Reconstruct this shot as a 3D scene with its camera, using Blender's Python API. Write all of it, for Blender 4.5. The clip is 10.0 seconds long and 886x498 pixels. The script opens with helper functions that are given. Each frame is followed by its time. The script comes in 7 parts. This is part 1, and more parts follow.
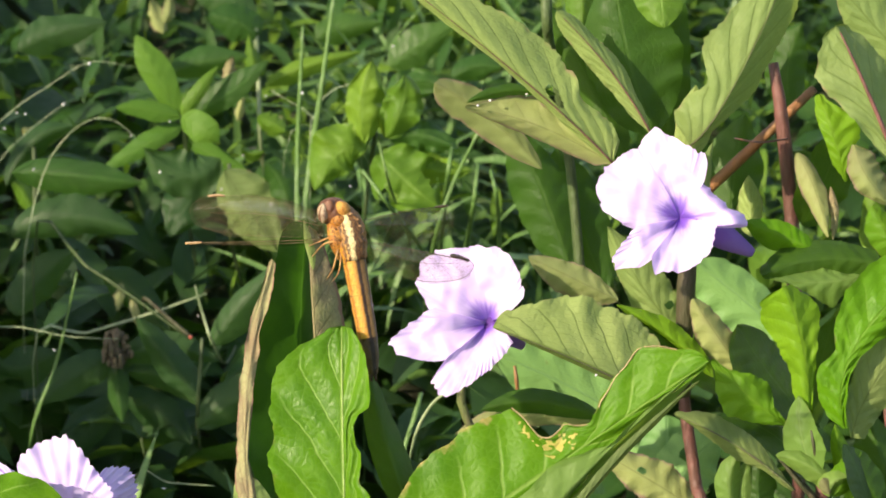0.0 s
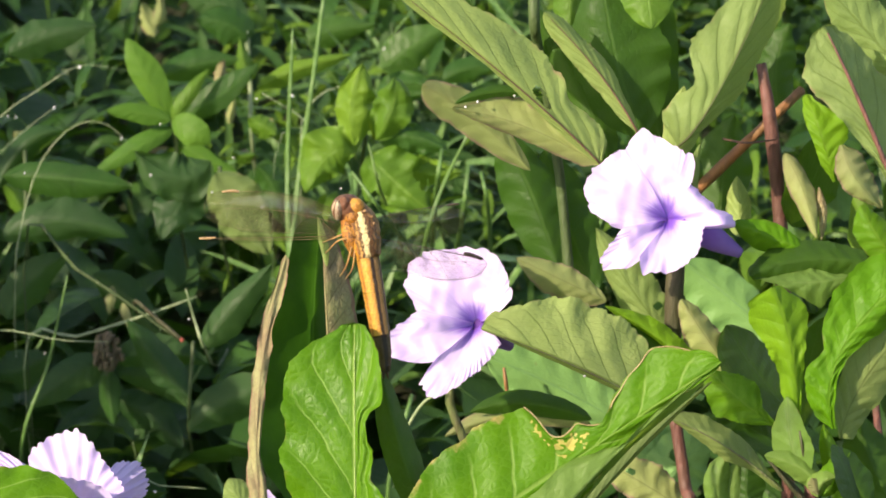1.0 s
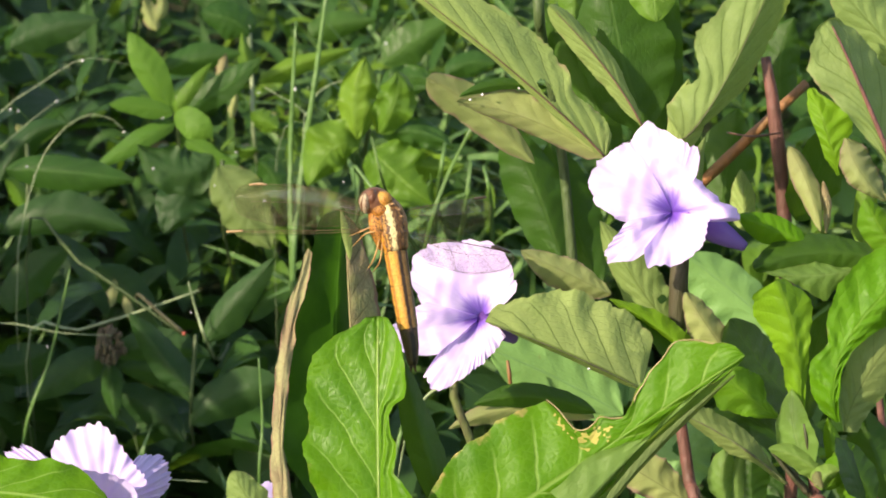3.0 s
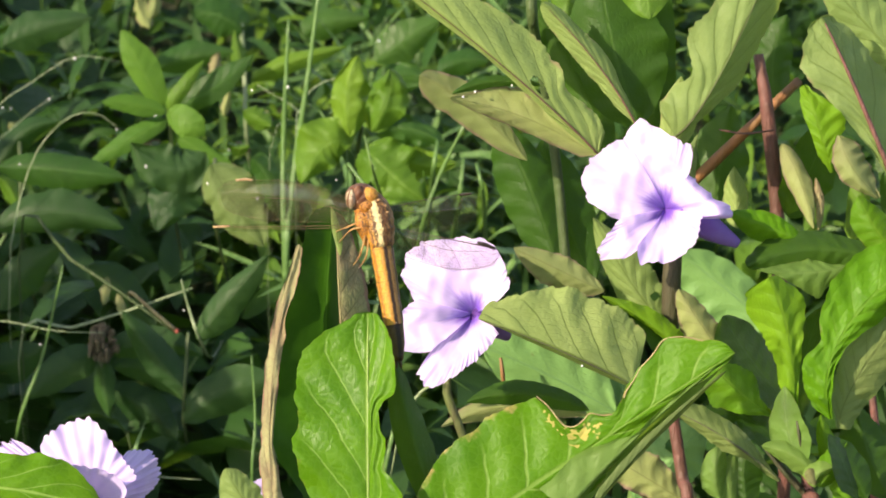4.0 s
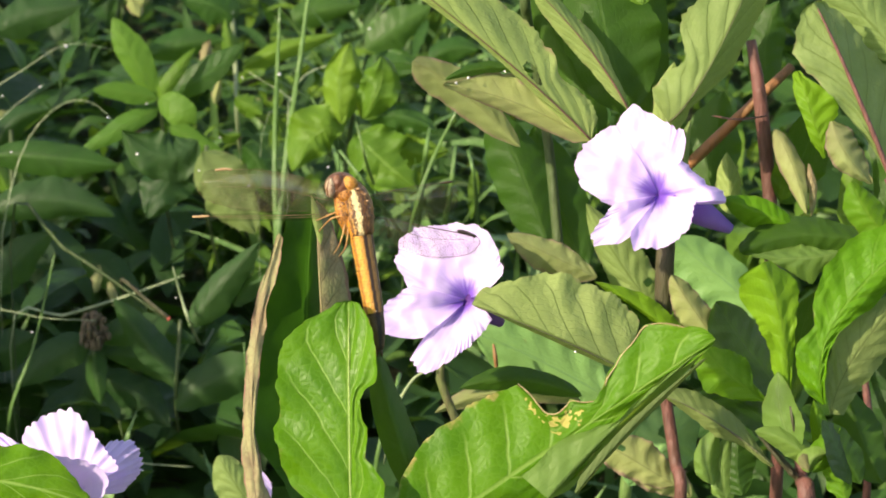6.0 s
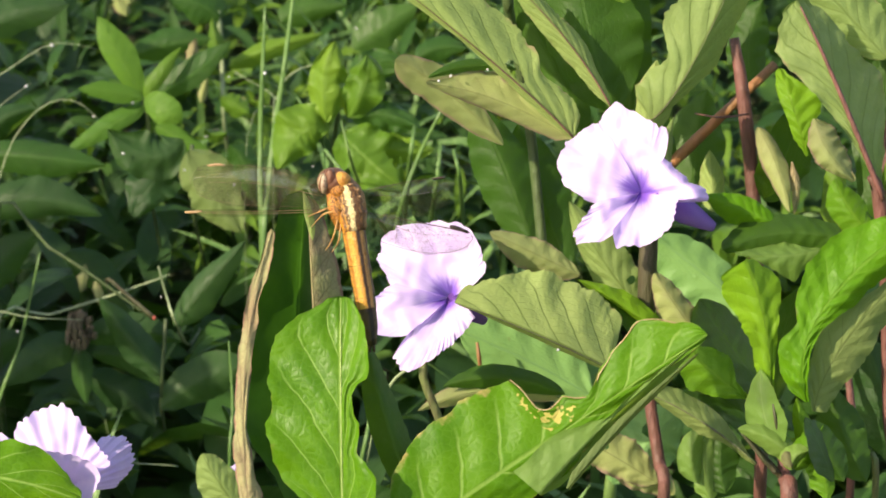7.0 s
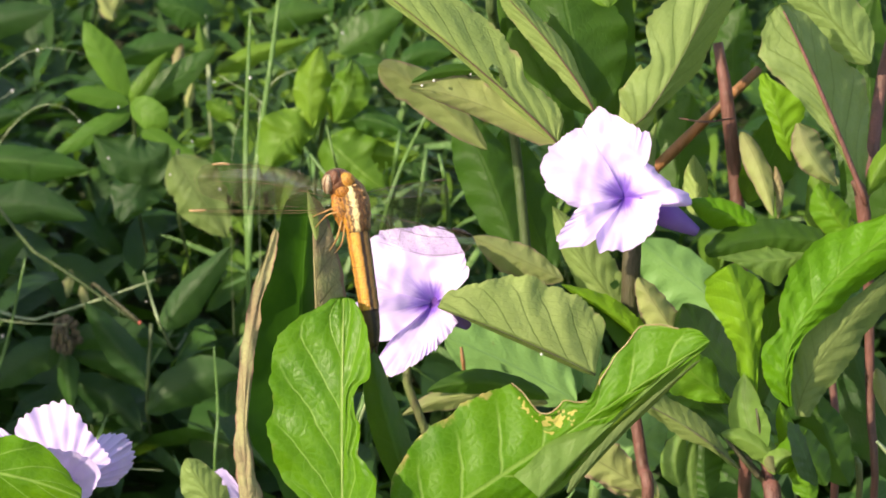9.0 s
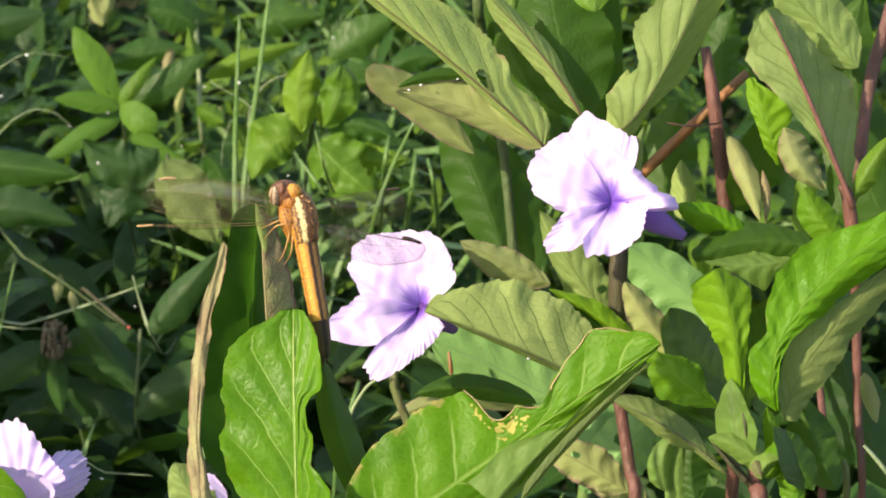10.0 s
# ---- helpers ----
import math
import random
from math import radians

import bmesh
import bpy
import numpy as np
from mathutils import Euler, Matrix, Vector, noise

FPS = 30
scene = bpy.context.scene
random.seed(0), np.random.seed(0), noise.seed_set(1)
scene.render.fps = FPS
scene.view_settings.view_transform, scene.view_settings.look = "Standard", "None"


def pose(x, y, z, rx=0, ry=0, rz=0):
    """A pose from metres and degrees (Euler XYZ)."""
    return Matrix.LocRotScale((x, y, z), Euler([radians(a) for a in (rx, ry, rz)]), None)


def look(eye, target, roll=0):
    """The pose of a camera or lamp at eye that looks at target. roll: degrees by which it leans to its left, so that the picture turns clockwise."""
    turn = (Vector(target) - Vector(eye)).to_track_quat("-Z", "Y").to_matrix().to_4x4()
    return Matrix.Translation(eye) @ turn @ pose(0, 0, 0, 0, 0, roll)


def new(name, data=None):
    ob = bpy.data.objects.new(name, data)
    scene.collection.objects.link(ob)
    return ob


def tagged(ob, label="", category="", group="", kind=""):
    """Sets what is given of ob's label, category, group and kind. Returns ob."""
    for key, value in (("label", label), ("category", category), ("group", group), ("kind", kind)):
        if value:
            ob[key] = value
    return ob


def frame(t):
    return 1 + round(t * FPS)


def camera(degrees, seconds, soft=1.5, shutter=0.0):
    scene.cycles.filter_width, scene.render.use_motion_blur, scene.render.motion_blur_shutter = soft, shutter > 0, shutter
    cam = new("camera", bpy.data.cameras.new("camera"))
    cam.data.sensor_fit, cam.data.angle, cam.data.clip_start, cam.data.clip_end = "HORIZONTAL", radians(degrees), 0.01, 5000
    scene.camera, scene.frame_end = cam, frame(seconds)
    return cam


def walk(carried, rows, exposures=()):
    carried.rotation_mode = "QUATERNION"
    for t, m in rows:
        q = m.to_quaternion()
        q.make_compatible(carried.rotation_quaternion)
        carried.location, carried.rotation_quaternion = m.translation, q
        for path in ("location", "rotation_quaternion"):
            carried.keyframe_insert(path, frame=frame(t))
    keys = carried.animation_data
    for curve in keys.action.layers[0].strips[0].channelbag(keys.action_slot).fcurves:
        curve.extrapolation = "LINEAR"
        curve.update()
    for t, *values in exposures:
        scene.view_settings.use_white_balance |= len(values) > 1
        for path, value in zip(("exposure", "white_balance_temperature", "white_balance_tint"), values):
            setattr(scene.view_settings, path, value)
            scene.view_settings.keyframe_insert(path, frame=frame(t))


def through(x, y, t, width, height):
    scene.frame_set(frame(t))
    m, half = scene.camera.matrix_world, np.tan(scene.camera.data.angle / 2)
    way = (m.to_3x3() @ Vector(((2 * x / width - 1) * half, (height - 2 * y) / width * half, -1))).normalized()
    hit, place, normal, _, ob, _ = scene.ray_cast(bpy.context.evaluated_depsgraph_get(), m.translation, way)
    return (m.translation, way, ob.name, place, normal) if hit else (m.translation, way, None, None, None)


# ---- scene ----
# The near bed faces the viewer: at() counts centimetres right (x), up the view (y) and away (d) from its middle.
TILT = radians(25)
MIDDLE = Vector((0, 0, 0.26))
RIGHT = Vector((1, 0, 0))
UP = Vector((0, math.sin(TILT), math.cos(TILT)))
AWAY = Vector((0, math.cos(TILT), -math.sin(TILT)))


def at(x, y, d):
    return MIDDLE + (RIGHT * x + UP * y + AWAY * d) * 0.01


def ground_under(x, d):
    """The point of the ground below (x, d) of the bed."""
    w = at(x, 0, d)
    return Vector((w.x, w.y, 0.0))


cam = camera(13.0, 10.0, soft=1.7)
walk(cam, [
    (0, pose(0.00000, -1.08757, 0.76714, 65.0000, -0.0000, 0.0000)),
    (0.5, pose(0.00299, -1.08731, 0.76769, 65.0129, 0.1187, 0.0102)),
    (1, pose(0.00507, -1.08791, 0.76641, 65.0608, 0.2031, -0.0271)),
    (1.5, pose(0.00119, -1.08912, 0.76382, 65.1558, 0.0487, -0.0705)),
    (2, pose(0.00046, -1.08915, 0.76376, 65.1467, 0.0594, -0.1075)),
    (2.5, pose(0.00140, -1.08904, 0.76399, 65.0883, 0.0589, -0.0724)),
    (4, pose(0.00101, -1.08938, 0.76325, 65.0744, 0.0211, -0.1933)),
    (4.5, pose(-0.00276, -1.09025, 0.76140, 65.1284, -0.0338, -0.3807)),
    (5, pose(-0.00307, -1.09085, 0.76011, 65.0968, -0.0793, -0.3749)),
    (6.5, pose(0.00067, -1.09000, 0.76194, 64.9312, 0.0322, -0.4563)),
    (7, pose(0.00355, -1.09090, 0.76000, 65.0072, 0.0464, -0.4639)),
    (7.5, pose(0.00439, -1.09085, 0.76010, 65.0155, 0.0920, -0.5072)),
    (8, pose(0.00691, -1.09087, 0.76005, 65.0225, 0.0700, -0.4864)),
    (8.5, pose(0.00659, -1.09161, 0.75848, 65.1059, 0.0457, -0.5462)),
    (9, pose(0.00777, -1.09078, 0.76026, 65.0627, 0.0618, -0.5234)),
    (9.5, pose(0.01077, -1.09093, 0.75994, 65.1442, 0.0657, -0.4811)),
    (10, pose(0.01199, -1.09103, 0.75971, 65.1565, 0.0745, -0.5235)),
], exposures=((0.0, 0.98, 7900, 15), (10.0, 0.98, 7900, 15)))
cam.data.dof.use_dof, cam.data.dof.focus_distance, cam.data.dof.aperture_fstop = True, 1.14, 42.0

# ---- light ----
SUN_TO = Vector((-0.80, -0.60, 0.68)).normalized()
sun_data = bpy.data.lights.new("sun", "SUN")
sun_data.energy, sun_data.angle, sun_data.color = 3.7, radians(0.6), (1.0, 0.93, 0.80)
sun = new("sun", sun_data)
sun.matrix_world = look(SUN_TO * 5, (0, 0, 0))
world = bpy.data.worlds.new("world")
scene.world = world
world.use_nodes = True
sky = world.node_tree.nodes.new("ShaderNodeTexSky")
sky.sky_type, sky.sun_disc = "NISHITA", False
sky.sun_elevation = math.asin(SUN_TO.z)
sky.sun_rotation = math.atan2(SUN_TO.x, SUN_TO.y)
world.node_tree.links.new(sky.outputs[0], world.node_tree.nodes["Background"].inputs[0])
world.node_tree.nodes["Background"].inputs[1].default_value = 0.15


# ---- materials ----
class Graph:
    """A node material, written as nested calls."""

    def __init__(self, name):
        self.mat = bpy.data.materials.new(name)
        self.mat.use_nodes = True
        self.tree = self.mat.node_tree
        self.tree.nodes.clear()
        self.out = self.tree.nodes.new("ShaderNodeOutputMaterial")

    def put(self, socket, value):
        if isinstance(value, bpy.types.NodeSocket):
            self.tree.links.new(value, socket)
        elif isinstance(value, tuple) and len(value) == 3 and socket.type == "RGBA":
            socket.default_value = (*value, 1)
        else:
            socket.default_value = value

    def node(self, kind, out=0, **inputs):
        n = self.tree.nodes.new(kind)
        for key, value in inputs.items():
            self.put(n.inputs[int(key[1:]) if key[0] == "i" and key[1:].isdigit() else key.replace("_", " ")], value)
        return n.outputs[out]

    def math(self, op, a, b=0.0, c=0.0):
        n = self.tree.nodes.new("ShaderNodeMath")
        n.operation = op
        for i, value in enumerate((a, b, c)):
            self.put(n.inputs[i], value)
        return n.outputs[0]

    def cells(self, scale):
        n = self.tree.nodes.new("ShaderNodeTexVoronoi")
        n.feature = "DISTANCE_TO_EDGE"
        self.put(n.inputs["Vector"], self.node("ShaderNodeTexCoord", 3))
        self.put(n.inputs["Scale"], scale)
        return n.outputs[0]

    def ramp(self, v, lo, hi, a=0.0, b=1.0):
        n = self.tree.nodes.new("ShaderNodeMapRange")
        n.interpolation_type = "SMOOTHSTEP"
        for i, value in enumerate((v, lo, hi, a, b)):
            self.put(n.inputs[i], value)
        return n.outputs[0]

    def mix(self, f, a, b):
        n = self.tree.nodes.new("ShaderNodeMix")
        n.data_type = "RGBA"
        self.put(n.inputs[0], f)
        self.put(n.inputs[6], a)
        self.put(n.inputs[7], b)
        return n.outputs[2]

    def noise(self, scale, detail=3.0, rough=0.6, where=None):
        co = where or self.node("ShaderNodeTexCoord", 3)
        return self.node("ShaderNodeTexNoise", 0, Vector=co, Scale=scale, Detail=detail, Roughness=rough)

    def bump(self, height, strength=0.5, distance=0.0006):
        return self.node("ShaderNodeBump", 0, Height=height, Strength=strength, Distance=distance)

    def surface(self, color, rough=0.5, normal=None, through=None, share=0.0, **more):
        n = self.tree.nodes.new("ShaderNodeBsdfPrincipled")
        self.put(n.inputs["Base Color"], color)
        self.put(n.inputs["Roughness"], rough)
        for key, value in more.items():
            self.put(n.inputs[key.replace("_", " ")], value)
        if normal is not None:
            self.put(n.inputs["Normal"], normal)
        last = n.outputs[0]
        if share:
            t = self.node("ShaderNodeBsdfTranslucent", 0, Color=through)
            last = self.node("ShaderNodeMixShader", 0, i0=share, i1=last, i2=t)
        self.put(self.out.inputs[0], last)
        return self.mat


def leaf_material(name, base, other, vein, edge=None, share=0.3, rough=0.42, laterals=8.0, rise=1.1,
                  veins=0.7, net=0.25, fine_veins=False, edge_from=0.86, glow=(0.24, 0.36, 0.03), spots=0.0, sheen=0.28, relief=0.0004, scar=None, ladder=0.2):
    """A leaf: blotched blade, midrib and side veins along its own length and width, fine net, worn margin."""
    g = Graph(name)
    uv = g.node("ShaderNodeSeparateXYZ", 0, Vector=g.node("ShaderNodeTexCoord", 2))
    u = uv
    v = uv.node.outputs[1]
    wob = g.noise(90.0, 2.0)
    a = g.math("MULTIPLY", g.math("ABSOLUTE", g.math("SUBTRACT", u, 0.5)), 2.0)
    p = g.math("SUBTRACT", g.math("MULTIPLY", v, laterals), g.math("MULTIPLY", g.math("POWER", a, 0.8), rise))
    p = g.math("ADD", p, g.math("MULTIPLY", wob, 0.22))
    f = g.math("MULTIPLY", g.math("ABSOLUTE", g.math("SUBTRACT", g.math("FRACT", p), 0.5)), 2.0)
    line = g.math("MULTIPLY", g.ramp(f, *((0.90, 0.965) if fine_veins else (0.88, 0.98))), g.ramp(a, 1.0, 0.6) if fine_veins else g.ramp(a, 0.98, 0.45))
    rib = g.ramp(a, 0.05, 0.012)
    lines = g.math("MAXIMUM", rib, g.math("MULTIPLY", line, veins))
    step = g.math("ADD", g.math("ADD", g.math("MULTIPLY", a, 11.0), g.math("MULTIPLY", g.math("FLOOR", p), 0.37)),
                  g.math("ADD", g.math("MULTIPLY", f, 0.6), g.math("MULTIPLY", g.noise(200.0, 1.0), 0.8)))
    rung = g.math("MULTIPLY", g.ramp(g.math("MULTIPLY", g.math("ABSOLUTE", g.math("SUBTRACT", g.math("FRACT", step), 0.5)), 2.0), 0.80, 0.97), g.ramp(a, 1.0, 0.9))
    cells = g.cells(420.0)
    net_line = g.ramp(cells, 0.10, 0.0)
    blotch = g.ramp(g.noise(55.0, 4.0, 0.65), 0.35, 0.68)
    rnd = g.node("ShaderNodeObjectInfo", 5)
    col = g.mix(blotch, base, other)
    col = g.node("ShaderNodeHueSaturation", 0, Color=col, Value=g.ramp(rnd, 0.0, 1.0, 0.82, 1.16),
                 Hue=g.ramp(rnd, 1.0, 0.0, 0.490, 0.508))
    col = g.mix(g.math("MULTIPLY", net_line, net), col, vein)
    col = g.mix(g.math("MULTIPLY", rung, ladder), col, vein)
    col = g.mix(g.math("MULTIPLY", lines, 0.75), col, vein)
    fine = g.noise(900.0, 2.0)
    col = g.mix(g.ramp(fine, 0.62, 0.80, 0.0, 0.25), col, other)
    if edge:
        worn = g.ramp(g.math("ADD", a, g.math("MULTIPLY", g.math("SUBTRACT", g.noise(160.0, 4.0), 0.5), 0.5)),
                      edge_from, edge_from + 0.12)
        col = g.mix(worn, col, edge)
    if scar:
        su, sv, ru, rv = scar
        q = g.math("ADD", g.math("POWER", g.math("DIVIDE", g.math("SUBTRACT", u, su), ru), 2.0),
                   g.math("POWER", g.math("DIVIDE", g.math("SUBTRACT", v, sv), rv), 2.0))
        patch = g.math("ADD", q, g.math("MULTIPLY", g.math("SUBTRACT", g.noise(480.0, 1.0), 0.5), 5.0))
        col = g.mix(g.math("MULTIPLY", g.ramp(patch, 0.25, 0.10), g.ramp(q, 1.3, 0.9)), col, (0.42, 0.38, 0.10))
    if spots:
        col = g.mix(g.ramp(g.noise(130.0, 2.0), 0.74, 0.78, 0.0, spots), col, (0.16, 0.07, 0.03))
    height = g.math("ADD", g.math("MULTIPLY", lines, -0.6), g.math("ADD", g.math("MULTIPLY", g.ramp(cells, 0.0, 0.35), 0.30),
                    g.math("MULTIPLY", g.ramp(f, 0.0, 1.0), -0.5)))
    height = g.math("ADD", height, g.math("MULTIPLY", fine, 0.12))
    height = g.math("ADD", height, g.math("MULTIPLY", rung, -1.6 * ladder))
    gloss = g.math("ADD", rough, g.math("MULTIPLY", g.math("SUBTRACT", g.noise(220.0, 3.0), 0.5), 0.35))
    return g.surface(col, gloss, g.bump(height, 0.6, relief), glow, share, Specular_IOR_Level=sheen)


M = {}
M["bright"] = leaf_material("bright_leaf", (0.115, 0.280, 0.014), (0.085, 0.230, 0.012), (0.16, 0.30, 0.03), (0.13, 0.16, 0.03),
                            share=0.34, rough=0.48, laterals=7.0, edge_from=0.975, net=0.15, veins=0.5, glow=(0.22, 0.38, 0.02), relief=0.0005, sheen=0.22)
M["front"] = leaf_material("front_leaf", (0.088, 0.232, 0.006), (0.058, 0.180, 0.005), (0.24, 0.40, 0.09), (0.16, 0.15, 0.03),
                           share=0.30, rough=0.40, sheen=0.22, laterals=4.2, rise=2.1, edge_from=0.985, net=0.10, veins=0.7, relief=0.0004, ladder=0.05, fine_veins=True, glow=(0.18, 0.33, 0.02))
M["eaten"] = leaf_material("eaten_leaf", (0.080, 0.218, 0.006), (0.050, 0.165, 0.005), (0.20, 0.34, 0.07), (0.42, 0.32, 0.12),
                           share=0.30, rough=0.46, sheen=0.16, laterals=8.0, rise=0.9, relief=0.00035, ladder=0.05, edge_from=0.955, net=0.13, veins=0.9, glow=(0.17, 0.32, 0.02),
                           scar=(0.22, 0.56, 0.25, 0.06))
M["under"] = leaf_material("leaf_underside", (0.235, 0.335, 0.104), (0.190, 0.285, 0.080), (0.100, 0.155, 0.035), (0.28, 0.22, 0.12),
                           share=0.30, rough=0.58, laterals=7.0, rise=2.4, edge_from=0.95, glow=(0.32, 0.44, 0.07), sheen=0.28, net=0.10, veins=1.0, relief=0.0005, fine_veins=True, ladder=0.13)
M["broad_under"] = leaf_material("broad_leaf_underside", (0.255, 0.350, 0.115), (0.210, 0.305, 0.090), (0.085, 0.140, 0.032), (0.28, 0.22, 0.12),
                                 share=0.30, rough=0.58, laterals=6.0, rise=2.2, edge_from=0.96, glow=(0.32, 0.44, 0.07), sheen=0.28, net=0.10, veins=1.0, relief=0.0005, fine_veins=True, ladder=0.15)
M["young"] = leaf_material("young_leaf", (0.150, 0.275, 0.055), (0.125, 0.235, 0.045), (0.20, 0.31, 0.09), (0.17, 0.20, 0.06),
                           share=0.34, rough=0.5, laterals=6.0, edge_from=0.97, glow=(0.24, 0.38, 0.04), sheen=0.35, net=0.1, veins=0.25)
M["dull"] = leaf_material("dull_leaf_underside", (0.165, 0.240, 0.075), (0.135, 0.200, 0.060), (0.085, 0.120, 0.035), (0.16, 0.14, 0.07),
                          share=0.30, rough=0.6, laterals=11.0, rise=1.6, edge_from=0.96, glow=(0.18, 0.26, 0.04), sheen=0.25, net=0.12, veins=0.7, fine_veins=True)
M["perch"] = leaf_material("perch_leaf", (0.030, 0.104, 0.006), (0.018, 0.072, 0.005), (0.05, 0.14, 0.015), None,
                           share=0.16, rough=0.5, laterals=8.0, glow=(0.06, 0.20, 0.01), sheen=0.12, net=0.04, veins=0.0, ladder=0.0, relief=0.0001)
M["worn"] = leaf_material("worn_leaf_underside", (0.270, 0.335, 0.120), (0.235, 0.255, 0.115), (0.17, 0.19, 0.07), (0.235, 0.160, 0.125),
                          share=0.30, rough=0.6, laterals=7.0, edge_from=0.85, glow=(0.34, 0.36, 0.08), sheen=0.3, spots=0.3, net=0.06, veins=0.4)
M["deep"] = leaf_material("deep_green_leaf", (0.034, 0.100, 0.010), (0.026, 0.080, 0.010), (0.055, 0.13, 0.02), None,
                          share=0.36, rough=0.5, laterals=8.0, glow=(0.12, 0.26, 0.015), sheen=0.3, net=0.05, veins=0.25)
# Darker copy of the weed leaf; shade among the weeds is in its colour.
M["shade"] = leaf_material("dark_shaded_leaf", (0.024, 0.076, 0.018), (0.019, 0.060, 0.016), (0.040, 0.10, 0.03), None,
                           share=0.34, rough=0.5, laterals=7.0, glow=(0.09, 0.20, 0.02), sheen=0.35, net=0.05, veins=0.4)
M["teal"] = leaf_material("cool_green_leaf", (0.138, 0.305, 0.092), (0.112, 0.262, 0.080), (0.14, 0.29, 0.11), None,
                          share=0.20, rough=0.5, laterals=4.0, veins=0.25, glow=(0.12, 0.24, 0.05), spots=0.5, net=0.04)
M["weed"] = leaf_material("weed_leaf", (0.033, 0.102, 0.018), (0.026, 0.080, 0.016), (0.08, 0.18, 0.04), None,
                          share=0.34, rough=0.45, laterals=7.0, veins=0.4, glow=(0.13, 0.27, 0.02), net=0.06)
M["lime"] = leaf_material("lime_weed_leaf", (0.105, 0.220, 0.020), (0.080, 0.182, 0.018), (0.15, 0.28, 0.05), None,
                          share=0.32, rough=0.48, laterals=6.0, veins=0.4, glow=(0.22, 0.36, 0.03), spots=0.3, net=0.06)
M["fresh"] = leaf_material("fresh_green_leaf", (0.066, 0.225, 0.005), (0.046, 0.175, 0.005), (0.12, 0.26, 0.025), (0.13, 0.14, 0.03),
                           share=0.32, rough=0.48, laterals=8.0, edge_from=0.975, net=0.15, veins=0.55, glow=(0.18, 0.34, 0.02), relief=0.0005, sheen=0.22)
M["sprout"] = leaf_material("sprout_leaf", (0.080, 0.200, 0.022), (0.062, 0.165, 0.020), (0.12, 0.24, 0.04), None,
                            share=0.30, rough=0.5, laterals=6.0, veins=0.35, glow=(0.16, 0.32, 0.03), net=0.05)
M["brown"] = leaf_material("brown_olive_leaf", (0.245, 0.275, 0.115), (0.255, 0.215, 0.125), (0.12, 0.11, 0.05), (0.24, 0.13, 0.10),
                           share=0.20, rough=0.65, laterals=9.0, edge_from=0.86, glow=(0.22, 0.20, 0.06), sheen=0.2, spots=0.8, net=0.35, veins=0.6, relief=0.0009)
M["dry"] = leaf_material("dry_leaf_margin", (0.335, 0.340, 0.160), (0.255, 0.200, 0.115), (0.20, 0.14, 0.09), (0.25, 0.135, 0.100),
                         share=0.12, rough=0.7, laterals=5.0, edge_from=0.86, glow=(0.26, 0.24, 0.10), spots=0.9, sheen=0.2, net=0.35, relief=0.0012)


def petal_material(name, pale, deep, throat_to=0.33):
    g = Graph(name)
    uv = g.node("ShaderNodeSeparateXYZ", 0, Vector=g.node("ShaderNodeTexCoord", 2))
    u, v = uv, uv.node.outputs[1]
    ang = g.math("DIVIDE", g.math("SUBTRACT", u, 0.5), 1.0)
    streak = g.node("ShaderNodeTexNoise", 0, Vector=g.node("ShaderNodeCombineXYZ", 0, i0=g.math("MULTIPLY", ang, 15.0),
                    i1=g.math("MULTIPLY", v, 4.5), i2=g.node("ShaderNodeObjectInfo", 5)), Scale=1.0, Detail=3.0)
    reach = g.math("ADD", v, g.math("MULTIPLY", g.math("SUBTRACT", streak, 0.5), -0.32))
    core = g.ramp(reach, throat_to, 0.12)
    col = g.mix(g.ramp(g.noise(120.0, 3.0), 0.3, 0.75), pale, (pale[0] * 0.86, pale[1] * 0.80, pale[2] * 0.97))
    col = g.mix(g.ramp(streak, 0.62, 0.85, 0.0, 0.08), col, deep)
    col = g.mix(core, col, deep)
    height = g.math("ADD", g.math("MULTIPLY", streak, 1.0), g.math("MULTIPLY", g.noise(700.0, 2.0), 0.25))
    return g.surface(col, 0.55, g.bump(height, 0.15, 0.0003), (pale[0], pale[1] * 0.9, pale[2]), 0.34,
                     Specular_IOR_Level=0.25)


M["petal"] = petal_material("lavender_petal", (0.70, 0.585, 0.89), (0.23, 0.10, 0.60), 0.36)
M["throat"] = petal_material("purple_throat", (0.24, 0.11, 0.58), (0.16, 0.06, 0.44), 0.6)
M["tube"] = petal_material("violet_flower_tube", (0.30, 0.18, 0.52), (0.20, 0.09, 0.40), 0.6)


def stem_material(name, base, other, rough=0.6):
    g = Graph(name)
    co = g.node("ShaderNodeMapping", 0, Vector=g.node("ShaderNodeTexCoord", 3), Scale=(1.0, 1.0, 0.25))
    n1 = g.ramp(g.noise(180.0, 4.0, 0.65, co), 0.35, 0.68)
    n2 = g.noise(900.0, 2.0, 0.6, co)
    return g.surface(g.mix(n1, base, other), rough, g.bump(g.math("ADD", n1, n2), 0.7, 0.0006))


M["red_stem"] = stem_material("red_brown_stem", (0.165, 0.066, 0.054), (0.095, 0.046, 0.032))
M["orange_stem"] = stem_material("orange_brown_stem", (0.310, 0.130, 0.045), (0.200, 0.105, 0.040))
M["green_stem"] = stem_material("green_stem", (0.105, 0.150, 0.040), (0.085, 0.080, 0.038))
M["pale_rib"] = stem_material("pale_midrib", (0.280, 0.380, 0.110), (0.220, 0.320, 0.085), 0.45)
M["dark_stem"] = stem_material("brown_green_stem", (0.058, 0.050, 0.024), (0.042, 0.050, 0.018))
M["weed_stem"] = stem_material("weed_stem", (0.100, 0.190, 0.040), (0.075, 0.140, 0.035))
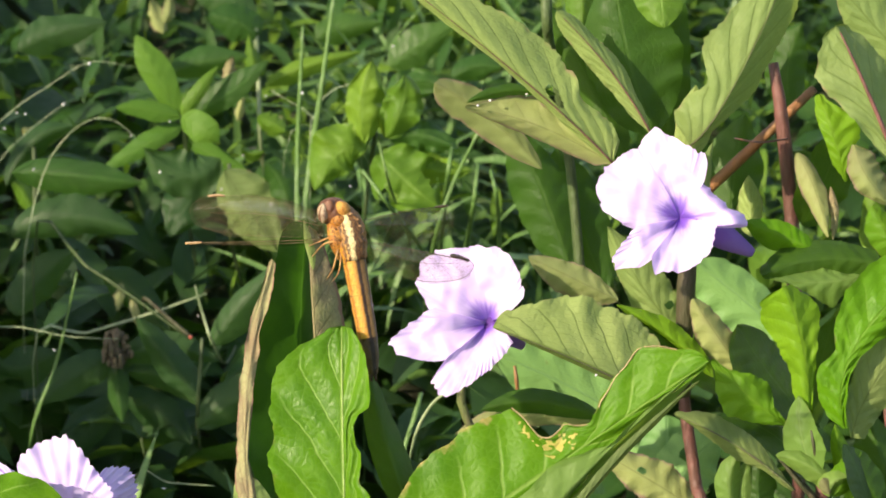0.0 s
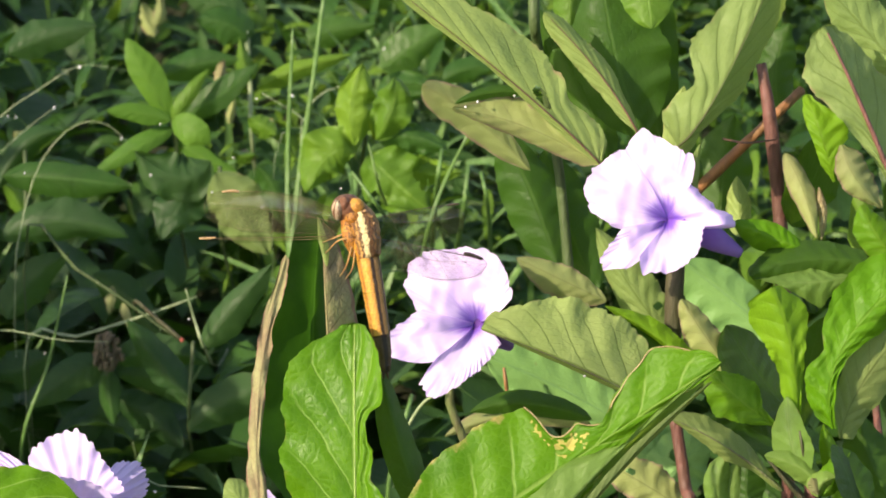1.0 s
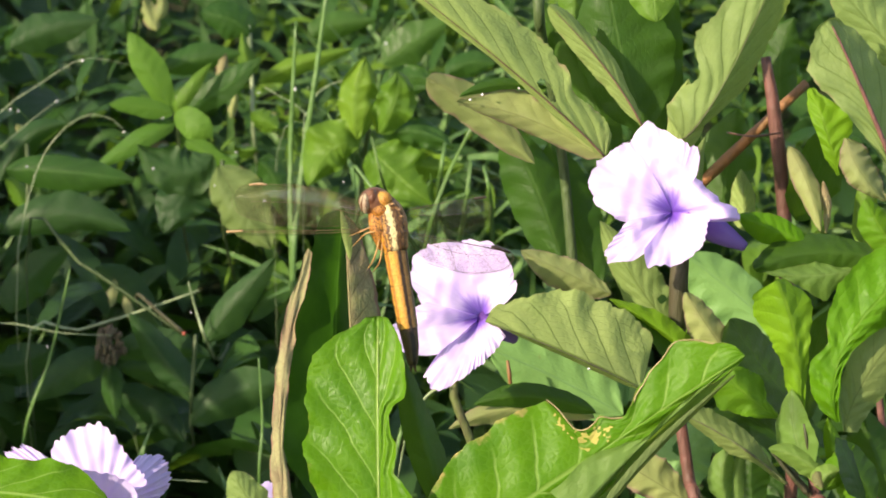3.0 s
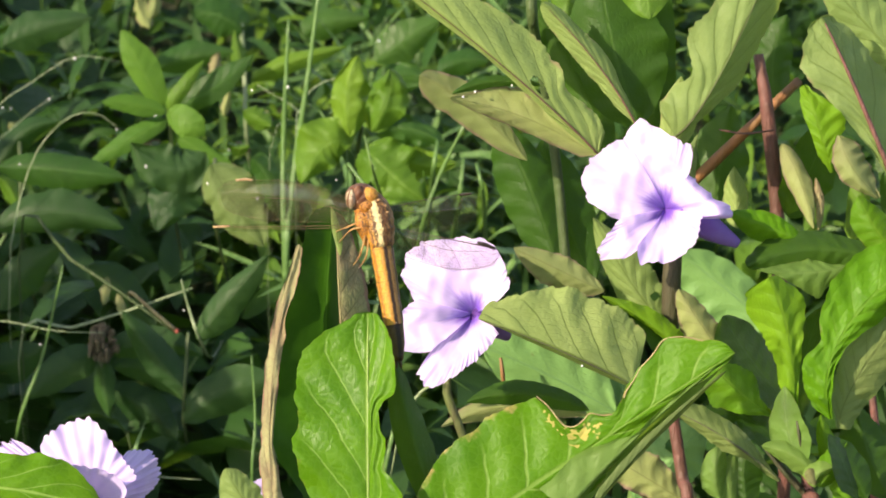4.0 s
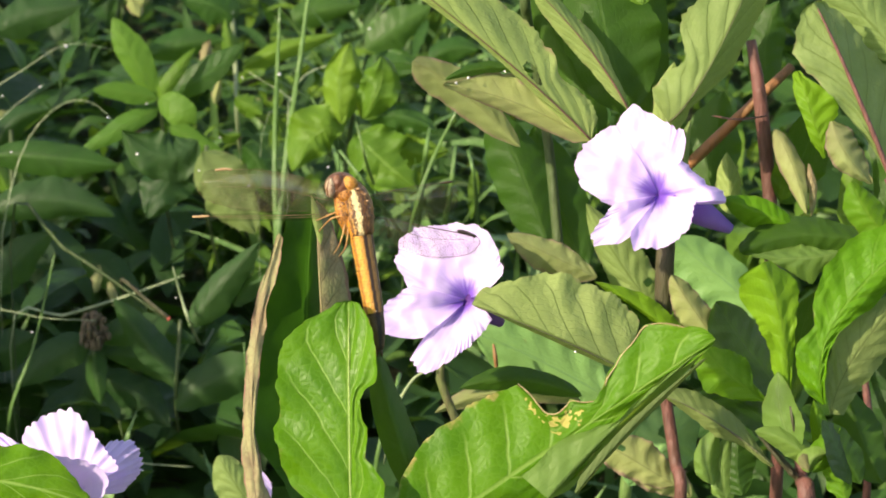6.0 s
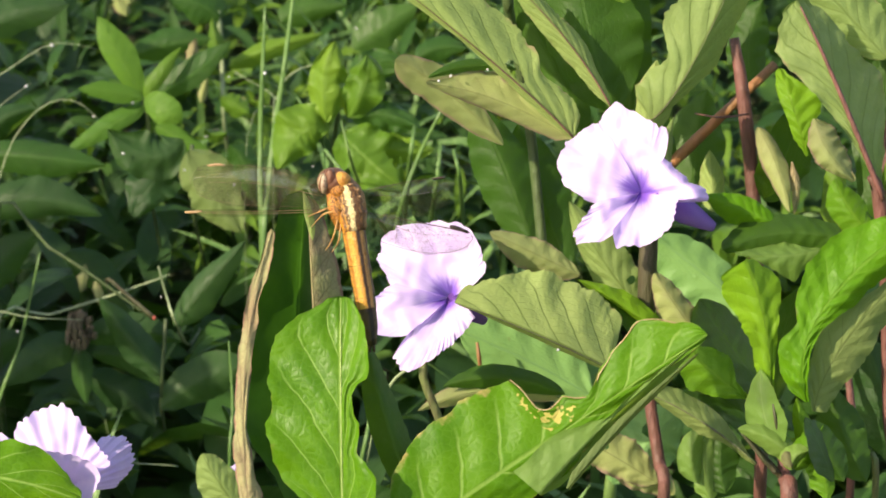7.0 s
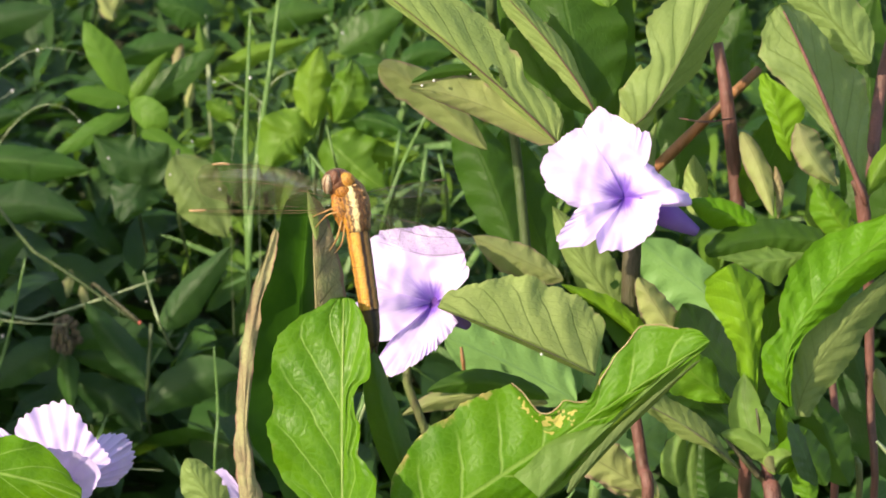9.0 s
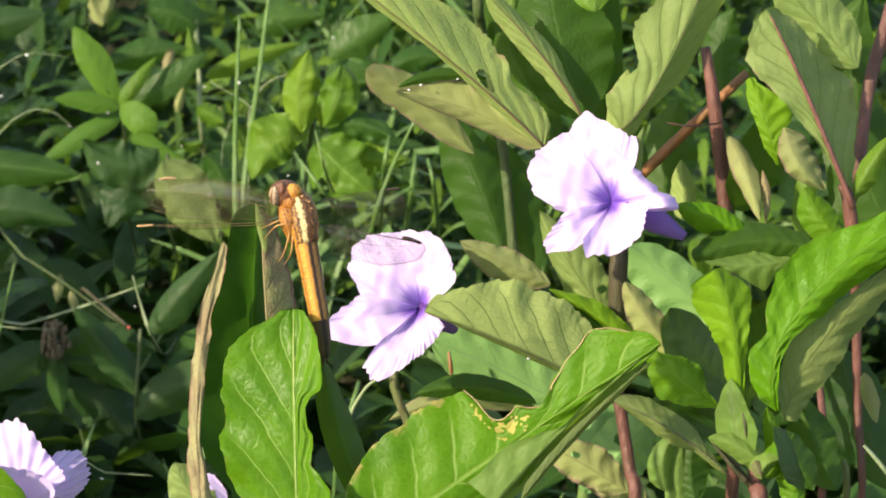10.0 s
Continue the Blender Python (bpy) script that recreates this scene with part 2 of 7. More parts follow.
# weed_stem at about half brightness, its colour standing in for shade.
M["shade_stem"] = stem_material("dark_shaded_stem", (0.055, 0.095, 0.026), (0.042, 0.070, 0.022))
M["grass"] = stem_material("grass_blade", (0.090, 0.190, 0.045), (0.068, 0.150, 0.036), 0.45)
M["pale_grass"] = stem_material("pale_grass", (0.260, 0.330, 0.180), (0.180, 0.250, 0.130), 0.4)
M["rim"] = stem_material("dry_beige_rim", (0.420, 0.330, 0.170), (0.270, 0.200, 0.085), 0.7)
M["tip_red"] = stem_material("red_twig_tip", (0.420, 0.080, 0.050), (0.300, 0.060, 0.040), 0.5)
M["seed"] = stem_material("brown_seed_head", (0.170, 0.115, 0.075), (0.095, 0.090, 0.050), 0.9)


def soil_material():
    g = Graph("damp_soil")
    n1 = g.ramp(g.noise(14.0, 6.0, 0.7), 0.3, 0.7)
    n2 = g.noise(160.0, 5.0, 0.7)
    far = g.ramp(g.noise(1.3, 5.0, 0.7), 0.35, 0.6)
    col = g.mix(n1, (0.048, 0.045, 0.022), (0.040, 0.062, 0.020))
    col = g.mix(g.math("MULTIPLY", far, 0.7), col, (0.046, 0.086, 0.020))
    col = g.mix(g.ramp(n2, 0.55, 0.75, 0.0, 0.5), col, (0.070, 0.055, 0.030))
    return g.surface(col, 0.9, g.bump(n2, 0.9, 0.01))


M["soil"] = soil_material()


def dew_material():
    g = Graph("dew")
    return g.surface((1.0, 1.0, 1.0), 0.18, None, None, 0.0, Transmission_Weight=0.55, IOR=1.33)


M["dew"] = dew_material()


def insect_material(name, base, dark, stripe, speck=0.5, rough=0.38, bands=(), notch=0.02, pitch=500.0):
    """Body of the dragonfly; stripe: angle shares round the body that are dark."""
    g = Graph(name)
    uv = g.node("ShaderNodeSeparateXYZ", 0, Vector=g.node("ShaderNodeTexCoord", 2))
    u, v = uv, uv.node.outputs[1]
    wob = g.noise(pitch, 3.0)
    uu = g.math("ADD", u, g.math("MULTIPLY", g.math("SUBTRACT", wob, 0.5), notch))
    col = g.mix(g.ramp(g.noise(260.0, 4.0), 0.35, 0.7), base, (base[0] * 0.72, base[1] * 0.55, base[2] * 0.6))
    for lo, hi, tone in bands:
        m = g.math("MULTIPLY", g.ramp(uu, lo - 0.012, lo + 0.012), g.ramp(uu, hi + 0.012, hi - 0.012))
        col = g.mix(m, col, tone)
    mask = None
    for lo, hi in stripe:
        m = g.math("MULTIPLY", g.ramp(uu, lo - 0.015, lo + 0.015), g.ramp(uu, hi + 0.015, hi - 0.015))
        mask = m if mask is None else g.math("MAXIMUM", mask, m)
    if mask is not None:
        col = g.mix(mask, col, dark)
    ring = g.ramp(g.math("ABSOLUTE", g.math("SUBTRACT", v, 0.5)), 0.45, 0.49, 0.0, 0.55)
    col = g.mix(ring, col, dark)
    col = g.mix(g.ramp(g.noise(2100.0, 2.0, 0.6), 0.62 - 0.12 * speck, 0.68 - 0.12 * speck, 0.0, speck), col, dark)
    return g.surface(col, rough, g.bump(g.noise(1300.0, 3.0), 0.9, 0.0007), (0.6, 0.25, 0.02), 0.06)


# ---- builders ----
def mesh_of(name, verts, faces, material, uvs=None, smooth=True):
    me = bpy.data.meshes.new(name)
    me.from_pydata([tuple(v) for v in verts], [], faces)
    if uvs is not None:
        layer = me.uv_layers.new(name="uv")
        idx = np.empty(len(me.loops), dtype=np.int32)
        me.loops.foreach_get("vertex_index", idx)
        layer.data.foreach_set("uv", np.asarray(uvs, dtype=np.float32)[idx].ravel())
    me.materials.append(material)
    if smooth:
        me.polygons.foreach_set("use_smooth", [True] * len(me.polygons))
    me.update()
    return me


def place_of(ob):
    """Where a thing or part stands in the world while all turns are still zero."""
    p = Vector(ob.location)
    while ob.parent:
        ob = ob.parent
        p += ob.location
    return p


def part(name, me, parent, origin, label=""):
    """Links a mesh as one part under a thing or a part, its origin at a world point."""
    ob = new(name, me)
    ob.parent = parent
    ob.location = Vector(origin) - place_of(parent)
    return tagged(ob, label)


def thing(name, origin, label, category, group="", kind=""):
    ob = new(name)
    ob.empty_display_size = 0.02
    ob.location = origin
    return tagged(ob, label, category, group, kind)


def ball(name, centre, r, material, parent, label="", squash=(1, 1, 1), seg=14):
    vs, fs, uv = [], [], []
    for i in range(seg // 2 + 1):
        th = math.pi * i / (seg // 2)
        for j in range(seg):
            ph = 2 * math.pi * j / seg
            vs.append((r * squash[0] * math.sin(th) * math.cos(ph), r * squash[1] * math.sin(th) * math.sin(ph), r * squash[2] * math.cos(th)))
            uv.append((j / seg, i / (seg // 2)))
    for i in range(seg // 2):
        for j in range(seg):
            k = (j + 1) % seg
            fs.append((i * seg + j, (i + 1) * seg + j, (i + 1) * seg + k, i * seg + k))
    me = mesh_of(name, vs, fs, material, uv)
    return part(name, me, parent, centre, label)


def smooth_line(points, steps):
    """Points along a smooth curve through the given ones."""
    pts = [Vector(p) for p in points]
    if len(pts) == 2:
        return [pts[0].lerp(pts[1], i / steps) for i in range(steps + 1)]
    ext = [pts[0] * 2 - pts[1]] + pts + [pts[-1] * 2 - pts[-2]]
    res, spans = [], len(pts) - 1
    for i in range(steps + 1):
        q = i / steps * spans
        k = min(int(q), spans - 1)
        f = q - k
        a, b, c, e = ext[k:k + 4]
        res.append(0.5 * (2 * b + (c - a) * f + (2 * a - 5 * b + 4 * c - e) * f * f + (3 * b - 3 * c + e - a) * f ** 3))
    return res


def tube_mesh(name, points, radii, material, steps=16, sides=8, flat=1.0, rough=0.0, seed=0, caps=True):
    """A tapered tube along world points; radii in centimetres along it. Returns mesh and origin."""
    line = smooth_line(points, steps)
    origin = line[0].copy()
    rnd = random.Random(seed)
    vs, fs, uv = [], [], []
    side = None
    for i, p in enumerate(line):
        tan = (line[min(i + 1, steps)] - line[max(i - 1, 0)]).normalized()
        if side is None:
            side = tan.cross(AWAY).normalized()
        side = (side - tan * side.dot(tan)).normalized()
        up = tan.cross(side)
        f = i / steps * (len(radii) - 1)
        k = min(int(f), len(radii) - 2)
        r = (radii[k] + (radii[k + 1] - radii[k]) * (f - k)) * 0.01
        for j in range(sides):
            a = 2 * math.pi * j / sides
            rr = r * (1 + rnd.uniform(-rough, rough))
            vs.append(p - origin + side * (math.cos(a) * rr) + up * (math.sin(a) * rr * flat))
            uv.append((j / sides, i / steps))
    for i in range(steps):
        for j in range(sides):
            k = (j + 1) % sides
            fs.append((i * sides + j, i * sides + k, (i + 1) * sides + k, (i + 1) * sides + j))
    if caps:
        fs.append(tuple(range(sides))[::-1])
        fs.append(tuple(steps * sides + j for j in range(sides)))
    return mesh_of(name, vs, fs, material, uv), origin


def stem(parent, points, radii, material, name="stem", label="", **more):
    me, origin = tube_mesh(name, points, radii, material, **more)
    return part(name, me, parent, origin, label)


def width_at(pairs):
    """A half width along a leaf, from (share of its length, centimetres) pairs, eased between them."""
    def width(s):
        for (s0, w0), (s1, w1) in zip(pairs, pairs[1:]):
            if s <= s1:
                f = (s - s0) / (s1 - s0)
                if w1 == 0:
                    return w0 * math.sqrt(max(0.0, 1 - f * f))
                return w0 + (w1 - w0) * (f * f * (3 - 2 * f) * 0.6 + f * 0.4)
        return 0.0
    return width


def blade(parent, base, mid, tip, left, right, dl, dr, material, name="leaf", label="", peak=0.45, a=0.7, b=None,
          wave=0.05, waves=5.0, tooth=0.0, teeth=30, quilt=0.02, laterals=8.0, rise=1.1, n=36, m=14, curl=1.5, seed=0,
          holes=(), foot=0.0, rag=0.10, ragged=9.0, lump=0.10, lw=(), rw=(), fan=0.0, fray=0.0):
    """A leaf, petal or wing: a midrib through three points of the bed (base, mid, tip), half widths to its left and right,
    and how far each margin turns away (dl, dr), all in centimetres. lw, rw: half widths along it; holes: (u, s, ru, rs)."""
    rnd = random.Random(seed * 7 + 1)
    quilt *= min(1.0, max(0.0, (max(left, right) - 0.45) / 0.6))
    ph = [rnd.uniform(0, 6.28) for _ in range(4)]
    p0, p1, p2 = Vector(base), Vector(mid), Vector(tip)
    ctrl = p1 * 2 - (p0 + p2) * 0.5
    if b is None:
        b = a * (1 - peak) / peak
    top = peak ** a * (1 - peak) ** b
    vs, uv, keep = [], [], []
    lw, rw = [(width_at(w) if w else None) for w in (lw, rw)]
    for i in range(n + 1):
        s = i / n
        mid_p = p0 * (1 - s) ** 2 + ctrl * 2 * s * (1 - s) + p2 * s * s
        tan = (ctrl - p0) * (1 - s) + (p2 - ctrl) * s
        flat = Vector((tan.x, tan.y, 0))
        flat = flat.normalized() if flat.length > 1e-6 else Vector((0, 1, 0))
        sd = Vector((-flat.y, flat.x, 0))
        w = max(foot, (s ** a * (1 - s) ** b) / top) if s < peak else (s ** a * (1 - s) ** b) / top
        for j in range(-m, m + 1):
            u = j / m
            au = abs(u)
            half, turn = (left, dl) if u < 0 else (right, dr)
            form = lw if u < 0 else rw
            ww = form(s) / half if form else w
            saw = s * teeth + (0.3 if u < 0 else 0) + 1.4 * noise.noise((s * 7 + seed, 3.0 * (u > 0), 2.0))
            t_edge = 1 + tooth * (0.5 + abs(noise.noise((s * 5, seed, 8.0 * (u > 0)))) * 2) * (abs((saw % 1) - 0.5) - 0.25) * au ** 4
            reach = half * ww * au * t_edge * (1 + 0.06 * math.sin(s * 11 + ph[2] + (0 if u < 0 else 2)) * au)
            away = turn * ww * au ** curl
            away += wave * half * w * au ** 2 * math.sin(s * waves * 6.28 + ph[0] + (1.7 if u > 0 else 0)) * 1.6
            away += quilt * math.cos(6.28 * (s * laterals - rise * au ** 0.8)) * min(1, 4 * au) * w ** 0.5
            away += 0.25 * quilt * math.sin(37 * s + ph[1]) * math.sin(23 * u + ph[3])
            away += lump * noise.noise((s * 2.6 + seed * 3.1, u * 1.3, seed * 1.7)) * (0.4 + au) * min(1.0, half)
            edge_n = noise.noise((s * ragged, 7.0 * (u > 0) + seed, 1.3)) + 0.5 * noise.noise((s * ragged * 2.7, 7.0 * (u > 0) + seed, 5.1))
            reach *= 1 + rag * edge_n * au ** 3
            if fan:
                t = s * (1 - fan * au ** 2.3 + fray * (noise.noise((u * 2.4 + seed, 3.0, seed)) + 0.7 * noise.noise((u * 8.0 + seed, 9.0, seed)) + 0.4 * noise.noise((u * 19.0 + seed, 4.0, seed))))
                mid_p = p0 * (1 - t) ** 2 + ctrl * 2 * t * (1 - t) + p2 * t * t
                reach = half * au * (foot + (1 - foot) * min(1.0, s / 0.8) ** 0.8)
            q = mid_p + sd * (-reach if u > 0 else reach) + Vector((0, 0, away))
            vs.append(at(*q))
            uv.append((0.5 + 0.5 * u, s))
            keep.append(not any(((u - hu) / ru) ** 2 + ((s - hs) / rs) ** 2 < 1 + 0.5 * math.sin(9 * u + 50 * s) for hu, hs, ru, rs in holes))
    origin = at(*p0)
    c = 2 * m + 1
    fs = []
    for i in range(n):
        for j in range(c - 1):
            f = (i * c + j, i * c + j + 1, (i + 1) * c + j + 1, (i + 1) * c + j)
            if not holes or all(keep[k] for k in f):
                fs.append(f)
    me = mesh_of(name, [v - origin for v in vs], fs, material, uv)
    return part(name, me, parent, origin, label)


def rib(leaf_ob, base, mid, tip, r, material, off=-0.03):
    """The raised midrib of a leaf, a sub-part that follows its middle."""
    p0, p1, p2 = Vector(base), Vector(mid), Vector(tip)
    ctrl = p1 * 2 - (p0 + p2) * 0.5
    pts = []
    for i in range(7):
        s = i / 6 * 0.94
        pts.append(at(*(p0 * (1 - s) ** 2 + ctrl * 2 * s * (1 - s) + p2 * s * s + Vector((0, 0, off)))))
    return stem(leaf_ob, pts, [r, r * 0.7, r * 0.25], material, "midrib", steps=18, sides=6)


# ---- ground ----
def ground_sheet():
    """One sheet to the horizon, fine and uneven near the bed, coarse far away."""
    ticks = sorted({round(s * v, 4) for s in (-1, 1) for v in (*np.linspace(0, 1.6, 33), 2, 3, 5, 9, 16, 30, 60, 120, 240)})
    vs, fs = [], []
    for y in ticks:
        for x in ticks:
            near = max(0.0, 1 - max(abs(x), abs(y)) / 1.6)
            vs.append((x, y, -0.006 + near * 0.012 * (noise.noise((x * 6, y * 6, 0)) + 0.5 * noise.noise((x * 19, y * 19, 3))) - 0.004))
    c = len(ticks)
    for i in range(c - 1):
        for j in range(c - 1):
            fs.append((i * c + j, i * c + j + 1, (i + 1) * c + j + 1, (i + 1) * c + j))
    return tagged(new("ground", mesh_of("ground", vs, fs, M["soil"])), "dark damp soil under the weeds", "ground", kind="structure")


ground_sheet()


def scatter(name, count, material, xs, ys, zs, sizes, seed, label, upright=0.35, slim=(0.28, 0.5), loose=0.0):
    """Countless small leaves of the undergrowth in one mesh: folded, bent blades at all angles."""
    rnd = np.random.RandomState(seed)
    ss = np.array([0.0, 0.12, 0.3, 0.5, 0.7, 0.87, 1.0])
    prof = np.array([0.03, 0.55, 0.92, 1.0, 0.8, 0.42, 0.0])
    rows, cols = len(ss), 3
    k = rows * cols
    px = rnd.uniform(xs[0], xs[1], count)
    py = rnd.uniform(ys[0], ys[1], count)
    thin = np.random.RandomState(seed + 100)
    px = np.where(np.abs(px) > 0.40, px * (1 + np.abs(thin.normal(0, 0.45, count))), px)
    py = np.where(py > 1.2, py + np.abs(thin.normal(0, 0.35, count)), py)
    if loose:
        away = np.abs(rnd.normal(0, loose, count)) + 0.25
        round_ = rnd.uniform(0, 2 * math.pi, count)
        px, py = np.cos(round_) * away, 0.75 + np.sin(round_) * away
    pz = zs[0] + (zs[1] - zs[0]) * rnd.uniform(0, 1, count) ** 0.8
    size = rnd.uniform(sizes[0], sizes[1], count)
    wide = size * rnd.uniform(slim[0], slim[1], count) * 0.5
    head = rnd.uniform(0, 2 * math.pi, count)
    rise = rnd.normal(upright, 0.45, count)
    roll = rnd.normal(0, 0.5, count)
    bend = rnd.uniform(0.1, 0.9, count)
    verts = np.zeros((count, k, 3), dtype=np.float64)
    for i in range(rows):
        for j, u in enumerate((-1, 0, 1)):
            s = ss[i]
            pitch = rise - bend * s
            fx = np.cos(pitch) * s * size
            fz = np.sin(pitch) * s * size
            lx = u * wide * prof[i]
            lz = abs(u) * wide * prof[i] * 0.35
            lx2, lz2 = lx * np.cos(roll) - lz * np.sin(roll), lx * np.sin(roll) + lz * np.cos(roll)
            verts[:, i * cols + j, 0] = px + np.cos(head) * fx - np.sin(head) * lx2
            verts[:, i * cols + j, 1] = py + np.sin(head) * fx + np.cos(head) * lx2
            verts[:, i * cols + j, 2] = np.maximum(0.002, pz + fz + lz2)
    quad = []
    for i in range(rows - 1):
        for j in range(cols - 1):
            quad.append((i * cols + j, i * cols + j + 1, (i + 1) * cols + j + 1, (i + 1) * cols + j))
    quad = np.array(quad)
    faces = (np.arange(count)[:, None, None] * k + quad[None]).reshape(-1, 4)
    uv = np.tile(np.array([(0.5 + 0.5 * u, s) for s in ss for u in (-1, 0, 1)]), (count, 1))
    me = mesh_of(name, verts.reshape(-1, 3).tolist(), faces.tolist(), material, uv)
    return tagged(new(name, me), label, "undergrowth", kind="stuff")


# The shade in the low weeds is put into their dark leaf colour.
scatter("undergrowth", 2400, M["shade"], (-0.75, 0.6), (0.18, 1.5), (0.0, 0.085), (0.022, 0.050), 3, "dense low weeds of small pointed dark leaves, coloured for shade")
scatter("undergrowth", 1300, M["shade"], (-0.75, 0.6), (0.10, 1.5), (0.0, 0.075), (0.030, 0.060), 4, "dense low weeds of dark broad leaves, coloured for shade", slim=(0.4, 0.65))
scatter("undergrowth", 700, M["weed"], (-0.75, 0.6), (0.25, 1.5), (0.02, 0.09), (0.02, 0.042), 7, "mid-green pointed leaves among the weeds")
scatter("undergrowth", 900, M["weed"], (-0.6, 0.5), (0.28, 1.2), (0.03, 0.095), (0.012, 0.026), 12, "small pointed mid-green leaves among the weeds", slim=(0.2, 0.38))
scatter("undergrowth", 360, M["lime"], (-0.75, 0.6), (0.30, 1.5), (0.02, 0.10), (0.015, 0.034), 5, "light green young leaves among the weeds")
scatter("undergrowth", 900, M["lime"], (-0.10, 0.16), (0.34, 0.95), (0.04, 0.12), (0.010, 0.024), 31, "small narrow light green leaves among the weeds", slim=(0.16, 0.32))
scatter("undergrowth", 1300, M["weed"], (-0.24, 0.20), (0.36, 1.1), (0.05, 0.13), (0.014, 0.032), 32, "slim pointed green leaves among the weeds", upright=0.6, slim=(0.14, 0.28))
scatter("grass", 150, M["grass"], (-0.06, 0.07), (0.30, 0.62), (0.04, 0.10), (0.04, 0.09), 33, "thin bent grass blades in a loose tuft", upright=0.9, slim=(0.03, 0.06))
scatter("grass", 110, M["grass"], (-0.75, 0.6), (0.50, 1.5), (0.0, 0.04), (0.06, 0.13), 6, "fine grass blades among the weeds", upright=1.0, slim=(0.03, 0.05))
scatter("undergrowth", 9000, M["weed"], (0, 1), (0, 1), (0.0, 0.05), (0.03, 0.07), 8, "open low weeds round the bed", loose=1.9)
scatter("grass", 7000, M["grass"], (0, 1), (0, 1), (0.0, 0.02), (0.05, 0.12), 9, "short grass round the bed", upright=0.9, slim=(0.05, 0.09), loose=2.3)


def seed_head(parent, centre, r):
    """A dense fuzzy clump of small seeds."""
    rnd = random.Random(5)
    for i in range(90):
        a, h = rnd.uniform(0, 6.28), rnd.uniform(-1, 1)
        q = math.sqrt(1 - h * h) * r * 0.01 * rnd.uniform(0.35, 1.0)
        c = Vector(centre) + Vector((math.cos(a) * q, math.sin(a) * q, h * r * 0.011))
        ball("seed", c, rnd.uniform(0.0008, 0.0016), M["seed"], parent, seg=6, squash=(0.8, 0.8, 1.4))


def dew_drop(centre, r):
    vs = thing("dew_drop", centre, "clear round dew drop clinging to a leaf", "dew drop", "dew drops")
    ball("drop", centre, r * 0.0068, M["dew"], vs, seg=12)


# ---- tall leafy shrub behind the flowers ----
shrub = thing("leafy_shrub", ground_under(11.36, 9.00), "tall leafy shrub with pale olive leaf undersides and red-brown stems", "shrub")
stem(shrub, [at(10.78, 6.07, 7.00), at(11.09, 4.08, 7.00), at(11.50, 0.58, 8.00), at(11.64, -4.82, 8.00), at(11.77, -8.60, 9.00), ground_under(11.77, 9.00)], [0.166, 0.24, 0.258, 0.221, 0.185], M["red_stem"], rough=0.06)
stem(shrub, [at(12.30, 5.31, 9.00), at(10.94, 4.03, 8.50), at(9.49, 2.64, 9.00), at(8.66, 1.81, 9.50)], [0.15, 0.169, 0.187, 0.187], M["orange_stem"], rough=0.05, name='twig', label='orange-brown bare twig')
stem(shrub, [at(9.56, 3.63, 7.50), at(10.27, 3.46, 6.00), at(11.22, 3.58, 6.40)], [0.0278, 0.0371, 0.0278], M["red_stem"], name='tendril', label='thin dark dry tendril')
stem(shrub, [at(3.31, 8.74, 5.00), at(3.34, 7.28, 5.00), at(3.50, 6.43, 6.00), at(4.20, 2.62, 8.00), at(4.80, -3.73, 9.00)], [0.182, 0.182, 0.163, 0.163, 0.182], M["shade_stem"], name='stem', label='dark green upright stem')
rib(blade(shrub, (5.38, 2.70, 3.00), (2.91, 4.98, 2.00), (-1.13, 8.19, 1.00), 0.22, 1.41, 0.2, 0.9, M["under"], wave=0.05, waves=3, quilt=0.012, laterals=7, rise=2.4, m=24, holes=((0.22, 0.43, 0.13, 0.04),), lump=0.2, lw=((0.0, 0.06), (0.08, 0.121), (0.16, 0.17), (0.25, 0.205), (0.35, 0.219), (0.45, 0.185), (0.55, 0.137), (0.65, 0.105), (0.75, 0.136), (0.85, 0.183), (0.93, 0.163), (1.0, 0.0)), rw=((0.0, 0.06), (0.08, 0.709), (0.16, 0.946), (0.25, 0.885), (0.35, 0.792), (0.45, 1.236), (0.55, 1.329), (0.65, 1.413), (0.75, 1.326), (0.85, 1.148), (0.93, 0.816), (1.0, 0.0)), n=96, tooth=0.08, teeth=30, rag=0.09, ragged=14, seed=1), (5.38, 2.70, 3.00), (2.91, 4.98, 2.00), (-1.13, 8.19, 1.00), 0.03, M["red_stem"])
blade(shrub, (5.35, 2.73, 3.60), (2.97, 3.92, 3.20), (0.68, 4.47, 2.60), 0.42, 0.85, 0.5, 0.3, M["worn"], wave=0.04, quilt=0.008, laterals=6, rise=1.5, lump=0.2, m=18, lw=((0.0, 0.06), (0.08, 0.346), (0.16, 0.373), (0.25, 0.388), (0.35, 0.411), (0.45, 0.421), (0.55, 0.406), (0.65, 0.365), (0.75, 0.301), (0.85, 0.214), (0.93, 0.111), (1.0, 0.0)), rw=((0.0, 0.06), (0.08, 0.084), (0.16, 0.202), (0.25, 0.335), (0.35, 0.496), (0.45, 0.668), (0.55, 0.852), (0.65, 0.725), (0.75, 0.554), (0.85, 0.308), (0.93, 0.143), (1.0, 0.0)), n=96, tooth=0.06, teeth=24, rag=0.09, ragged=14, seed=2)
blade(shrub, (3.59, 4.88, 2.90), (2.07, 5.01, 2.70), (0.75, 4.61, 2.50), 0.18, 0.21, 0.2, 0.2, M["deep"], peak=0.5, quilt=0.006, seed=3)
blade(shrub, (3.22, 2.58, 6.00), (1.39, 4.30, 5.50), (-0.29, 5.32, 5.00), 0.66, 0.55, 0.8, 0.4, M["worn"], peak=0.6, wave=0.06, seed=4)
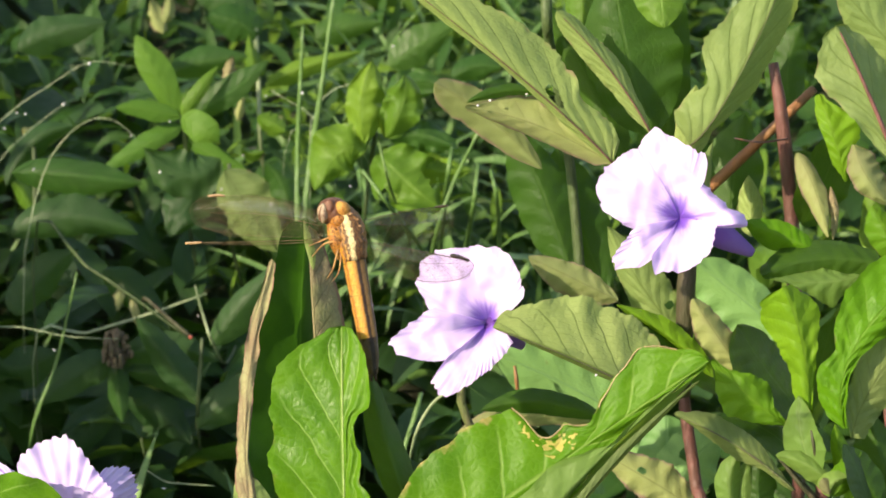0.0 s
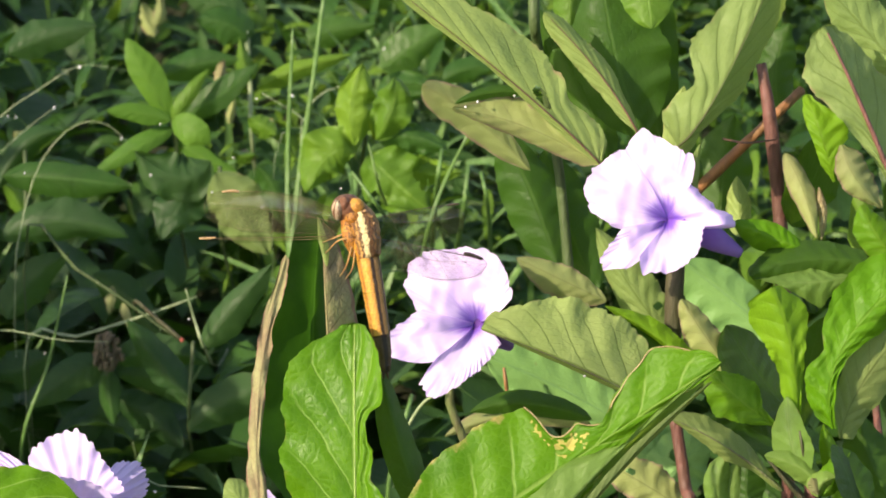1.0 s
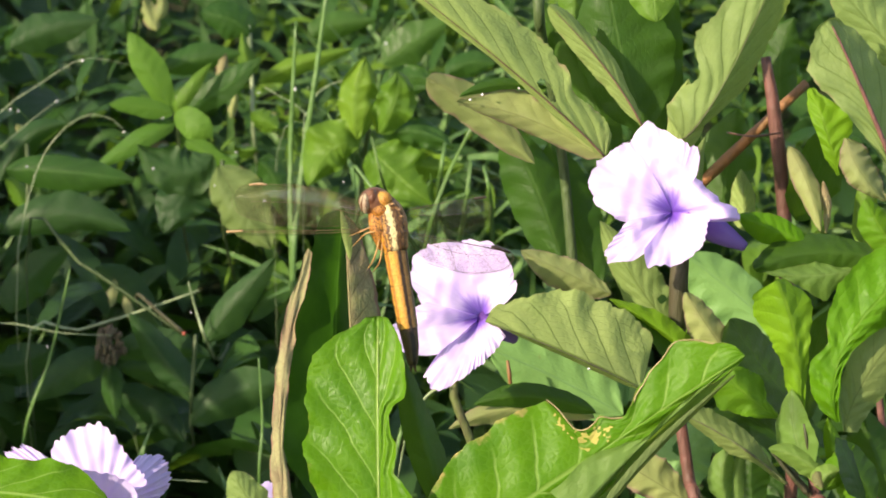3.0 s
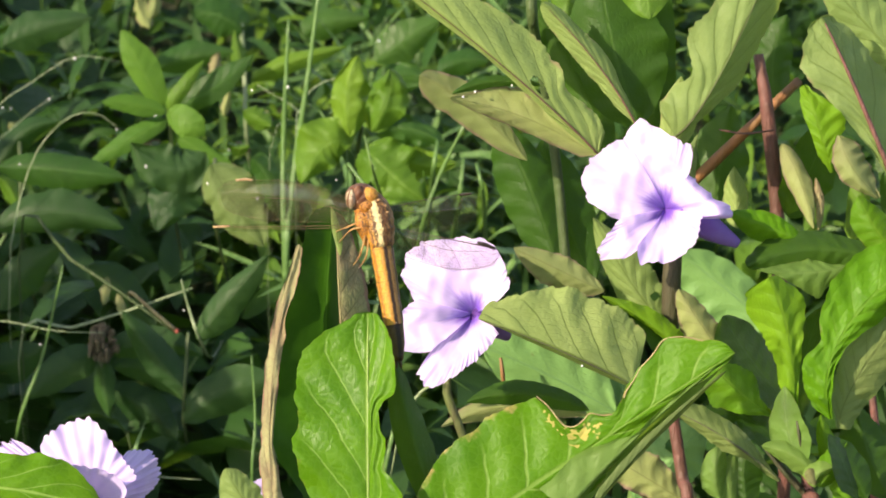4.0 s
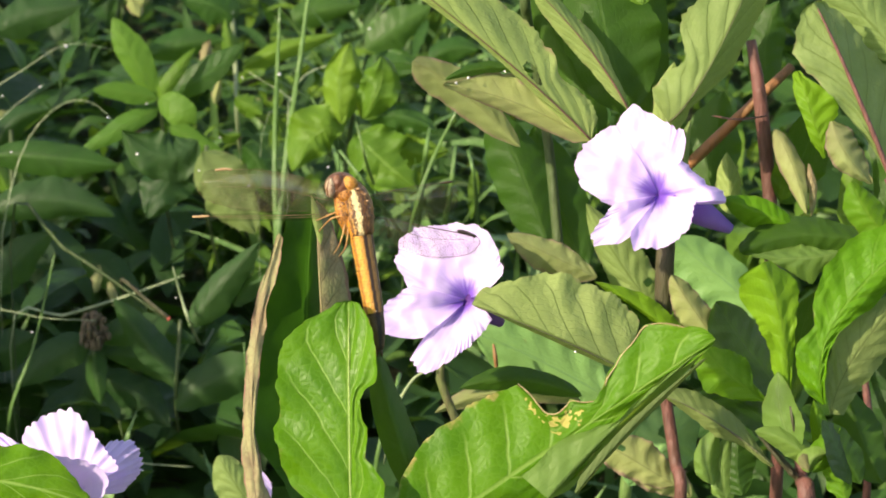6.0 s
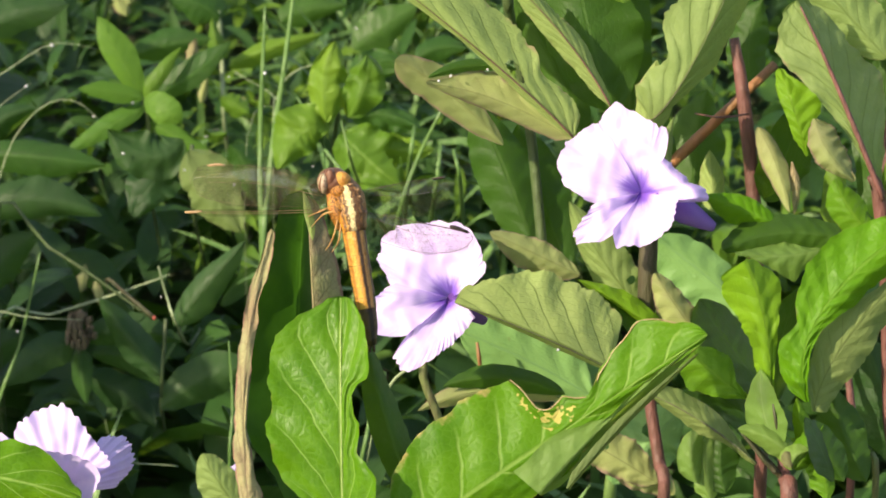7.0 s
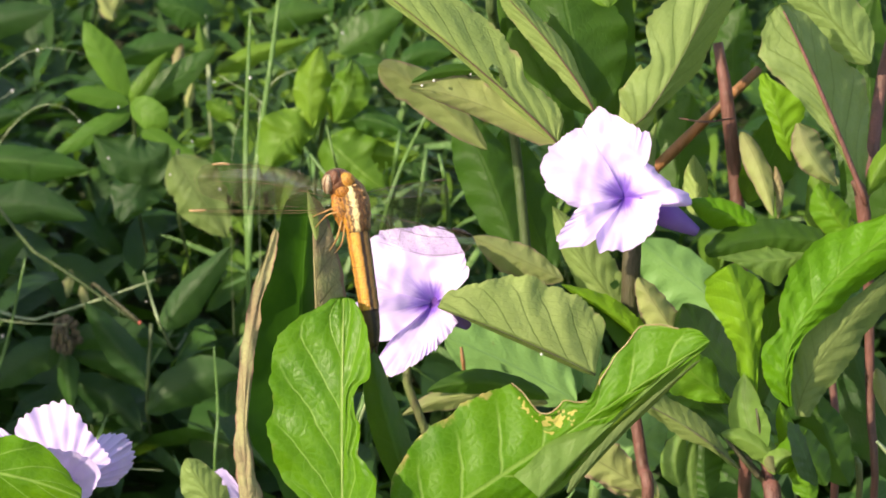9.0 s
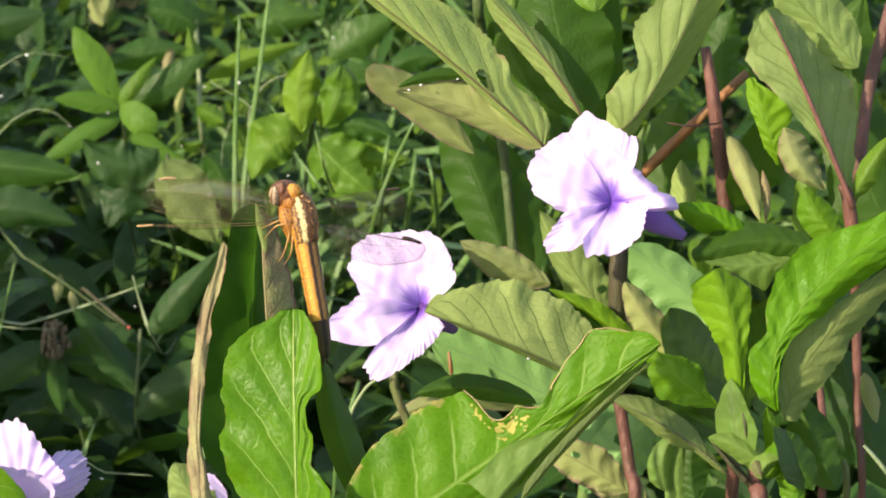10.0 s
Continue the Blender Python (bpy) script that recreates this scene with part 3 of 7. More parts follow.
rib(blade(shrub, (6.60, 3.73, 4.00), (5.35, 5.62, 3.50), (3.59, 7.53, 3.00), 0.43, 0.43, 0.3, 0.5, M["under"], quilt=0.009, laterals=11, lw=((0, 0.054), (0.2, 0.287), (0.5, 0.431), (0.8, 0.395), (1, 0.0)), rw=((0, 0.054), (0.2, 0.215), (0.5, 0.431), (0.8, 0.359), (1, 0.0)), n=96, tooth=0.175, teeth=32, rag=0.09, ragged=14, seed=5), (6.60, 3.73, 4.00), (5.35, 5.62, 3.50), (3.59, 7.53, 3.00), 0.03, M["red_stem"])
blade(shrub, (6.79, 3.65, 5.00), (5.90, 6.27, 4.60), (5.45, 9.06, 4.50), 1.36, 1.72, 0.8, 0.5, M["deep"], peak=0.45, wave=0.05, quilt=0.006, seed=6)
blade(shrub, (7.46, 3.51, 6.50), (7.26, 6.07, 6.20), (7.53, 8.99, 6.00), 0.83, 0.83, 0.8, 0.5, M["deep"], peak=0.45, quilt=0.006, seed=7)
blade(shrub, (6.93, 9.53, 3.50), (6.88, 8.25, 3.20), (7.01, 6.99, 3.00), 0.86, 0.86, 0.4, 0.4, M["lime"], peak=0.5, seed=8)
blade(shrub, (4.54, 9.43, 7.00), (4.54, 8.14, 7.00), (4.50, 6.99, 7.00), 0.41, 0.55, 0.4, 0.4, M["lime"], peak=0.5, seed=9)
blade(shrub, (5.79, 2.76, 6.00), (4.78, 5.33, 6.00), (3.13, 8.08, 6.00), 0.73, 0.82, 0.5, 0.5, M["deep"], quilt=0.006, seed=10)
rib(blade(shrub, (7.89, 3.30, 4.00), (9.08, 4.93, 3.00), (10.79, 8.56, 2.50), 1.38, 0.86, 0.1, 1.7, M["broad_under"], wave=0.05, waves=4, quilt=0.018, laterals=6, rise=2.3, m=26, lump=0.2, curl=1.2, lw=((0, 0.882), (0.1, 0.982), (0.2, 1.055), (0.26, 1.074), (0.3, 1.083), (0.34, 1.088), (0.38, 1.079), (0.42, 0.977), (0.46, 0.851), (0.5, 0.874), (0.54, 1.029), (0.58, 1.203), (0.62, 1.37), (0.66, 1.385), (0.7, 1.372), (0.75, 1.283), (0.8, 1.111), (0.85, 0.998), (0.9, 0.859), (0.94, 0.728), (0.975, 0.609), (1.0, 0.0)), rw=((0, 0.05), (0.1, 0.05), (0.2, 0.132), (0.26, 0.225), (0.3, 0.278), (0.34, 0.32), (0.38, 0.37), (0.42, 0.427), (0.46, 0.492), (0.5, 0.564), (0.54, 0.644), (0.58, 0.688), (0.62, 0.696), (0.66, 0.706), (0.7, 0.72), (0.75, 0.754), (0.8, 0.798), (0.85, 0.839), (0.9, 0.86), (0.94, 0.842), (0.975, 0.778), (1.0, 0.0)), n=96, tooth=0.07, teeth=26, rag=0.09, ragged=14, seed=11), (7.89, 3.30, 4.00), (9.08, 4.93, 3.00), (10.79, 8.56, 2.50), 0.03, M["green_stem"])
blade(shrub, (7.74, 2.55, 4.50), (7.84, 4.08, 4.30), (8.09, 5.25, 4.20), 0.40, 0.76, 0.3, 0.5, M["under"], peak=0.4, quilt=0.0135, seed=12)
rib(blade(shrub, (15.18, 0.73, 3.20), (13.56, 4.56, 2.60), (12.39, 7.05, 2.50), 1.40, 1.78, 0.1, 2.3, M["broad_under"], wave=0.04, quilt=0.022, laterals=7, rise=2.4, m=24, curl=1.15, lump=0.2, lw=((0.0, 0.06), (0.08, 0.077), (0.16, 0.119), (0.25, 0.281), (0.35, 0.461), (0.45, 0.692), (0.55, 0.956), (0.65, 1.275), (0.75, 1.399), (0.85, 1.011), (0.93, 0.585), (1.0, 0.0)), rw=((0.0, 0.06), (0.08, 0.347), (0.16, 0.714), (0.25, 1.062), (0.35, 1.627), (0.45, 1.781), (0.55, 1.386), (0.65, 1.016), (0.75, 0.864), (0.85, 0.695), (0.93, 0.397), (1.0, 0.0)), n=96, tooth=0.06, teeth=26, rag=0.09, ragged=14, seed=13), (15.18, 0.73, 3.20), (13.56, 4.56, 2.60), (12.39, 7.05, 2.50), 0.10, M["red_stem"])
stem(shrub, [at(14.82, 1.49, 3.20), at(15.06, 0.88, 3.40), at(15.32, -1.42, 4.00), at(15.48, -5.79, 5.00), at(15.67, -9.50, 6.00), ground_under(15.67, 6.00)], [0.161, 0.233, 0.161, 0.125, 0.125], M["red_stem"], rough=0.05)
stem(shrub, [at(16.77, 7.34, 6.00), at(15.98, 4.76, 5.50), at(15.49, 2.01, 4.50), at(15.12, 0.88, 3.60)], [0.22, 0.22, 0.201, 0.183], M["red_stem"], rough=0.05)
blade(shrub, (15.17, 1.00, 3.40), (15.68, 1.99, 3.20), (16.40, 3.06, 3.20), 0.29, 0.43, 0.3, 0.3, M["lime"], peak=0.5, seed=14)
blade(shrub, (14.92, -0.38, 4.00), (14.25, 0.38, 4.00), (13.74, 1.43, 4.20), 0.61, 0.54, 0.4, 0.4, M["bright"], peak=0.5, seed=15)
blade(shrub, (17.28, -0.54, 7.00), (15.98, 2.05, 7.00), (15.80, 5.92, 7.00), 1.29, 1.29, 0.5, 0.5, M["deep"], quilt=0.006, seed=16)
blade(shrub, (15.18, 2.62, 8.00), (15.37, 5.23, 8.00), (16.11, 7.83, 8.00), 1.12, 1.12, 0.5, 0.5, M["deep"], quilt=0.006, seed=17)
blade(shrub, (15.49, 5.27, 4.50), (14.02, 6.88, 4.30), (12.54, 8.49, 4.00), 0.87, 1.08, 0.5, 0.4, M["under"], quilt=0.0113, n=96, tooth=0.07, teeth=22, rag=0.09, ragged=14, seed=18)
blade(shrub, (14.21, 4.96, 6.00), (13.66, 6.24, 6.00), (13.11, 7.53, 6.00), 0.73, 0.73, 0.5, 0.4, M["under"], quilt=0.0113, n=96, tooth=0.07, teeth=20, rag=0.09, ragged=14, seed=19)
blade(shrub, (11.73, 4.59, 11.00), (11.63, 6.21, 11.00), (12.11, 7.63, 11.00), 0.72, 0.69, 0.4, 0.4, M["deep"], quilt=0.006, seed=20)
blade(shrub, (12.91, 2.16, 4.50), (12.50, 3.49, 4.00), (11.99, 4.96, 4.50), 0.31, 0.86, 0.2, 0.3, M["bright"], wave=0.06, quilt=0.02, laterals=7, m=14, lump=0.25, n=96, tooth=0.07, teeth=24, rag=0.08, ragged=14, lw=((0.0, 0.05), (0.08, 0.099), (0.16, 0.181), (0.25, 0.275), (0.35, 0.302), (0.45, 0.307), (0.55, 0.31), (0.65, 0.312), (0.75, 0.295), (0.85, 0.267), (0.93, 0.175), (1.0, 0.0)), rw=((0.0, 0.05), (0.08, 0.09), (0.16, 0.201), (0.25, 0.329), (0.35, 0.559), (0.45, 0.837), (0.55, 0.856), (0.65, 0.838), (0.75, 0.634), (0.85, 0.41), (0.93, 0.207), (1.0, 0.0)), seed=21)
blade(shrub, (12.96, 3.29, 2.50), (13.32, 2.28, 2.20), (14.21, 1.31, 2.60), 0.63, 0.46, 0.7, 0.4, M["worn"], wave=0.12, m=12, lump=0.35, n=96, tooth=0.07, teeth=24, rag=0.08, ragged=14, lw=((0.0, 0.06), (0.08, 0.324), (0.16, 0.511), (0.25, 0.558), (0.35, 0.596), (0.45, 0.619), (0.55, 0.629), (0.65, 0.572), (0.75, 0.472), (0.85, 0.342), (0.93, 0.168), (1.0, 0.0)), rw=((0.0, 0.06), (0.08, 0.127), (0.16, 0.256), (0.25, 0.348), (0.35, 0.462), (0.45, 0.447), (0.55, 0.454), (0.65, 0.392), (0.75, 0.328), (0.85, 0.221), (0.93, 0.103), (1.0, 0.0)), label='curled olive leaf with a brown tip', seed=22)
blade(shrub, (11.34, 3.11, 5.00), (11.93, 1.92, 4.80), (12.34, 0.34, 4.50), 0.36, 0.40, 0.3, 0.3, M["worn"], peak=0.45, lump=0.2, seed=23)
blade(shrub, (12.46, 2.02, 5.00), (12.61, 1.11, 5.00), (12.53, 0.29, 5.00), 0.13, 0.16, 0.1, 0.1, M["dry"], seed=24)
blade(shrub, (8.45, 1.90, 3.50), (8.39, 2.62, 3.40), (8.57, 3.39, 3.40), 0.18, 0.14, 0.1, 0.1, M["under"], seed=25)
blade(shrub, (11.83, 0.76, 8.00), (12.57, 2.25, 8.00), (13.32, 4.30, 8.00), 0.93, 0.93, -1.21, 1.40, M["deep"], quilt=0.006, curl=1.1, seed=26)
blade(shrub, (13.90, -0.17, 6.50), (13.99, 0.94, 6.50), (14.12, 2.59, 6.50), 0.40, 0.40, 0.3, 0.3, M["lime"], seed=27)
blade(shrub, (4.24, -0.73, 9.00), (3.30, 1.89, 9.00), (2.27, 4.05, 9.00), 1.03, 0.90, 0.6, 0.5, M["deep"], quilt=0.006, seed=28)
blade(shrub, (5.50, -1.49, 10.00), (4.46, 1.15, 10.00), (3.80, 3.42, 10.00), 0.94, 1.04, 0.6, 0.5, M["deep"], quilt=0.006, seed=29)
blade(shrub, (9.71, 0.40, 12.00), (9.90, 2.70, 12.00), (10.28, 4.62, 12.00), 0.96, 0.96, 0.5, 0.5, M["deep"], quilt=0.006, seed=30)
blade(shrub, (7.99, 0.77, 9.00), (8.17, 2.27, 9.00), (8.55, 4.14, 9.00), 0.84, 0.84, 0.5, 0.5, M["deep"], quilt=0.006, seed=31)
blade(shrub, (10.08, 0.39, 7.00), (10.08, 1.31, 7.00), (9.98, 2.42, 7.00), 0.46, 0.41, 0.5, 0.5, M["under"], seed=32)

# ---- shoot with the upper flower ----
shoot = thing("flowering_shoot", ground_under(7.77, 4.00), "flowering shoot with one lavender flower and olive leaves", "plant")
stem(shoot, [at(7.85, 0.74, 3.40), at(7.75, -0.70, 3.40), at(7.70, -2.32, 3.80), at(7.71, -4.69, 4.60)], [0.197, 0.305, 0.287, 0.233], M["dark_stem"], rough=0.03)
stem(shoot, [at(7.64, -3.97, 4.60), at(7.82, -5.51, 4.80), at(8.14, -7.61, 5.00), at(8.30, -9.44, 5.20), ground_under(8.30, 5.20)], [0.181, 0.199, 0.199, 0.199], M["red_stem"], rough=0.02, label='red-brown lower stem')
rib(blade(shoot, (6.47, -4.58, 1.60), (3.97, -3.39, 0.80), (1.54, -2.43, 0.40), 0.17, 2.06, 0.9, 0.9, M["broad_under"], wave=0.03, waves=4, quilt=0.026, laterals=5, rise=1.5, curl=1.2, m=24, lump=0.12, lw=((0.0, 0.06), (0.08, 0.127), (0.16, 0.15), (0.25, 0.17), (0.35, 0.167), (0.45, 0.152), (0.55, 0.132), (0.65, 0.111), (0.75, 0.083), (0.85, 0.058), (0.93, 0.05), (1.0, 0.0)), rw=((0.0, 0.06), (0.08, 1.708), (0.16, 1.935), (0.25, 2.056), (0.35, 2.006), (0.45, 1.815), (0.55, 1.846), (0.65, 1.78), (0.75, 1.45), (0.85, 1.088), (0.93, 0.684), (1.0, 0.0)), n=96, tooth=0.06, teeth=26, rag=0.09, ragged=14, seed=33), (6.47, -4.58, 1.60), (3.97, -3.39, 0.80), (1.54, -2.43, 0.40), 0.04, M["green_stem"])
blade(shoot, (5.57, -1.63, 3.60), (4.08, -0.91, 3.20), (2.68, -0.23, 3.00), 0.61, 0.47, 0.5, 0.3, M["worn"], peak=0.45, wave=0.08, n=96, tooth=0.09, teeth=20, rag=0.09, ragged=14, seed=34)
blade(shoot, (7.62, -2.70, 4.60), (6.52, -1.43, 4.20), (5.24, 0.74, 4.00), 0.61, 0.87, 0.5, 0.4, M["under"], quilt=0.0135, holes=((0.45, 0.3, 0.14, 0.035),), n=96, tooth=0.1, teeth=22, rag=0.09, ragged=14, seed=35)
blade(shoot, (8.54, -4.06, 3.00), (7.24, -2.84, 2.70), (5.45, -1.76, 2.60), 0.25, 0.46, 0.9, 0.4, M["bright"], wave=0.12, n=96, tooth=0.1, teeth=16, rag=0.09, ragged=14, seed=36)
blade(shoot, (8.81, -4.64, 3.40), (7.63, -3.20, 3.20), (6.18, -2.13, 3.00), 0.61, 0.54, -0.79, 0.81, M["deep"], curl=1.1, seed=37)
blade(shoot, (9.58, -3.96, 3.40), (8.72, -2.81, 3.00), (7.89, -1.55, 2.80), 0.61, 0.46, 0.5, 0.5, M["worn"], peak=0.5, wave=0.1, n=96, tooth=0.1, teeth=18, rag=0.09, ragged=14, seed=38)
blade(shoot, (10.74, -5.50, 1.60), (9.62, -4.67, 1.30), (8.40, -3.44, 1.40), 0.87, 0.68, 0.4, 0.3, M["bright"], wave=0.06, quilt=0.03, laterals=6, m=16, lump=0.2, lw=((0.0, 0.06), (0.08, 0.115), (0.16, 0.248), (0.25, 0.413), (0.35, 0.61), (0.45, 0.736), (0.55, 0.871), (0.65, 0.752), (0.75, 0.636), (0.85, 0.376), (0.93, 0.173), (1.0, 0.0)), rw=((0.0, 0.06), (0.08, 0.133), (0.16, 0.216), (0.25, 0.263), (0.35, 0.571), (0.45, 0.659), (0.55, 0.681), (0.65, 0.616), (0.75, 0.411), (0.85, 0.164), (0.93, 0.081), (1.0, 0.0)), n=96, tooth=0.08, teeth=18, rag=0.09, ragged=14, seed=39)
blade(shoot, (11.59, -5.38, 3.80), (10.38, -3.93, 3.60), (9.34, -2.39, 3.40), 1.19, 0.83, -1.55, 1.24, M["deep"], peak=0.5, curl=1.1, seed=40)
rib(blade(shoot, (10.92, -7.51, 1.00), (9.15, -6.13, 0.80), (7.17, -5.13, 0.90), 0.36, 0.57, 0.4, 0.7, M["dull"], wave=0.05, quilt=0.025, laterals=7, rise=1.5, m=16, lump=0.15, lw=((0.0, 0.06), (0.08, 0.135), (0.16, 0.148), (0.25, 0.15), (0.35, 0.259), (0.45, 0.358), (0.55, 0.344), (0.65, 0.293), (0.75, 0.213), (0.85, 0.112), (0.93, 0.05), (1.0, 0.0)), rw=((0.0, 0.06), (0.08, 0.078), (0.16, 0.171), (0.25, 0.288), (0.35, 0.428), (0.45, 0.521), (0.55, 0.567), (0.65, 0.541), (0.75, 0.491), (0.85, 0.362), (0.93, 0.177), (1.0, 0.0)), n=96, tooth=0.08, teeth=22, rag=0.09, ragged=14, seed=41), (10.92, -7.51, 1.00), (9.15, -6.13, 0.80), (7.17, -5.13, 0.90), 0.05, M["green_stem"])
blade(shoot, (12.26, -7.85, 3.00), (10.47, -5.88, 3.00), (8.69, -5.34, 3.00), 0.54, 0.72, -0.70, 1.08, M["deep"], curl=1.1, seed=42)

# ---- rosette of bright leaves at the side ----
rosette = thing("leafy_shoot", ground_under(12.25, 2.00), "bright green leafy shoot with wavy worn leaves", "plant")
stem(rosette, [at(11.57, -5.80, 1.40), at(11.71, -7.04, 1.40), at(11.86, -7.93, 1.60), at(11.97, -9.72, 1.80), ground_under(11.97, 1.80)], [0.0882, 0.141, 0.282, 0.212], M["red_stem"], rough=0.06)
stem(rosette, [at(10.69, -6.77, 1.00), at(11.27, -7.38, 1.20), at(11.82, -8.02, 1.60)], [0.0703, 0.0879, 0.123], M["dark_stem"], name='petiole')
blade(rosette, (11.39, -5.70, 1.00), (11.23, -3.31, 0.60), (10.55, -1.15, 0.20), 1.00, 0.74, 0.9, 0.5, M["bright"], wave=0.05, waves=3, quilt=0.014, laterals=7, m=18, lump=0.25, lw=((0.0, 0.06), (0.08, 0.201), (0.16, 0.381), (0.25, 0.457), (0.35, 0.44), (0.45, 0.523), (0.55, 0.708), (0.65, 0.802), (0.75, 1.003), (0.85, 0.975), (0.93, 0.838), (1.0, 0.0)), rw=((0.0, 0.06), (0.08, 0.094), (0.16, 0.106), (0.25, 0.142), (0.35, 0.235), (0.45, 0.351), (0.55, 0.491), (0.65, 0.634), (0.75, 0.744), (0.85, 0.682), (0.93, 0.383), (1.0, 0.0)), n=96, tooth=0.07, teeth=18, rag=0.09, ragged=14, seed=43)
blade(rosette, (12.49, -5.58, 0.80), (13.22, -2.37, 0.40), (17.51, 0.89, 0.60), 1.22, 0.94, 0.3, 0.5, M["fresh"], wave=0.05, waves=3, quilt=0.03, laterals=12, rise=1.2, m=24, lump=0.25, n=96, tooth=0.07, teeth=24, rag=0.08, ragged=14, lw=((0.0, 0.06), (0.08, 0.441), (0.16, 0.652), (0.25, 0.848), (0.35, 0.547), (0.45, 0.987), (0.55, 1.204), (0.65, 1.22), (0.75, 0.953), (0.85, 0.658), (0.93, 0.503), (1.0, 0.0)), rw=((0.0, 0.06), (0.08, 0.135), (0.16, 0.207), (0.25, 0.192), (0.35, 0.269), (0.45, 0.455), (0.55, 0.753), (0.65, 0.831), (0.75, 0.885), (0.85, 0.935), (0.93, 0.804), (1.0, 0.0)), seed=44)
blade(rosette, (11.63, -5.66, 2.00), (11.81, -3.88, 2.00), (12.34, -2.11, 2.00), 0.67, 0.60, -0.87, 0.90, M["deep"], peak=0.5, wave=0.1, quilt=0.004, curl=1.1, seed=45)
blade(rosette, (12.77, -5.91, 1.40), (13.83, -3.62, 1.20), (16.73, -0.55, 1.40), 0.81, 0.86, 0.1, 0.5, M["dull"], wave=0.05, quilt=0.02, laterals=8, rise=1.8, m=18, lump=0.2, curl=1.2, n=96, tooth=0.07, teeth=24, rag=0.08, ragged=14, lw=((0.0, 0.06), (0.08, 0.142), (0.16, 0.359), (0.25, 0.506), (0.35, 0.727), (0.45, 0.81), (0.55, 0.72), (0.65, 0.447), (0.75, 0.283), (0.85, 0.173), (0.93, 0.058), (1.0, 0.0)), rw=((0.0, 0.411), (0.08, 0.533), (0.16, 0.626), (0.25, 0.714), (0.35, 0.804), (0.45, 0.861), (0.55, 0.828), (0.65, 0.747), (0.75, 0.77), (0.85, 0.702), (0.93, 0.495), (1.0, 0.0)), seed=46)
blade(rosette, (13.84, -0.53, 2.20), (11.87, -0.31, 2.00), (9.95, -0.83, 1.60), 0.70, 0.59, 0.4, 0.9, M["deep"], wave=0.06, quilt=0.02, laterals=9, m=14, lump=0.15, n=96, tooth=0.07, teeth=24, rag=0.08, ragged=14, lw=((0.0, 0.06), (0.08, 0.278), (0.16, 0.524), (0.25, 0.618), (0.35, 0.673), (0.45, 0.7), (0.55, 0.697), (0.65, 0.654), (0.75, 0.583), (0.85, 0.454), (0.93, 0.227), (1.0, 0.0)), rw=((0.0, 0.06), (0.08, 0.428), (0.16, 0.457), (0.25, 0.513), (0.35, 0.585), (0.45, 0.566), (0.55, 0.58), (0.65, 0.577), (0.75, 0.585), (0.85, 0.481), (0.93, 0.293), (1.0, 0.0)), seed=47)
blade(rosette, (13.11, -0.85, 1.90), (11.77, -1.04, 1.60), (10.30, -0.94, 1.40), 0.82, 0.43, 0.3, 0.5, M["young"], wave=0.05, quilt=0.01, laterals=6, m=14, lw=((0.0, 0.06), (0.08, 0.154), (0.16, 0.342), (0.25, 0.565), (0.35, 0.823), (0.45, 0.627), (0.55, 0.458), (0.65, 0.311), (0.75, 0.181), (0.85, 0.084), (0.93, 0.05), (1.0, 0.0)), rw=((0.0, 0.06), (0.08, 0.138), (0.16, 0.17), (0.25, 0.262), (0.35, 0.353), (0.45, 0.431), (0.55, 0.393), (0.65, 0.33), (0.75, 0.254), (0.85, 0.162), (0.93, 0.077), (1.0, 0.0)), n=96, tooth=0.08, teeth=18, rag=0.09, ragged=14, seed=48)
blade(rosette, (11.78, -0.07, 2.60), (10.78, 0.37, 2.40), (9.51, 0.87, 2.60), 0.53, 0.46, 0.6, 0.4, M["fresh"], peak=0.5, wave=0.06, quilt=0.004, seed=49)
blade(rosette, (11.66, -7.15, 0.80), (11.16, -5.95, 0.70), (11.06, -4.55, 0.80), 0.53, 0.56, 0.6, -0.5, M["young"], peak=0.45, quilt=0.004, seed=50)
blade(rosette, (12.20, -7.69, 0.60), (11.48, -6.81, 0.40), (10.31, -6.40, 0.60), 0.38, 0.38, 0.4, 0.4, M["young"], peak=0.5, quilt=0.004, seed=51)
blade(rosette, (12.08, -7.67, 0.30), (12.51, -6.97, 0.20), (12.97, -6.28, 0.40), 0.45, 0.38, 0.4, 0.4, M["bright"], quilt=0.004, seed=52)
blade(rosette, (11.95, -7.67, 0.20), (12.05, -7.22, 0.00), (12.49, -7.05, 0.00), 0.38, 0.31, 0.4, 0.4, M["young"], quilt=0.004, seed=53)
blade(rosette, (12.77, -7.37, 1.00), (12.41, -6.49, 1.00), (12.20, -5.43, 1.00), 0.28, 0.35, 0.3, 0.3, M["bright"], quilt=0.004, seed=54)
blade(rosette, (13.58, -8.03, 0.40), (12.94, -6.97, 0.20), (12.38, -6.10, 0.30), 0.45, 0.59, 0.4, 0.4, M["deep"], quilt=0.004, seed=55)
blade(rosette, (14.54, -8.18, 2.60), (13.83, -6.57, 2.60), (13.47, -5.15, 2.60), 0.80, 0.71, 0.4, 0.4, M["deep"], quilt=0.004, curl=1.1, seed=56)
blade(rosette, (13.07, -8.04, 0.60), (12.81, -7.52, 0.60), (12.64, -6.99, 0.60), 0.25, 0.25, 0.2, 0.2, M["bright"], quilt=0.004, seed=57)
blade(rosette, (9.18, -8.16, 2.40), (8.99, -7.26, 2.20), (9.34, -6.38, 2.20), 0.43, 0.39, 0.4, 0.4, M["young"], quilt=0.004, seed=58)
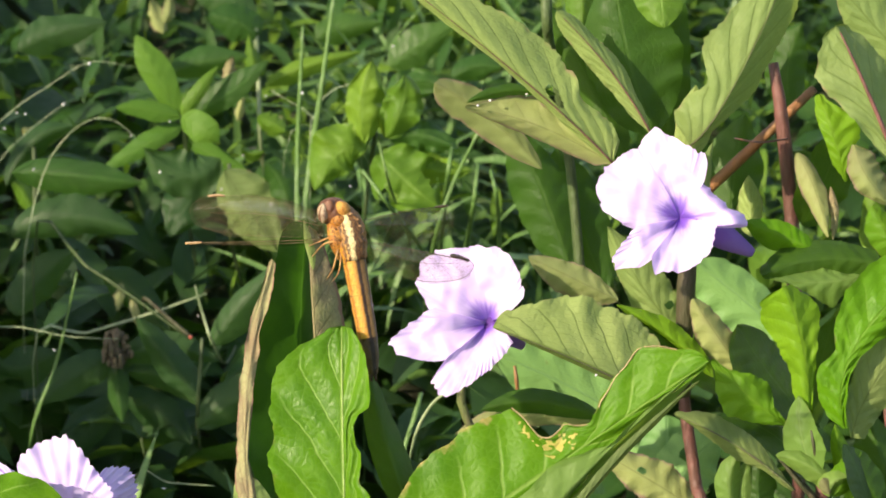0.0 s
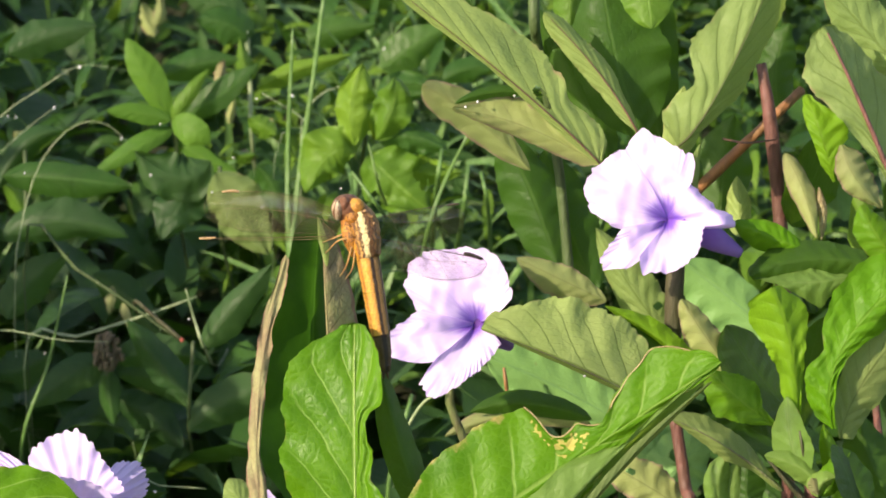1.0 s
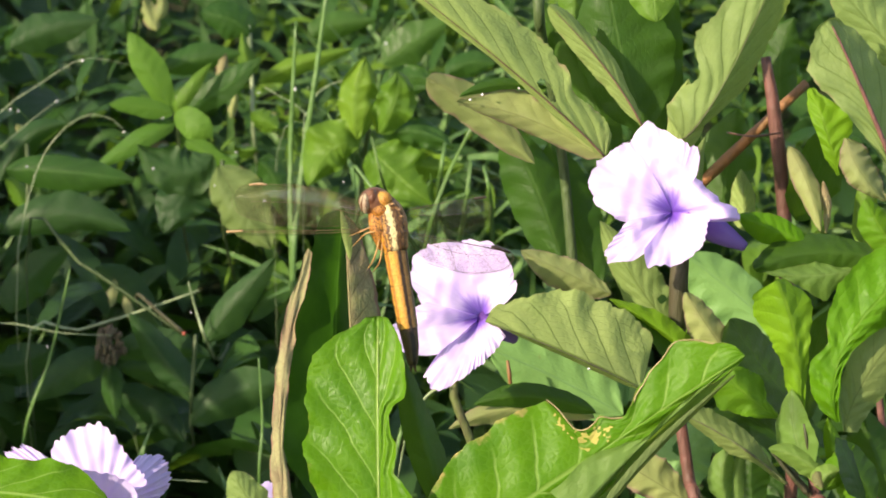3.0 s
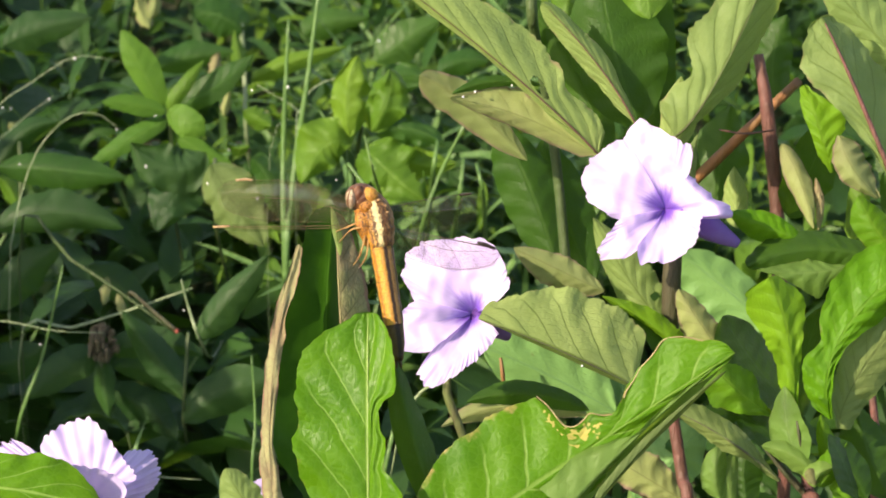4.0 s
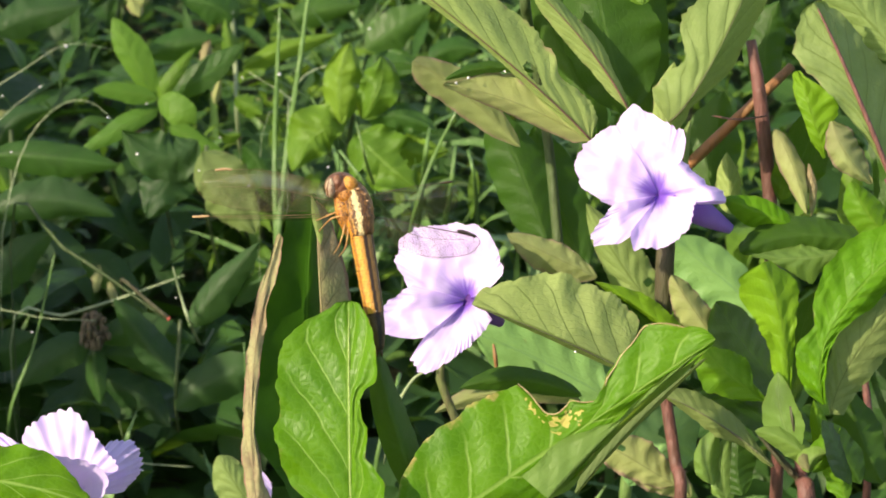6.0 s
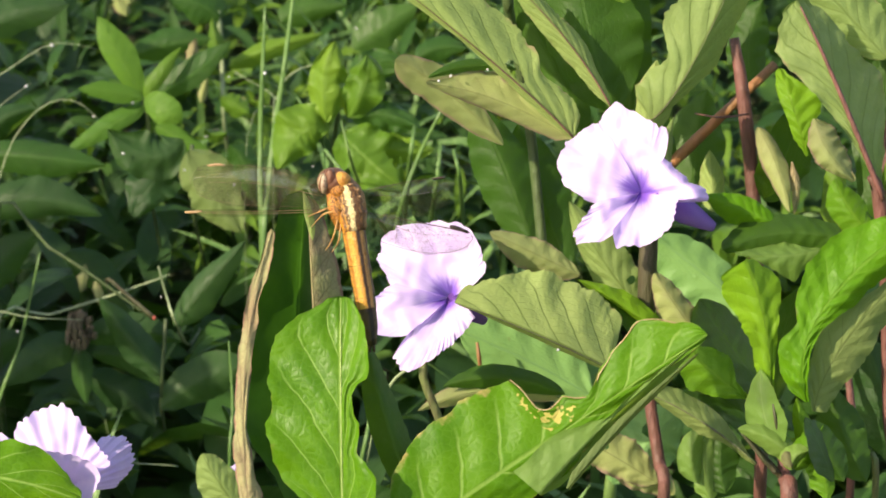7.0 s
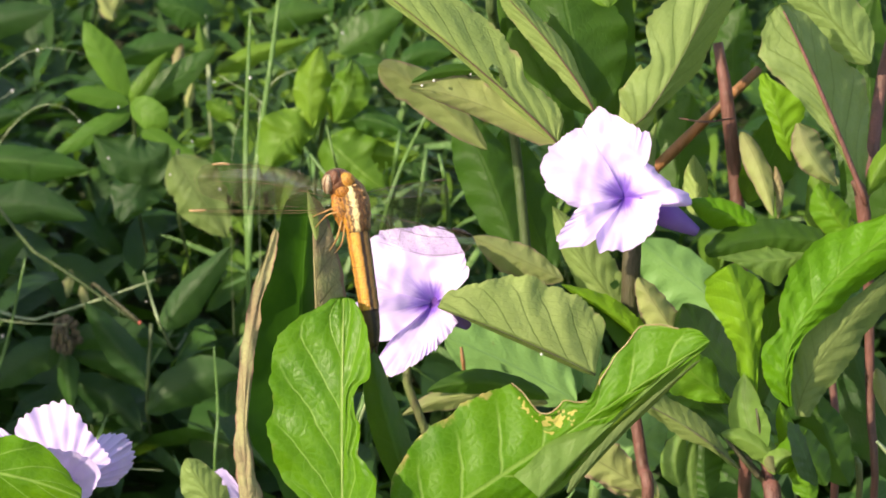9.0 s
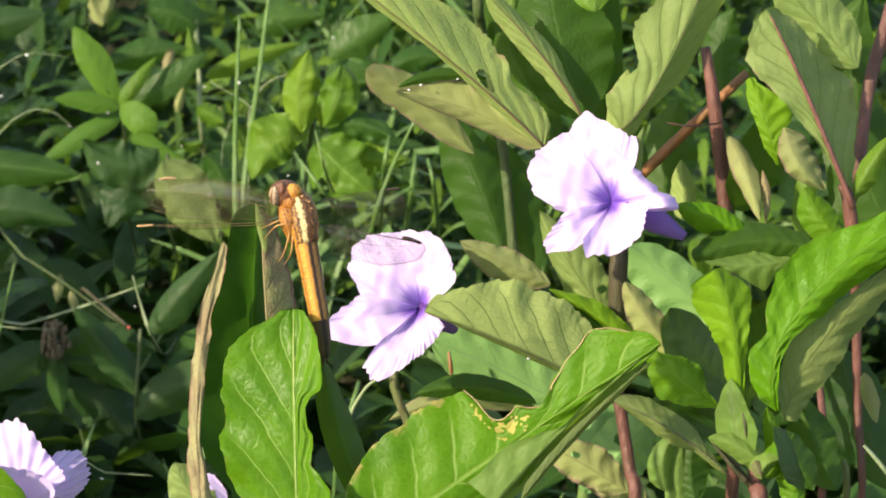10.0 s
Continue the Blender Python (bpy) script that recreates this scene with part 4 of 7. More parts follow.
blade(rosette, (10.08, -8.53, 2.60), (9.91, -7.47, 2.60), (10.08, -6.40, 2.60), 0.71, 0.62, 0.4, 0.4, M["deep"], quilt=0.004, curl=1.1, seed=59)
stem(rosette, [at(10.45, -6.51, 0.70), at(10.99, -7.18, 0.80), at(11.54, -7.79, 1.00)], [0.0526, 0.0702, 0.0877], M["dark_stem"], name='petiole')
stem(rosette, [at(11.42, -5.62, 0.50), at(11.49, -6.11, 0.50), at(11.70, -6.94, 0.90)], [0.0438, 0.0525, 0.07], M["dark_stem"], name='petiole')
blade(rosette, (11.94, -7.59, 0.10), (11.82, -7.27, 0.00), (11.73, -7.07, 0.10), 0.21, 0.21, 0.2, 0.2, M["brown"], label='brown withered leaf at the node', quilt=0.004, seed=60)
stem(rosette, [at(14.07, -6.29, 4.00), at(14.61, -7.37, 4.00), at(15.04, -8.85, 4.50), ground_under(15.04, 4.50)], [0.0721, 0.108, 0.126], M["green_stem"], name='stem')
stem(rosette, [at(14.30, -2.18, 6.00), at(14.36, -4.74, 6.00), at(14.43, -8.40, 6.00), ground_under(14.43, 6.00)], [0.11, 0.128, 0.146], M["red_stem"], name='stem')
stem(rosette, [at(15.44, -6.77, 3.00), at(15.84, -7.22, 3.00), at(16.79, -8.41, 3.40)], [0.0536, 0.0715, 0.0715], M["pale_grass"], name='stem', label='pale cut stalk')
blade(rosette, (15.97, -6.11, 4.00), (15.70, -5.12, 4.00), (15.57, -4.49, 4.00), 0.22, 0.32, 0.2, 0.2, M["worn"], quilt=0.004, seed=61)
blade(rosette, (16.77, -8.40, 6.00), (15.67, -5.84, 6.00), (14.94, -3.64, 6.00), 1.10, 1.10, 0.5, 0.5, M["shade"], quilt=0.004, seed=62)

blade(rosette, (13.24, -8.02, 0.20), (12.80, -6.87, 0.00), (12.37, -6.03, 0.20), 0.46, 0.39, -0.56, 0.54, M["shade"], curl=1.1, n=24, m=8, lw=((0.0, 0.06), (0.08, 0.218), (0.16, 0.423), (0.25, 0.453), (0.35, 0.46), (0.45, 0.463), (0.55, 0.415), (0.65, 0.362), (0.75, 0.307), (0.85, 0.218), (0.93, 0.108), (1.0, 0.0)), rw=((0.0, 0.06), (0.08, 0.118), (0.16, 0.246), (0.25, 0.296), (0.35, 0.335), (0.45, 0.377), (0.55, 0.387), (0.65, 0.364), (0.75, 0.348), (0.85, 0.237), (0.93, 0.105), (1.0, 0.0)), label='dark grey-green leaf at the node', seed=98)
blade(rosette, (13.14, -8.71, 1.00), (12.97, -7.74, 1.00), (12.52, -6.82, 1.00), 0.47, 0.41, 0.2, 0.2, M["bright"], wave=0.05, quilt=0.006, n=30, m=10, lw=((0.0, 0.05), (0.08, 0.149), (0.16, 0.279), (0.25, 0.405), (0.35, 0.446), (0.45, 0.462), (0.55, 0.468), (0.65, 0.464), (0.75, 0.428), (0.85, 0.358), (0.93, 0.292), (1.0, 0.0)), rw=((0.0, 0.05), (0.08, 0.117), (0.16, 0.25), (0.25, 0.325), (0.35, 0.342), (0.45, 0.371), (0.55, 0.414), (0.65, 0.37), (0.75, 0.326), (0.85, 0.294), (0.93, 0.13), (1.0, 0.0)), seed=99)
blade(rosette, (9.62, -8.81, 2.80), (9.49, -7.63, 2.60), (9.62, -6.67, 2.60), 0.40, 0.48, 0.2, 0.3, M["young"], wave=0.06, quilt=0.006, n=30, m=10, lw=((0.0, 0.06), (0.08, 0.187), (0.16, 0.386), (0.25, 0.399), (0.35, 0.385), (0.45, 0.382), (0.55, 0.379), (0.65, 0.312), (0.75, 0.26), (0.85, 0.223), (0.93, 0.117), (1.0, 0.0)), rw=((0.0, 0.06), (0.08, 0.255), (0.16, 0.478), (0.25, 0.481), (0.35, 0.476), (0.45, 0.463), (0.55, 0.441), (0.65, 0.403), (0.75, 0.349), (0.85, 0.285), (0.93, 0.226), (1.0, 0.0)), seed=100)

# ---- broad cool-green weed low behind the flowers ----
broad = thing("broadleaf_weed", ground_under(6.64, 16.00), "low broad-leaved weed with smooth cool-green leaves", "plant")
stem(broad, [at(7.32, -6.21, 14.00), at(7.18, -8.22, 15.00), at(7.04, -10.26, 16.00), ground_under(7.04, 16.00)], [0.195, 0.214, 0.234], M["weed_stem"])
blade(broad, (11.62, -3.05, 12.00), (10.09, -1.61, 12.00), (8.46, -0.40, 12.00), 1.34, 0.84, 0.4, 0.5, M["teal"], peak=0.5, laterals=5, seed=63)
blade(broad, (6.25, -5.74, 10.00), (4.07, -4.50, 9.50), (1.80, -3.51, 9.00), 1.17, 1.32, 0.4, 0.4, M["teal"], peak=0.5, laterals=5, seed=64)
blade(broad, (6.40, -5.50, 11.00), (5.23, -4.15, 10.50), (3.33, -3.76, 10.00), 0.76, 0.76, 0.4, 0.4, M["teal"], peak=0.5, laterals=5, seed=65)
blade(broad, (7.48, -8.67, 10.00), (8.11, -7.32, 9.50), (9.24, -6.19, 9.50), 1.09, 0.98, 0.4, 0.4, M["teal"], peak=0.5, laterals=5, holes=((-0.3, 0.62, 0.16, 0.05),), seed=66)
blade(broad, (7.79, -8.04, 12.00), (7.02, -6.89, 12.00), (6.64, -5.74, 12.00), 0.77, 1.15, 0.4, 0.4, M["teal"], peak=0.5, laterals=5, seed=67)
blade(broad, (6.94, -8.70, 10.50), (7.40, -7.17, 10.20), (7.49, -5.56, 10.20), 0.91, 0.98, 0.3, 0.3, M["teal"], peak=0.55, laterals=5, seed=68)
stem(broad, [at(2.36, -3.85, 8.00), at(2.42, -4.30, 8.00), at(2.48, -4.86, 8.20)], [0.0465, 0.0744, 0.0558], M["orange_stem"], name='stalk', label='short dry orange stalk')
blade(broad, (5.15, -5.66, 6.00), (2.67, -5.37, 5.80), (0.40, -6.01, 5.60), 0.40, 0.51, 0.4, 0.4, M["worn"], peak=0.45, wave=0.1, n=96, tooth=0.1, teeth=20, rag=0.09, ragged=14, seed=69)
blade(broad, (5.18, -5.49, 5.60), (3.03, -4.94, 5.40), (1.20, -5.23, 5.40), 0.40, 0.44, 0.4, 0.4, M["deep"], peak=0.45, seed=70)
blade(broad, (8.10, -8.34, 5.00), (6.63, -7.41, 4.60), (5.00, -6.50, 4.60), 0.62, 0.72, 0.4, 0.5, M["worn"], wave=0.1, holes=((0.2, 0.6, 0.12, 0.04),), n=96, tooth=0.1, teeth=18, rag=0.09, ragged=14, seed=71)
blade(broad, (8.68, -8.74, 5.50), (7.57, -7.99, 5.20), (6.10, -7.61, 5.00), 0.62, 0.55, 0.4, 0.5, M["worn"], wave=0.1, seed=72)

# ---- shoot with the middle flower ----
shoot_low = thing("flowering_shoot", ground_under(0.83, 4.00), "slender flowering shoot with one lavender flower", "plant")
stem(shoot_low, [at(1.39, -2.84, 3.00), at(0.56, -4.47, 3.40), at(0.97, -5.92, 3.80), at(1.56, -7.58, 4.50), at(1.74, -9.43, 5.00), ground_under(1.74, 5.00)], [0.125, 0.143, 0.143, 0.143, 0.161], M["green_stem"])
stem(shoot_low, [at(0.29, -4.45, 3.00), at(-0.34, -4.91, 3.40), at(-0.88, -5.93, 4.00), at(-1.25, -7.67, 6.00)], [0.0358, 0.0536, 0.0536, 0.0268], M["pale_grass"], name='stem', label='thin pale side stem')

# ---- low shoot under the rolled leaf ----
low_shoot = thing("flowering_shoot", ground_under(-5.28, 8.00), "low shoot with one pale leaf and a white-lit petal", "plant")
stem(low_shoot, [at(-5.28, -9.47, 8.00), at(-5.19, -11.33, 8.00), ground_under(-5.19, 8.00)], [0.112, 0.13], M["green_stem"])
blade(low_shoot, (-5.19, -9.75, 8.00), (-6.16, -8.36, 7.60), (-6.68, -7.44, 7.60), 0.70, 0.63, 0.4, 0.4, M["under"], seed=73)
blade(low_shoot, (-5.25, -9.58, 8.20), (-5.47, -8.63, 8.00), (-5.62, -7.83, 8.00), 0.48, 0.52, 0.3, 0.3, M["petal"], name='petal', peak=0.65, a=0.6, b=0.4, fan=0.4, fray=0.07, foot=0.4, seed=74)

# ---- flowers ----
def corolla(parent, centre, petals, label, tilt=(0.0, 0.0), deep=1.6, pleat=0.0, frill=0.05, bore=0.30, crimps=0.0):
    """A trumpet flower whose five lobes part from one throat. petals: from angle, to angle, its reach at even steps between,
    how far the rim turns away, how far its last fifth curls, how far the whole lobe lies behind the others; centimetres."""
    c = Vector(centre)
    me, origin = tube_mesh("flower", [at(*(c + Vector((0, 0, deep * 0.92)))), at(*(c + Vector((0.25, -0.2, deep + 1.2))))], [bore, bore * 0.6], M["throat"], steps=5, sides=14, caps=False)
    bloom = part("flower", me, parent, origin, label)
    for k, (a0, a1, reach, rim, curl, back) in enumerate(petals):
        n, m = 40, 60
        rnd = random.Random(k + len(petals) * 7)
        shift = rnd.uniform(0, 20)
        vs, fs, uv = [], [], []
        for i in range(n + 1):
            t = i / n
            for j in range(m + 1):
                f = j / m
                q = f * (len(reach) - 1)
                g = min(int(q), len(reach) - 2)
                e = q - g
                r = reach[g] + (reach[g + 1] - reach[g]) * e
                crimp = noise.noise((f * 9 + shift, 2.0, k)) + 0.7 * noise.noise((f * 24 + shift, 5.0, k))
                fold = math.sin(f * crimps * 6.28 + 1.2 * noise.noise((f * 5, shift, 0)))
                r *= 1 + (frill * crimp + (0.045 * abs(fold) if crimps else 0.0)) * t ** 4
                a = radians(a0 + (a1 - a0) * f)
                x, y = math.cos(a) * r * t, math.sin(a) * r * t
                away = deep * (1 - t) ** 3.2 + back * t + rim * t ** 2 + curl * max(0.0, t - 0.72) ** 2 * 12
                away += tilt[0] * x + tilt[1] * y
                away += pleat * t * t * fold
                away += (0.16 * noise.noise((x * 0.9 + shift, y * 0.9, k)) + 0.10 * noise.noise((x * 2.4 + shift, y * 2.4, k))) * min(1.0, 1.6 * t)
                away += 0.10 * max(0.0, t - 0.72) / 0.28 * noise.noise((f * 6 + shift, 1.0, k)) * r
                away += 0.09 * max(0.0, t - 0.65) * 2.5 * crimp
                away -= 0.03 * t * math.sin(math.pi * f) * r
                vs.append(at(c.x + x, c.y + y, c.z + away) - origin)
                uv.append((f, t))
        w = m + 1
        for i in range(n):
            for j in range(m):
                fs.append((i * w + j, i * w + j + 1, (i + 1) * w + j + 1, (i + 1) * w + j))
        part("petal", mesh_of("petal", vs, fs, M["petal"], uv), bloom, origin)
    return bloom


bloom = corolla(shoot, (7.46, 0.97, 1.00), [
    (59, 123, (1.31, 1.86, 2.09, 2.16, 2.21, 2.31, 2.52, 2.67, 2.9, 2.9, 2.69, 2.48), 0.0, -0.10, 0.05),
    (119, 193, (2.49, 2.65, 2.7, 2.72, 2.82, 2.88, 2.8, 2.74, 2.48, 2.12, 1.9, 1.44), 0.15, -0.05, 0.0),
    (-170, -126, (1.43, 1.69, 1.95, 2.28, 2.6, 2.65, 2.25, 2.08, 1.5), -0.10, -0.05, -0.10),
    (-131, -10, (1.55, 1.94, 1.73, 1.66, 1.5, 1.37, 1.24, 1.11, 1.02, 1.0), -0.35, -0.10, -0.35),
    (-17, 61, (0.99, 2.06, 1.91, 1.47, 1.37, 1.27, 1.25, 1.27, 1.29), -0.15, 0.85, -0.10),
], "ruffled lavender trumpet flower", tilt=(-0.25, 0.3), deep=1.5)
stem(bloom, [at(7.79, 0.98, 1.90), at(8.92, 0.34, 2.30), at(9.75, -0.12, 2.60)], [0.5, 0.40, 0.159], M["tube"], name='tube', label='violet flower tube', sides=12)
bloom = corolla(shoot_low, (1.44, -2.31, 1.20), [
    (29, 106, (0.73, 1.33, 1.5, 1.64, 1.82, 2.04, 2.27, 2.33, 2.37, 2.46, 2.42), 0.0, -0.05, 0.0),
    (102, 168, (2.38, 2.48, 2.6, 2.74, 2.84, 2.83, 2.72, 2.49, 2.2, 1.84), 0.1, -0.05, 0.05),
    (164, 220, (1.76, 2.05, 2.35, 2.75, 3.22, 3.02, 2.53, 2.19, 1.75), 0.0, -0.10, -0.1),
    (-141, -86, (1.68, 2.6, 2.68, 2.64, 2.26, 1.91, 1.65, 1.52, 1.38), -0.05, -0.05, -0.08),
    (-89, -27, (1.37, 1.2, 1.08, 0.97, 0.94, 0.51), -0.1, 0.1, -0.05),
], "ruffled lavender trumpet flower", tilt=(-0.2, 0.3), deep=1.5)
stem(bloom, [at(1.63, -2.35, 2.1), at(2.13, -2.75, 2.60), at(2.49, -3.05, 3.00)], [0.459, 0.336, 0.159], M["tube"], name='tube', label='violet flower tube', sides=12)

# ---- swaying front plant on which the dragonfly sits ----
front = thing("ruellia_plant", ground_under(-2.32, -9.00), "front plant with glossy bright leaves, one rolled, one insect-eaten", "plant")
stem(front, [at(-2.16, -7.89, -9.00), at(-2.16, -10.63, -9.00), ground_under(-2.16, -9.00)], [0.258, 0.323], M["green_stem"])
stem(front, [at(0.50, -8.70, -10.00), at(-0.71, -9.94, -9.50), at(-2.16, -10.95, -9.00)], [0.144, 0.192, 0.224], M["green_stem"], name='petiole')
stem(front, [at(-2.91, -8.14, -11.00), at(-2.46, -9.42, -10.00), at(-2.16, -10.63, -9.00)], [0.143, 0.19, 0.222], M["green_stem"], name='petiole')
stem(front, [at(-14.80, -8.62, -11.00), at(-7.74, -11.33, -10.00), at(-2.32, -13.86, -9.00)], [0.143, 0.19, 0.222], M["green_stem"], name='petiole')
rib(blade(front, (-2.71, -8.66, -11.40), (-2.79, -5.18, -11.60), (-2.84, -2.15, -11.00), 2.18, 0.95, 0.35, -0.7, M["front"], wave=0.03, waves=4, quilt=0.03, laterals=4.2, rise=2.1, n=100, m=26, curl=1.3, lump=0.2, rag=0.03, ragged=24, lw=((0, 0.05), (0.1, 1.079), (0.2, 1.61), (0.26, 1.757), (0.3, 1.83), (0.34, 1.92), (0.38, 2.044), (0.42, 2.137), (0.46, 2.027), (0.5, 2.025), (0.54, 2.083), (0.58, 2.18), (0.62, 2.148), (0.66, 2.08), (0.7, 1.996), (0.75, 1.874), (0.8, 1.758), (0.85, 1.494), (0.9, 1.193), (0.94, 0.767), (0.975, 0.448), (1.0, 0.0)), rw=((0, 0.05), (0.1, 0.874), (0.2, 0.948), (0.26, 0.695), (0.3, 0.44), (0.34, 0.476), (0.38, 0.529), (0.42, 0.522), (0.46, 0.37), (0.5, 0.321), (0.54, 0.298), (0.58, 0.406), (0.62, 0.705), (0.66, 0.732), (0.7, 0.737), (0.75, 0.734), (0.8, 0.717), (0.85, 0.688), (0.9, 0.608), (0.94, 0.492), (0.975, 0.347), (1.0, 0.0)), label='glossy bright green front leaf', seed=85), (-2.71, -8.66, -11.40), (-2.79, -5.18, -11.60), (-2.84, -2.15, -11.00), 0.03, M["pale_rib"])
blade(front, (-3.35, -8.97, -9.60), (-4.00, -4.00, -9.40), (-3.90, 0.89, -8.60), 1.70, 0.61, -1.3, 0.9, M["perch"], lw=((0, 0.643), (0.4, 1.704), (0.62, 1.382), (0.81, 0.9), (0.9, 0.707), (1, 0.0)), rw=((0, 0.482), (0.4, 0.611), (0.8, 0.418), (1, 0.0)), quilt=0.012, laterals=8, n=44, seed=86)
blade(front, (-3.34, -6.70, -9.90), (-3.58, -2.86, -10.00), (-3.83, 0.69, -9.40), 0.06, 0.83, 0.1, 0.9, M["brown"], peak=0.42, a=0.5, b=0.6, quilt=0.02, wave=0.06, lump=0.3, rag=0.15, label='olive-brown folded leaf side', seed=87)
blade(front, (-3.66, -0.60, -9.90), (-3.80, 0.10, -9.85), (-3.97, 0.84, -9.30), 0.10, 0.14, 0.1, 0.1, M["under"], n=14, m=5, seed=88)
blade(front, (-5.22, -8.70, -11.30), (-5.50, -4.50, -11.20), (-4.85, -0.27, -9.90), 0.33, 0.42, 0.1, 0.2, M["dry"], name="rolled_margin", rag=0.24, ragged=22, lump=0.35, wave=0.12, waves=6, n=80, m=10, curl=1.0, lw=((0, 0.05), (0.1, 0.254), (0.2, 0.295), (0.26, 0.332), (0.3, 0.299), (0.34, 0.276), (0.38, 0.262), (0.42, 0.254), (0.46, 0.242), (0.5, 0.233), (0.54, 0.229), (0.58, 0.223), (0.62, 0.214), (0.66, 0.211), (0.7, 0.209), (0.75, 0.211), (0.8, 0.186), (0.85, 0.119), (0.9, 0.06), (0.94, 0.05), (0.975, 0.05), (1.0, 0.0)), rw=((0, 0.05), (0.1, 0.417), (0.2, 0.274), (0.26, 0.187), (0.3, 0.124), (0.34, 0.071), (0.38, 0.1), (0.42, 0.124), (0.46, 0.142), (0.5, 0.152), (0.54, 0.156), (0.58, 0.154), (0.62, 0.159), (0.66, 0.207), (0.7, 0.203), (0.75, 0.132), (0.8, 0.181), (0.85, 0.234), (0.9, 0.23), (0.94, 0.222), (0.975, 0.147), (1.0, 0.0)), label='dry beige rolled leaf margin', seed=89)
blade(front, (-0.62, -8.27, -10.40), (-1.50, -5.72, -10.40), (-2.17, -3.33, -10.20), 0.54, 0.45, 0.5, 0.5, M["deep"], seed=90)
blade(front, (-1.58, -9.33, -11.60), (2.91, -6.22, -11.15), (7.42, -3.13, -11.60), 2.40, 1.19, 0.5, 0.5, M["eaten"], wave=0.02, waves=3, quilt=0.04, laterals=8, rise=0.9, n=150, m=30, curl=1.6, lw=((0, 0.316), (0.166, 1.788), (0.245, 2.056), (0.3, 2.183), (0.341, 2.183), (0.389, 2.404), (0.465, 2.246), (0.515, 2.072), (0.528, 1.582), (0.535, 0.981), (0.551, 0.743), (0.577, 0.712), (0.605, 0.854), (0.627, 0.569), (0.661, 0.427), (0.685, 0.554), (0.731, 0.87), (0.784, 1.06), (0.824, 1.139), (0.871, 1.392), (0.908, 1.171), (0.95, 0.759), (1, 0.0)), rw=((0, 0.633), (0.2, 1.139), (0.35, 1.186), (0.513, 1.012), (0.589, 0.728), (0.718, 0.348), (0.85, 0.19), (1, 0.0)), lump=0.12, rag=0.05, ragged=30, label='bright green leaf with a large eaten notch', seed=91)
blade(front, (2.78, -7.65, -11.30), (4.99, -5.27, -11.35), (7.41, -3.14, -11.50), 1.01, 0.44, 0.05, 1.7, M["young"], wave=0.03, quilt=0.02, laterals=8, rise=1.2, curl=1.2, n=50, m=16, rag=0.06, lump=0.12, lw=((0.0, 1.006), (0.08, 0.933), (0.16, 0.837), (0.25, 0.704), (0.35, 0.407), (0.45, 0.08), (0.55, 0.119), (0.65, 0.099), (0.75, 0.099), (0.85, 0.099), (0.93, 0.099), (1.0, 0.0)), rw=((0.0, 0.06), (0.08, 0.36), (0.16, 0.401), (0.25, 0.425), (0.35, 0.435), (0.45, 0.44), (0.55, 0.437), (0.65, 0.389), (0.75, 0.32), (0.85, 0.238), (0.93, 0.162), (1.0, 0.0)), label='dull folded underside of the eaten leaf', seed=92)
# Duller strip along the fold; its colour stands in for the margin's shade.
blade(front, (3.57, -7.49, -11.20), (5.31, -5.43, -11.30), (7.20, -3.65, -11.40), 0.22, 0.17, 0.0, 0.9, M["dull"], wave=0.03, quilt=0.01, n=36, m=8, rag=0.08, lw=((0.0, 0.06), (0.08, 0.217), (0.16, 0.209), (0.25, 0.209), (0.35, 0.188), (0.45, 0.177), (0.55, 0.138), (0.65, 0.111), (0.75, 0.075), (0.85, 0.05), (0.93, 0.05), (1.0, 0.0)), rw=((0.0, 0.06), (0.08, 0.1), (0.16, 0.099), (0.25, 0.108), (0.35, 0.138), (0.45, 0.158), (0.55, 0.174), (0.65, 0.161), (0.75, 0.122), (0.85, 0.071), (0.93, 0.05), (1.0, 0.0)), label='shaded margin of the eaten leaf', seed=93)
stem(front, [at(1.92, -4.45, -11.08), at(2.23, -4.70, -11.08), at(2.49, -5.02, -11.08), at(2.72, -5.26, -11.08), at(3.02, -5.27, -11.08), at(3.26, -5.08, -11.08), at(3.42, -4.91, -11.08), at(3.77, -4.95, -11.08), at(4.13, -4.89, -11.08), at(4.31, -4.65, -11.08), at(4.42, -4.29, -11.08), at(4.61, -4.00, -11.08), at(4.84, -3.59, -11.08), at(5.16, -3.23, -11.08), at(5.38, -2.90, -11.08), at(5.57, -2.77, -11.08), at(6.03, -2.72, -11.08), at(6.66, -2.85, -11.08), at(7.38, -3.10, -11.08)], [0.0174, 0.0222, 0.019, 0.0222, 0.0174, 0.0206, 0.0158], M["rim"], name='rim', label='thin dry beige rim of the notch', steps=72, sides=5, rough=0.3)
blade(front, (-14.71, -7.23, -11.60), (-12.33, -7.26, -11.80), (-10.01, -7.95, -11.40), 1.06, 1.37, 0.5, 0.7, M["front"], quilt=0.03, laterals=6, n=44, m=18, lw=((0.0, 0.05), (0.08, 0.536), (0.16, 0.851), (0.25, 1.065), (0.35, 1.0), (0.45, 0.967), (0.55, 1.006), (0.65, 0.978), (0.75, 0.876), (0.85, 0.636), (0.93, 0.333), (1.0, 0.0)), rw=((0.0, 0.05), (0.08, 0.556), (0.16, 1.012), (0.25, 1.13), (0.35, 1.234), (0.45, 1.314), (0.55, 1.366), (0.65, 1.259), (0.75, 1.124), (0.85, 0.959), (0.93, 0.625), (1.0, 0.0)), seed=94)
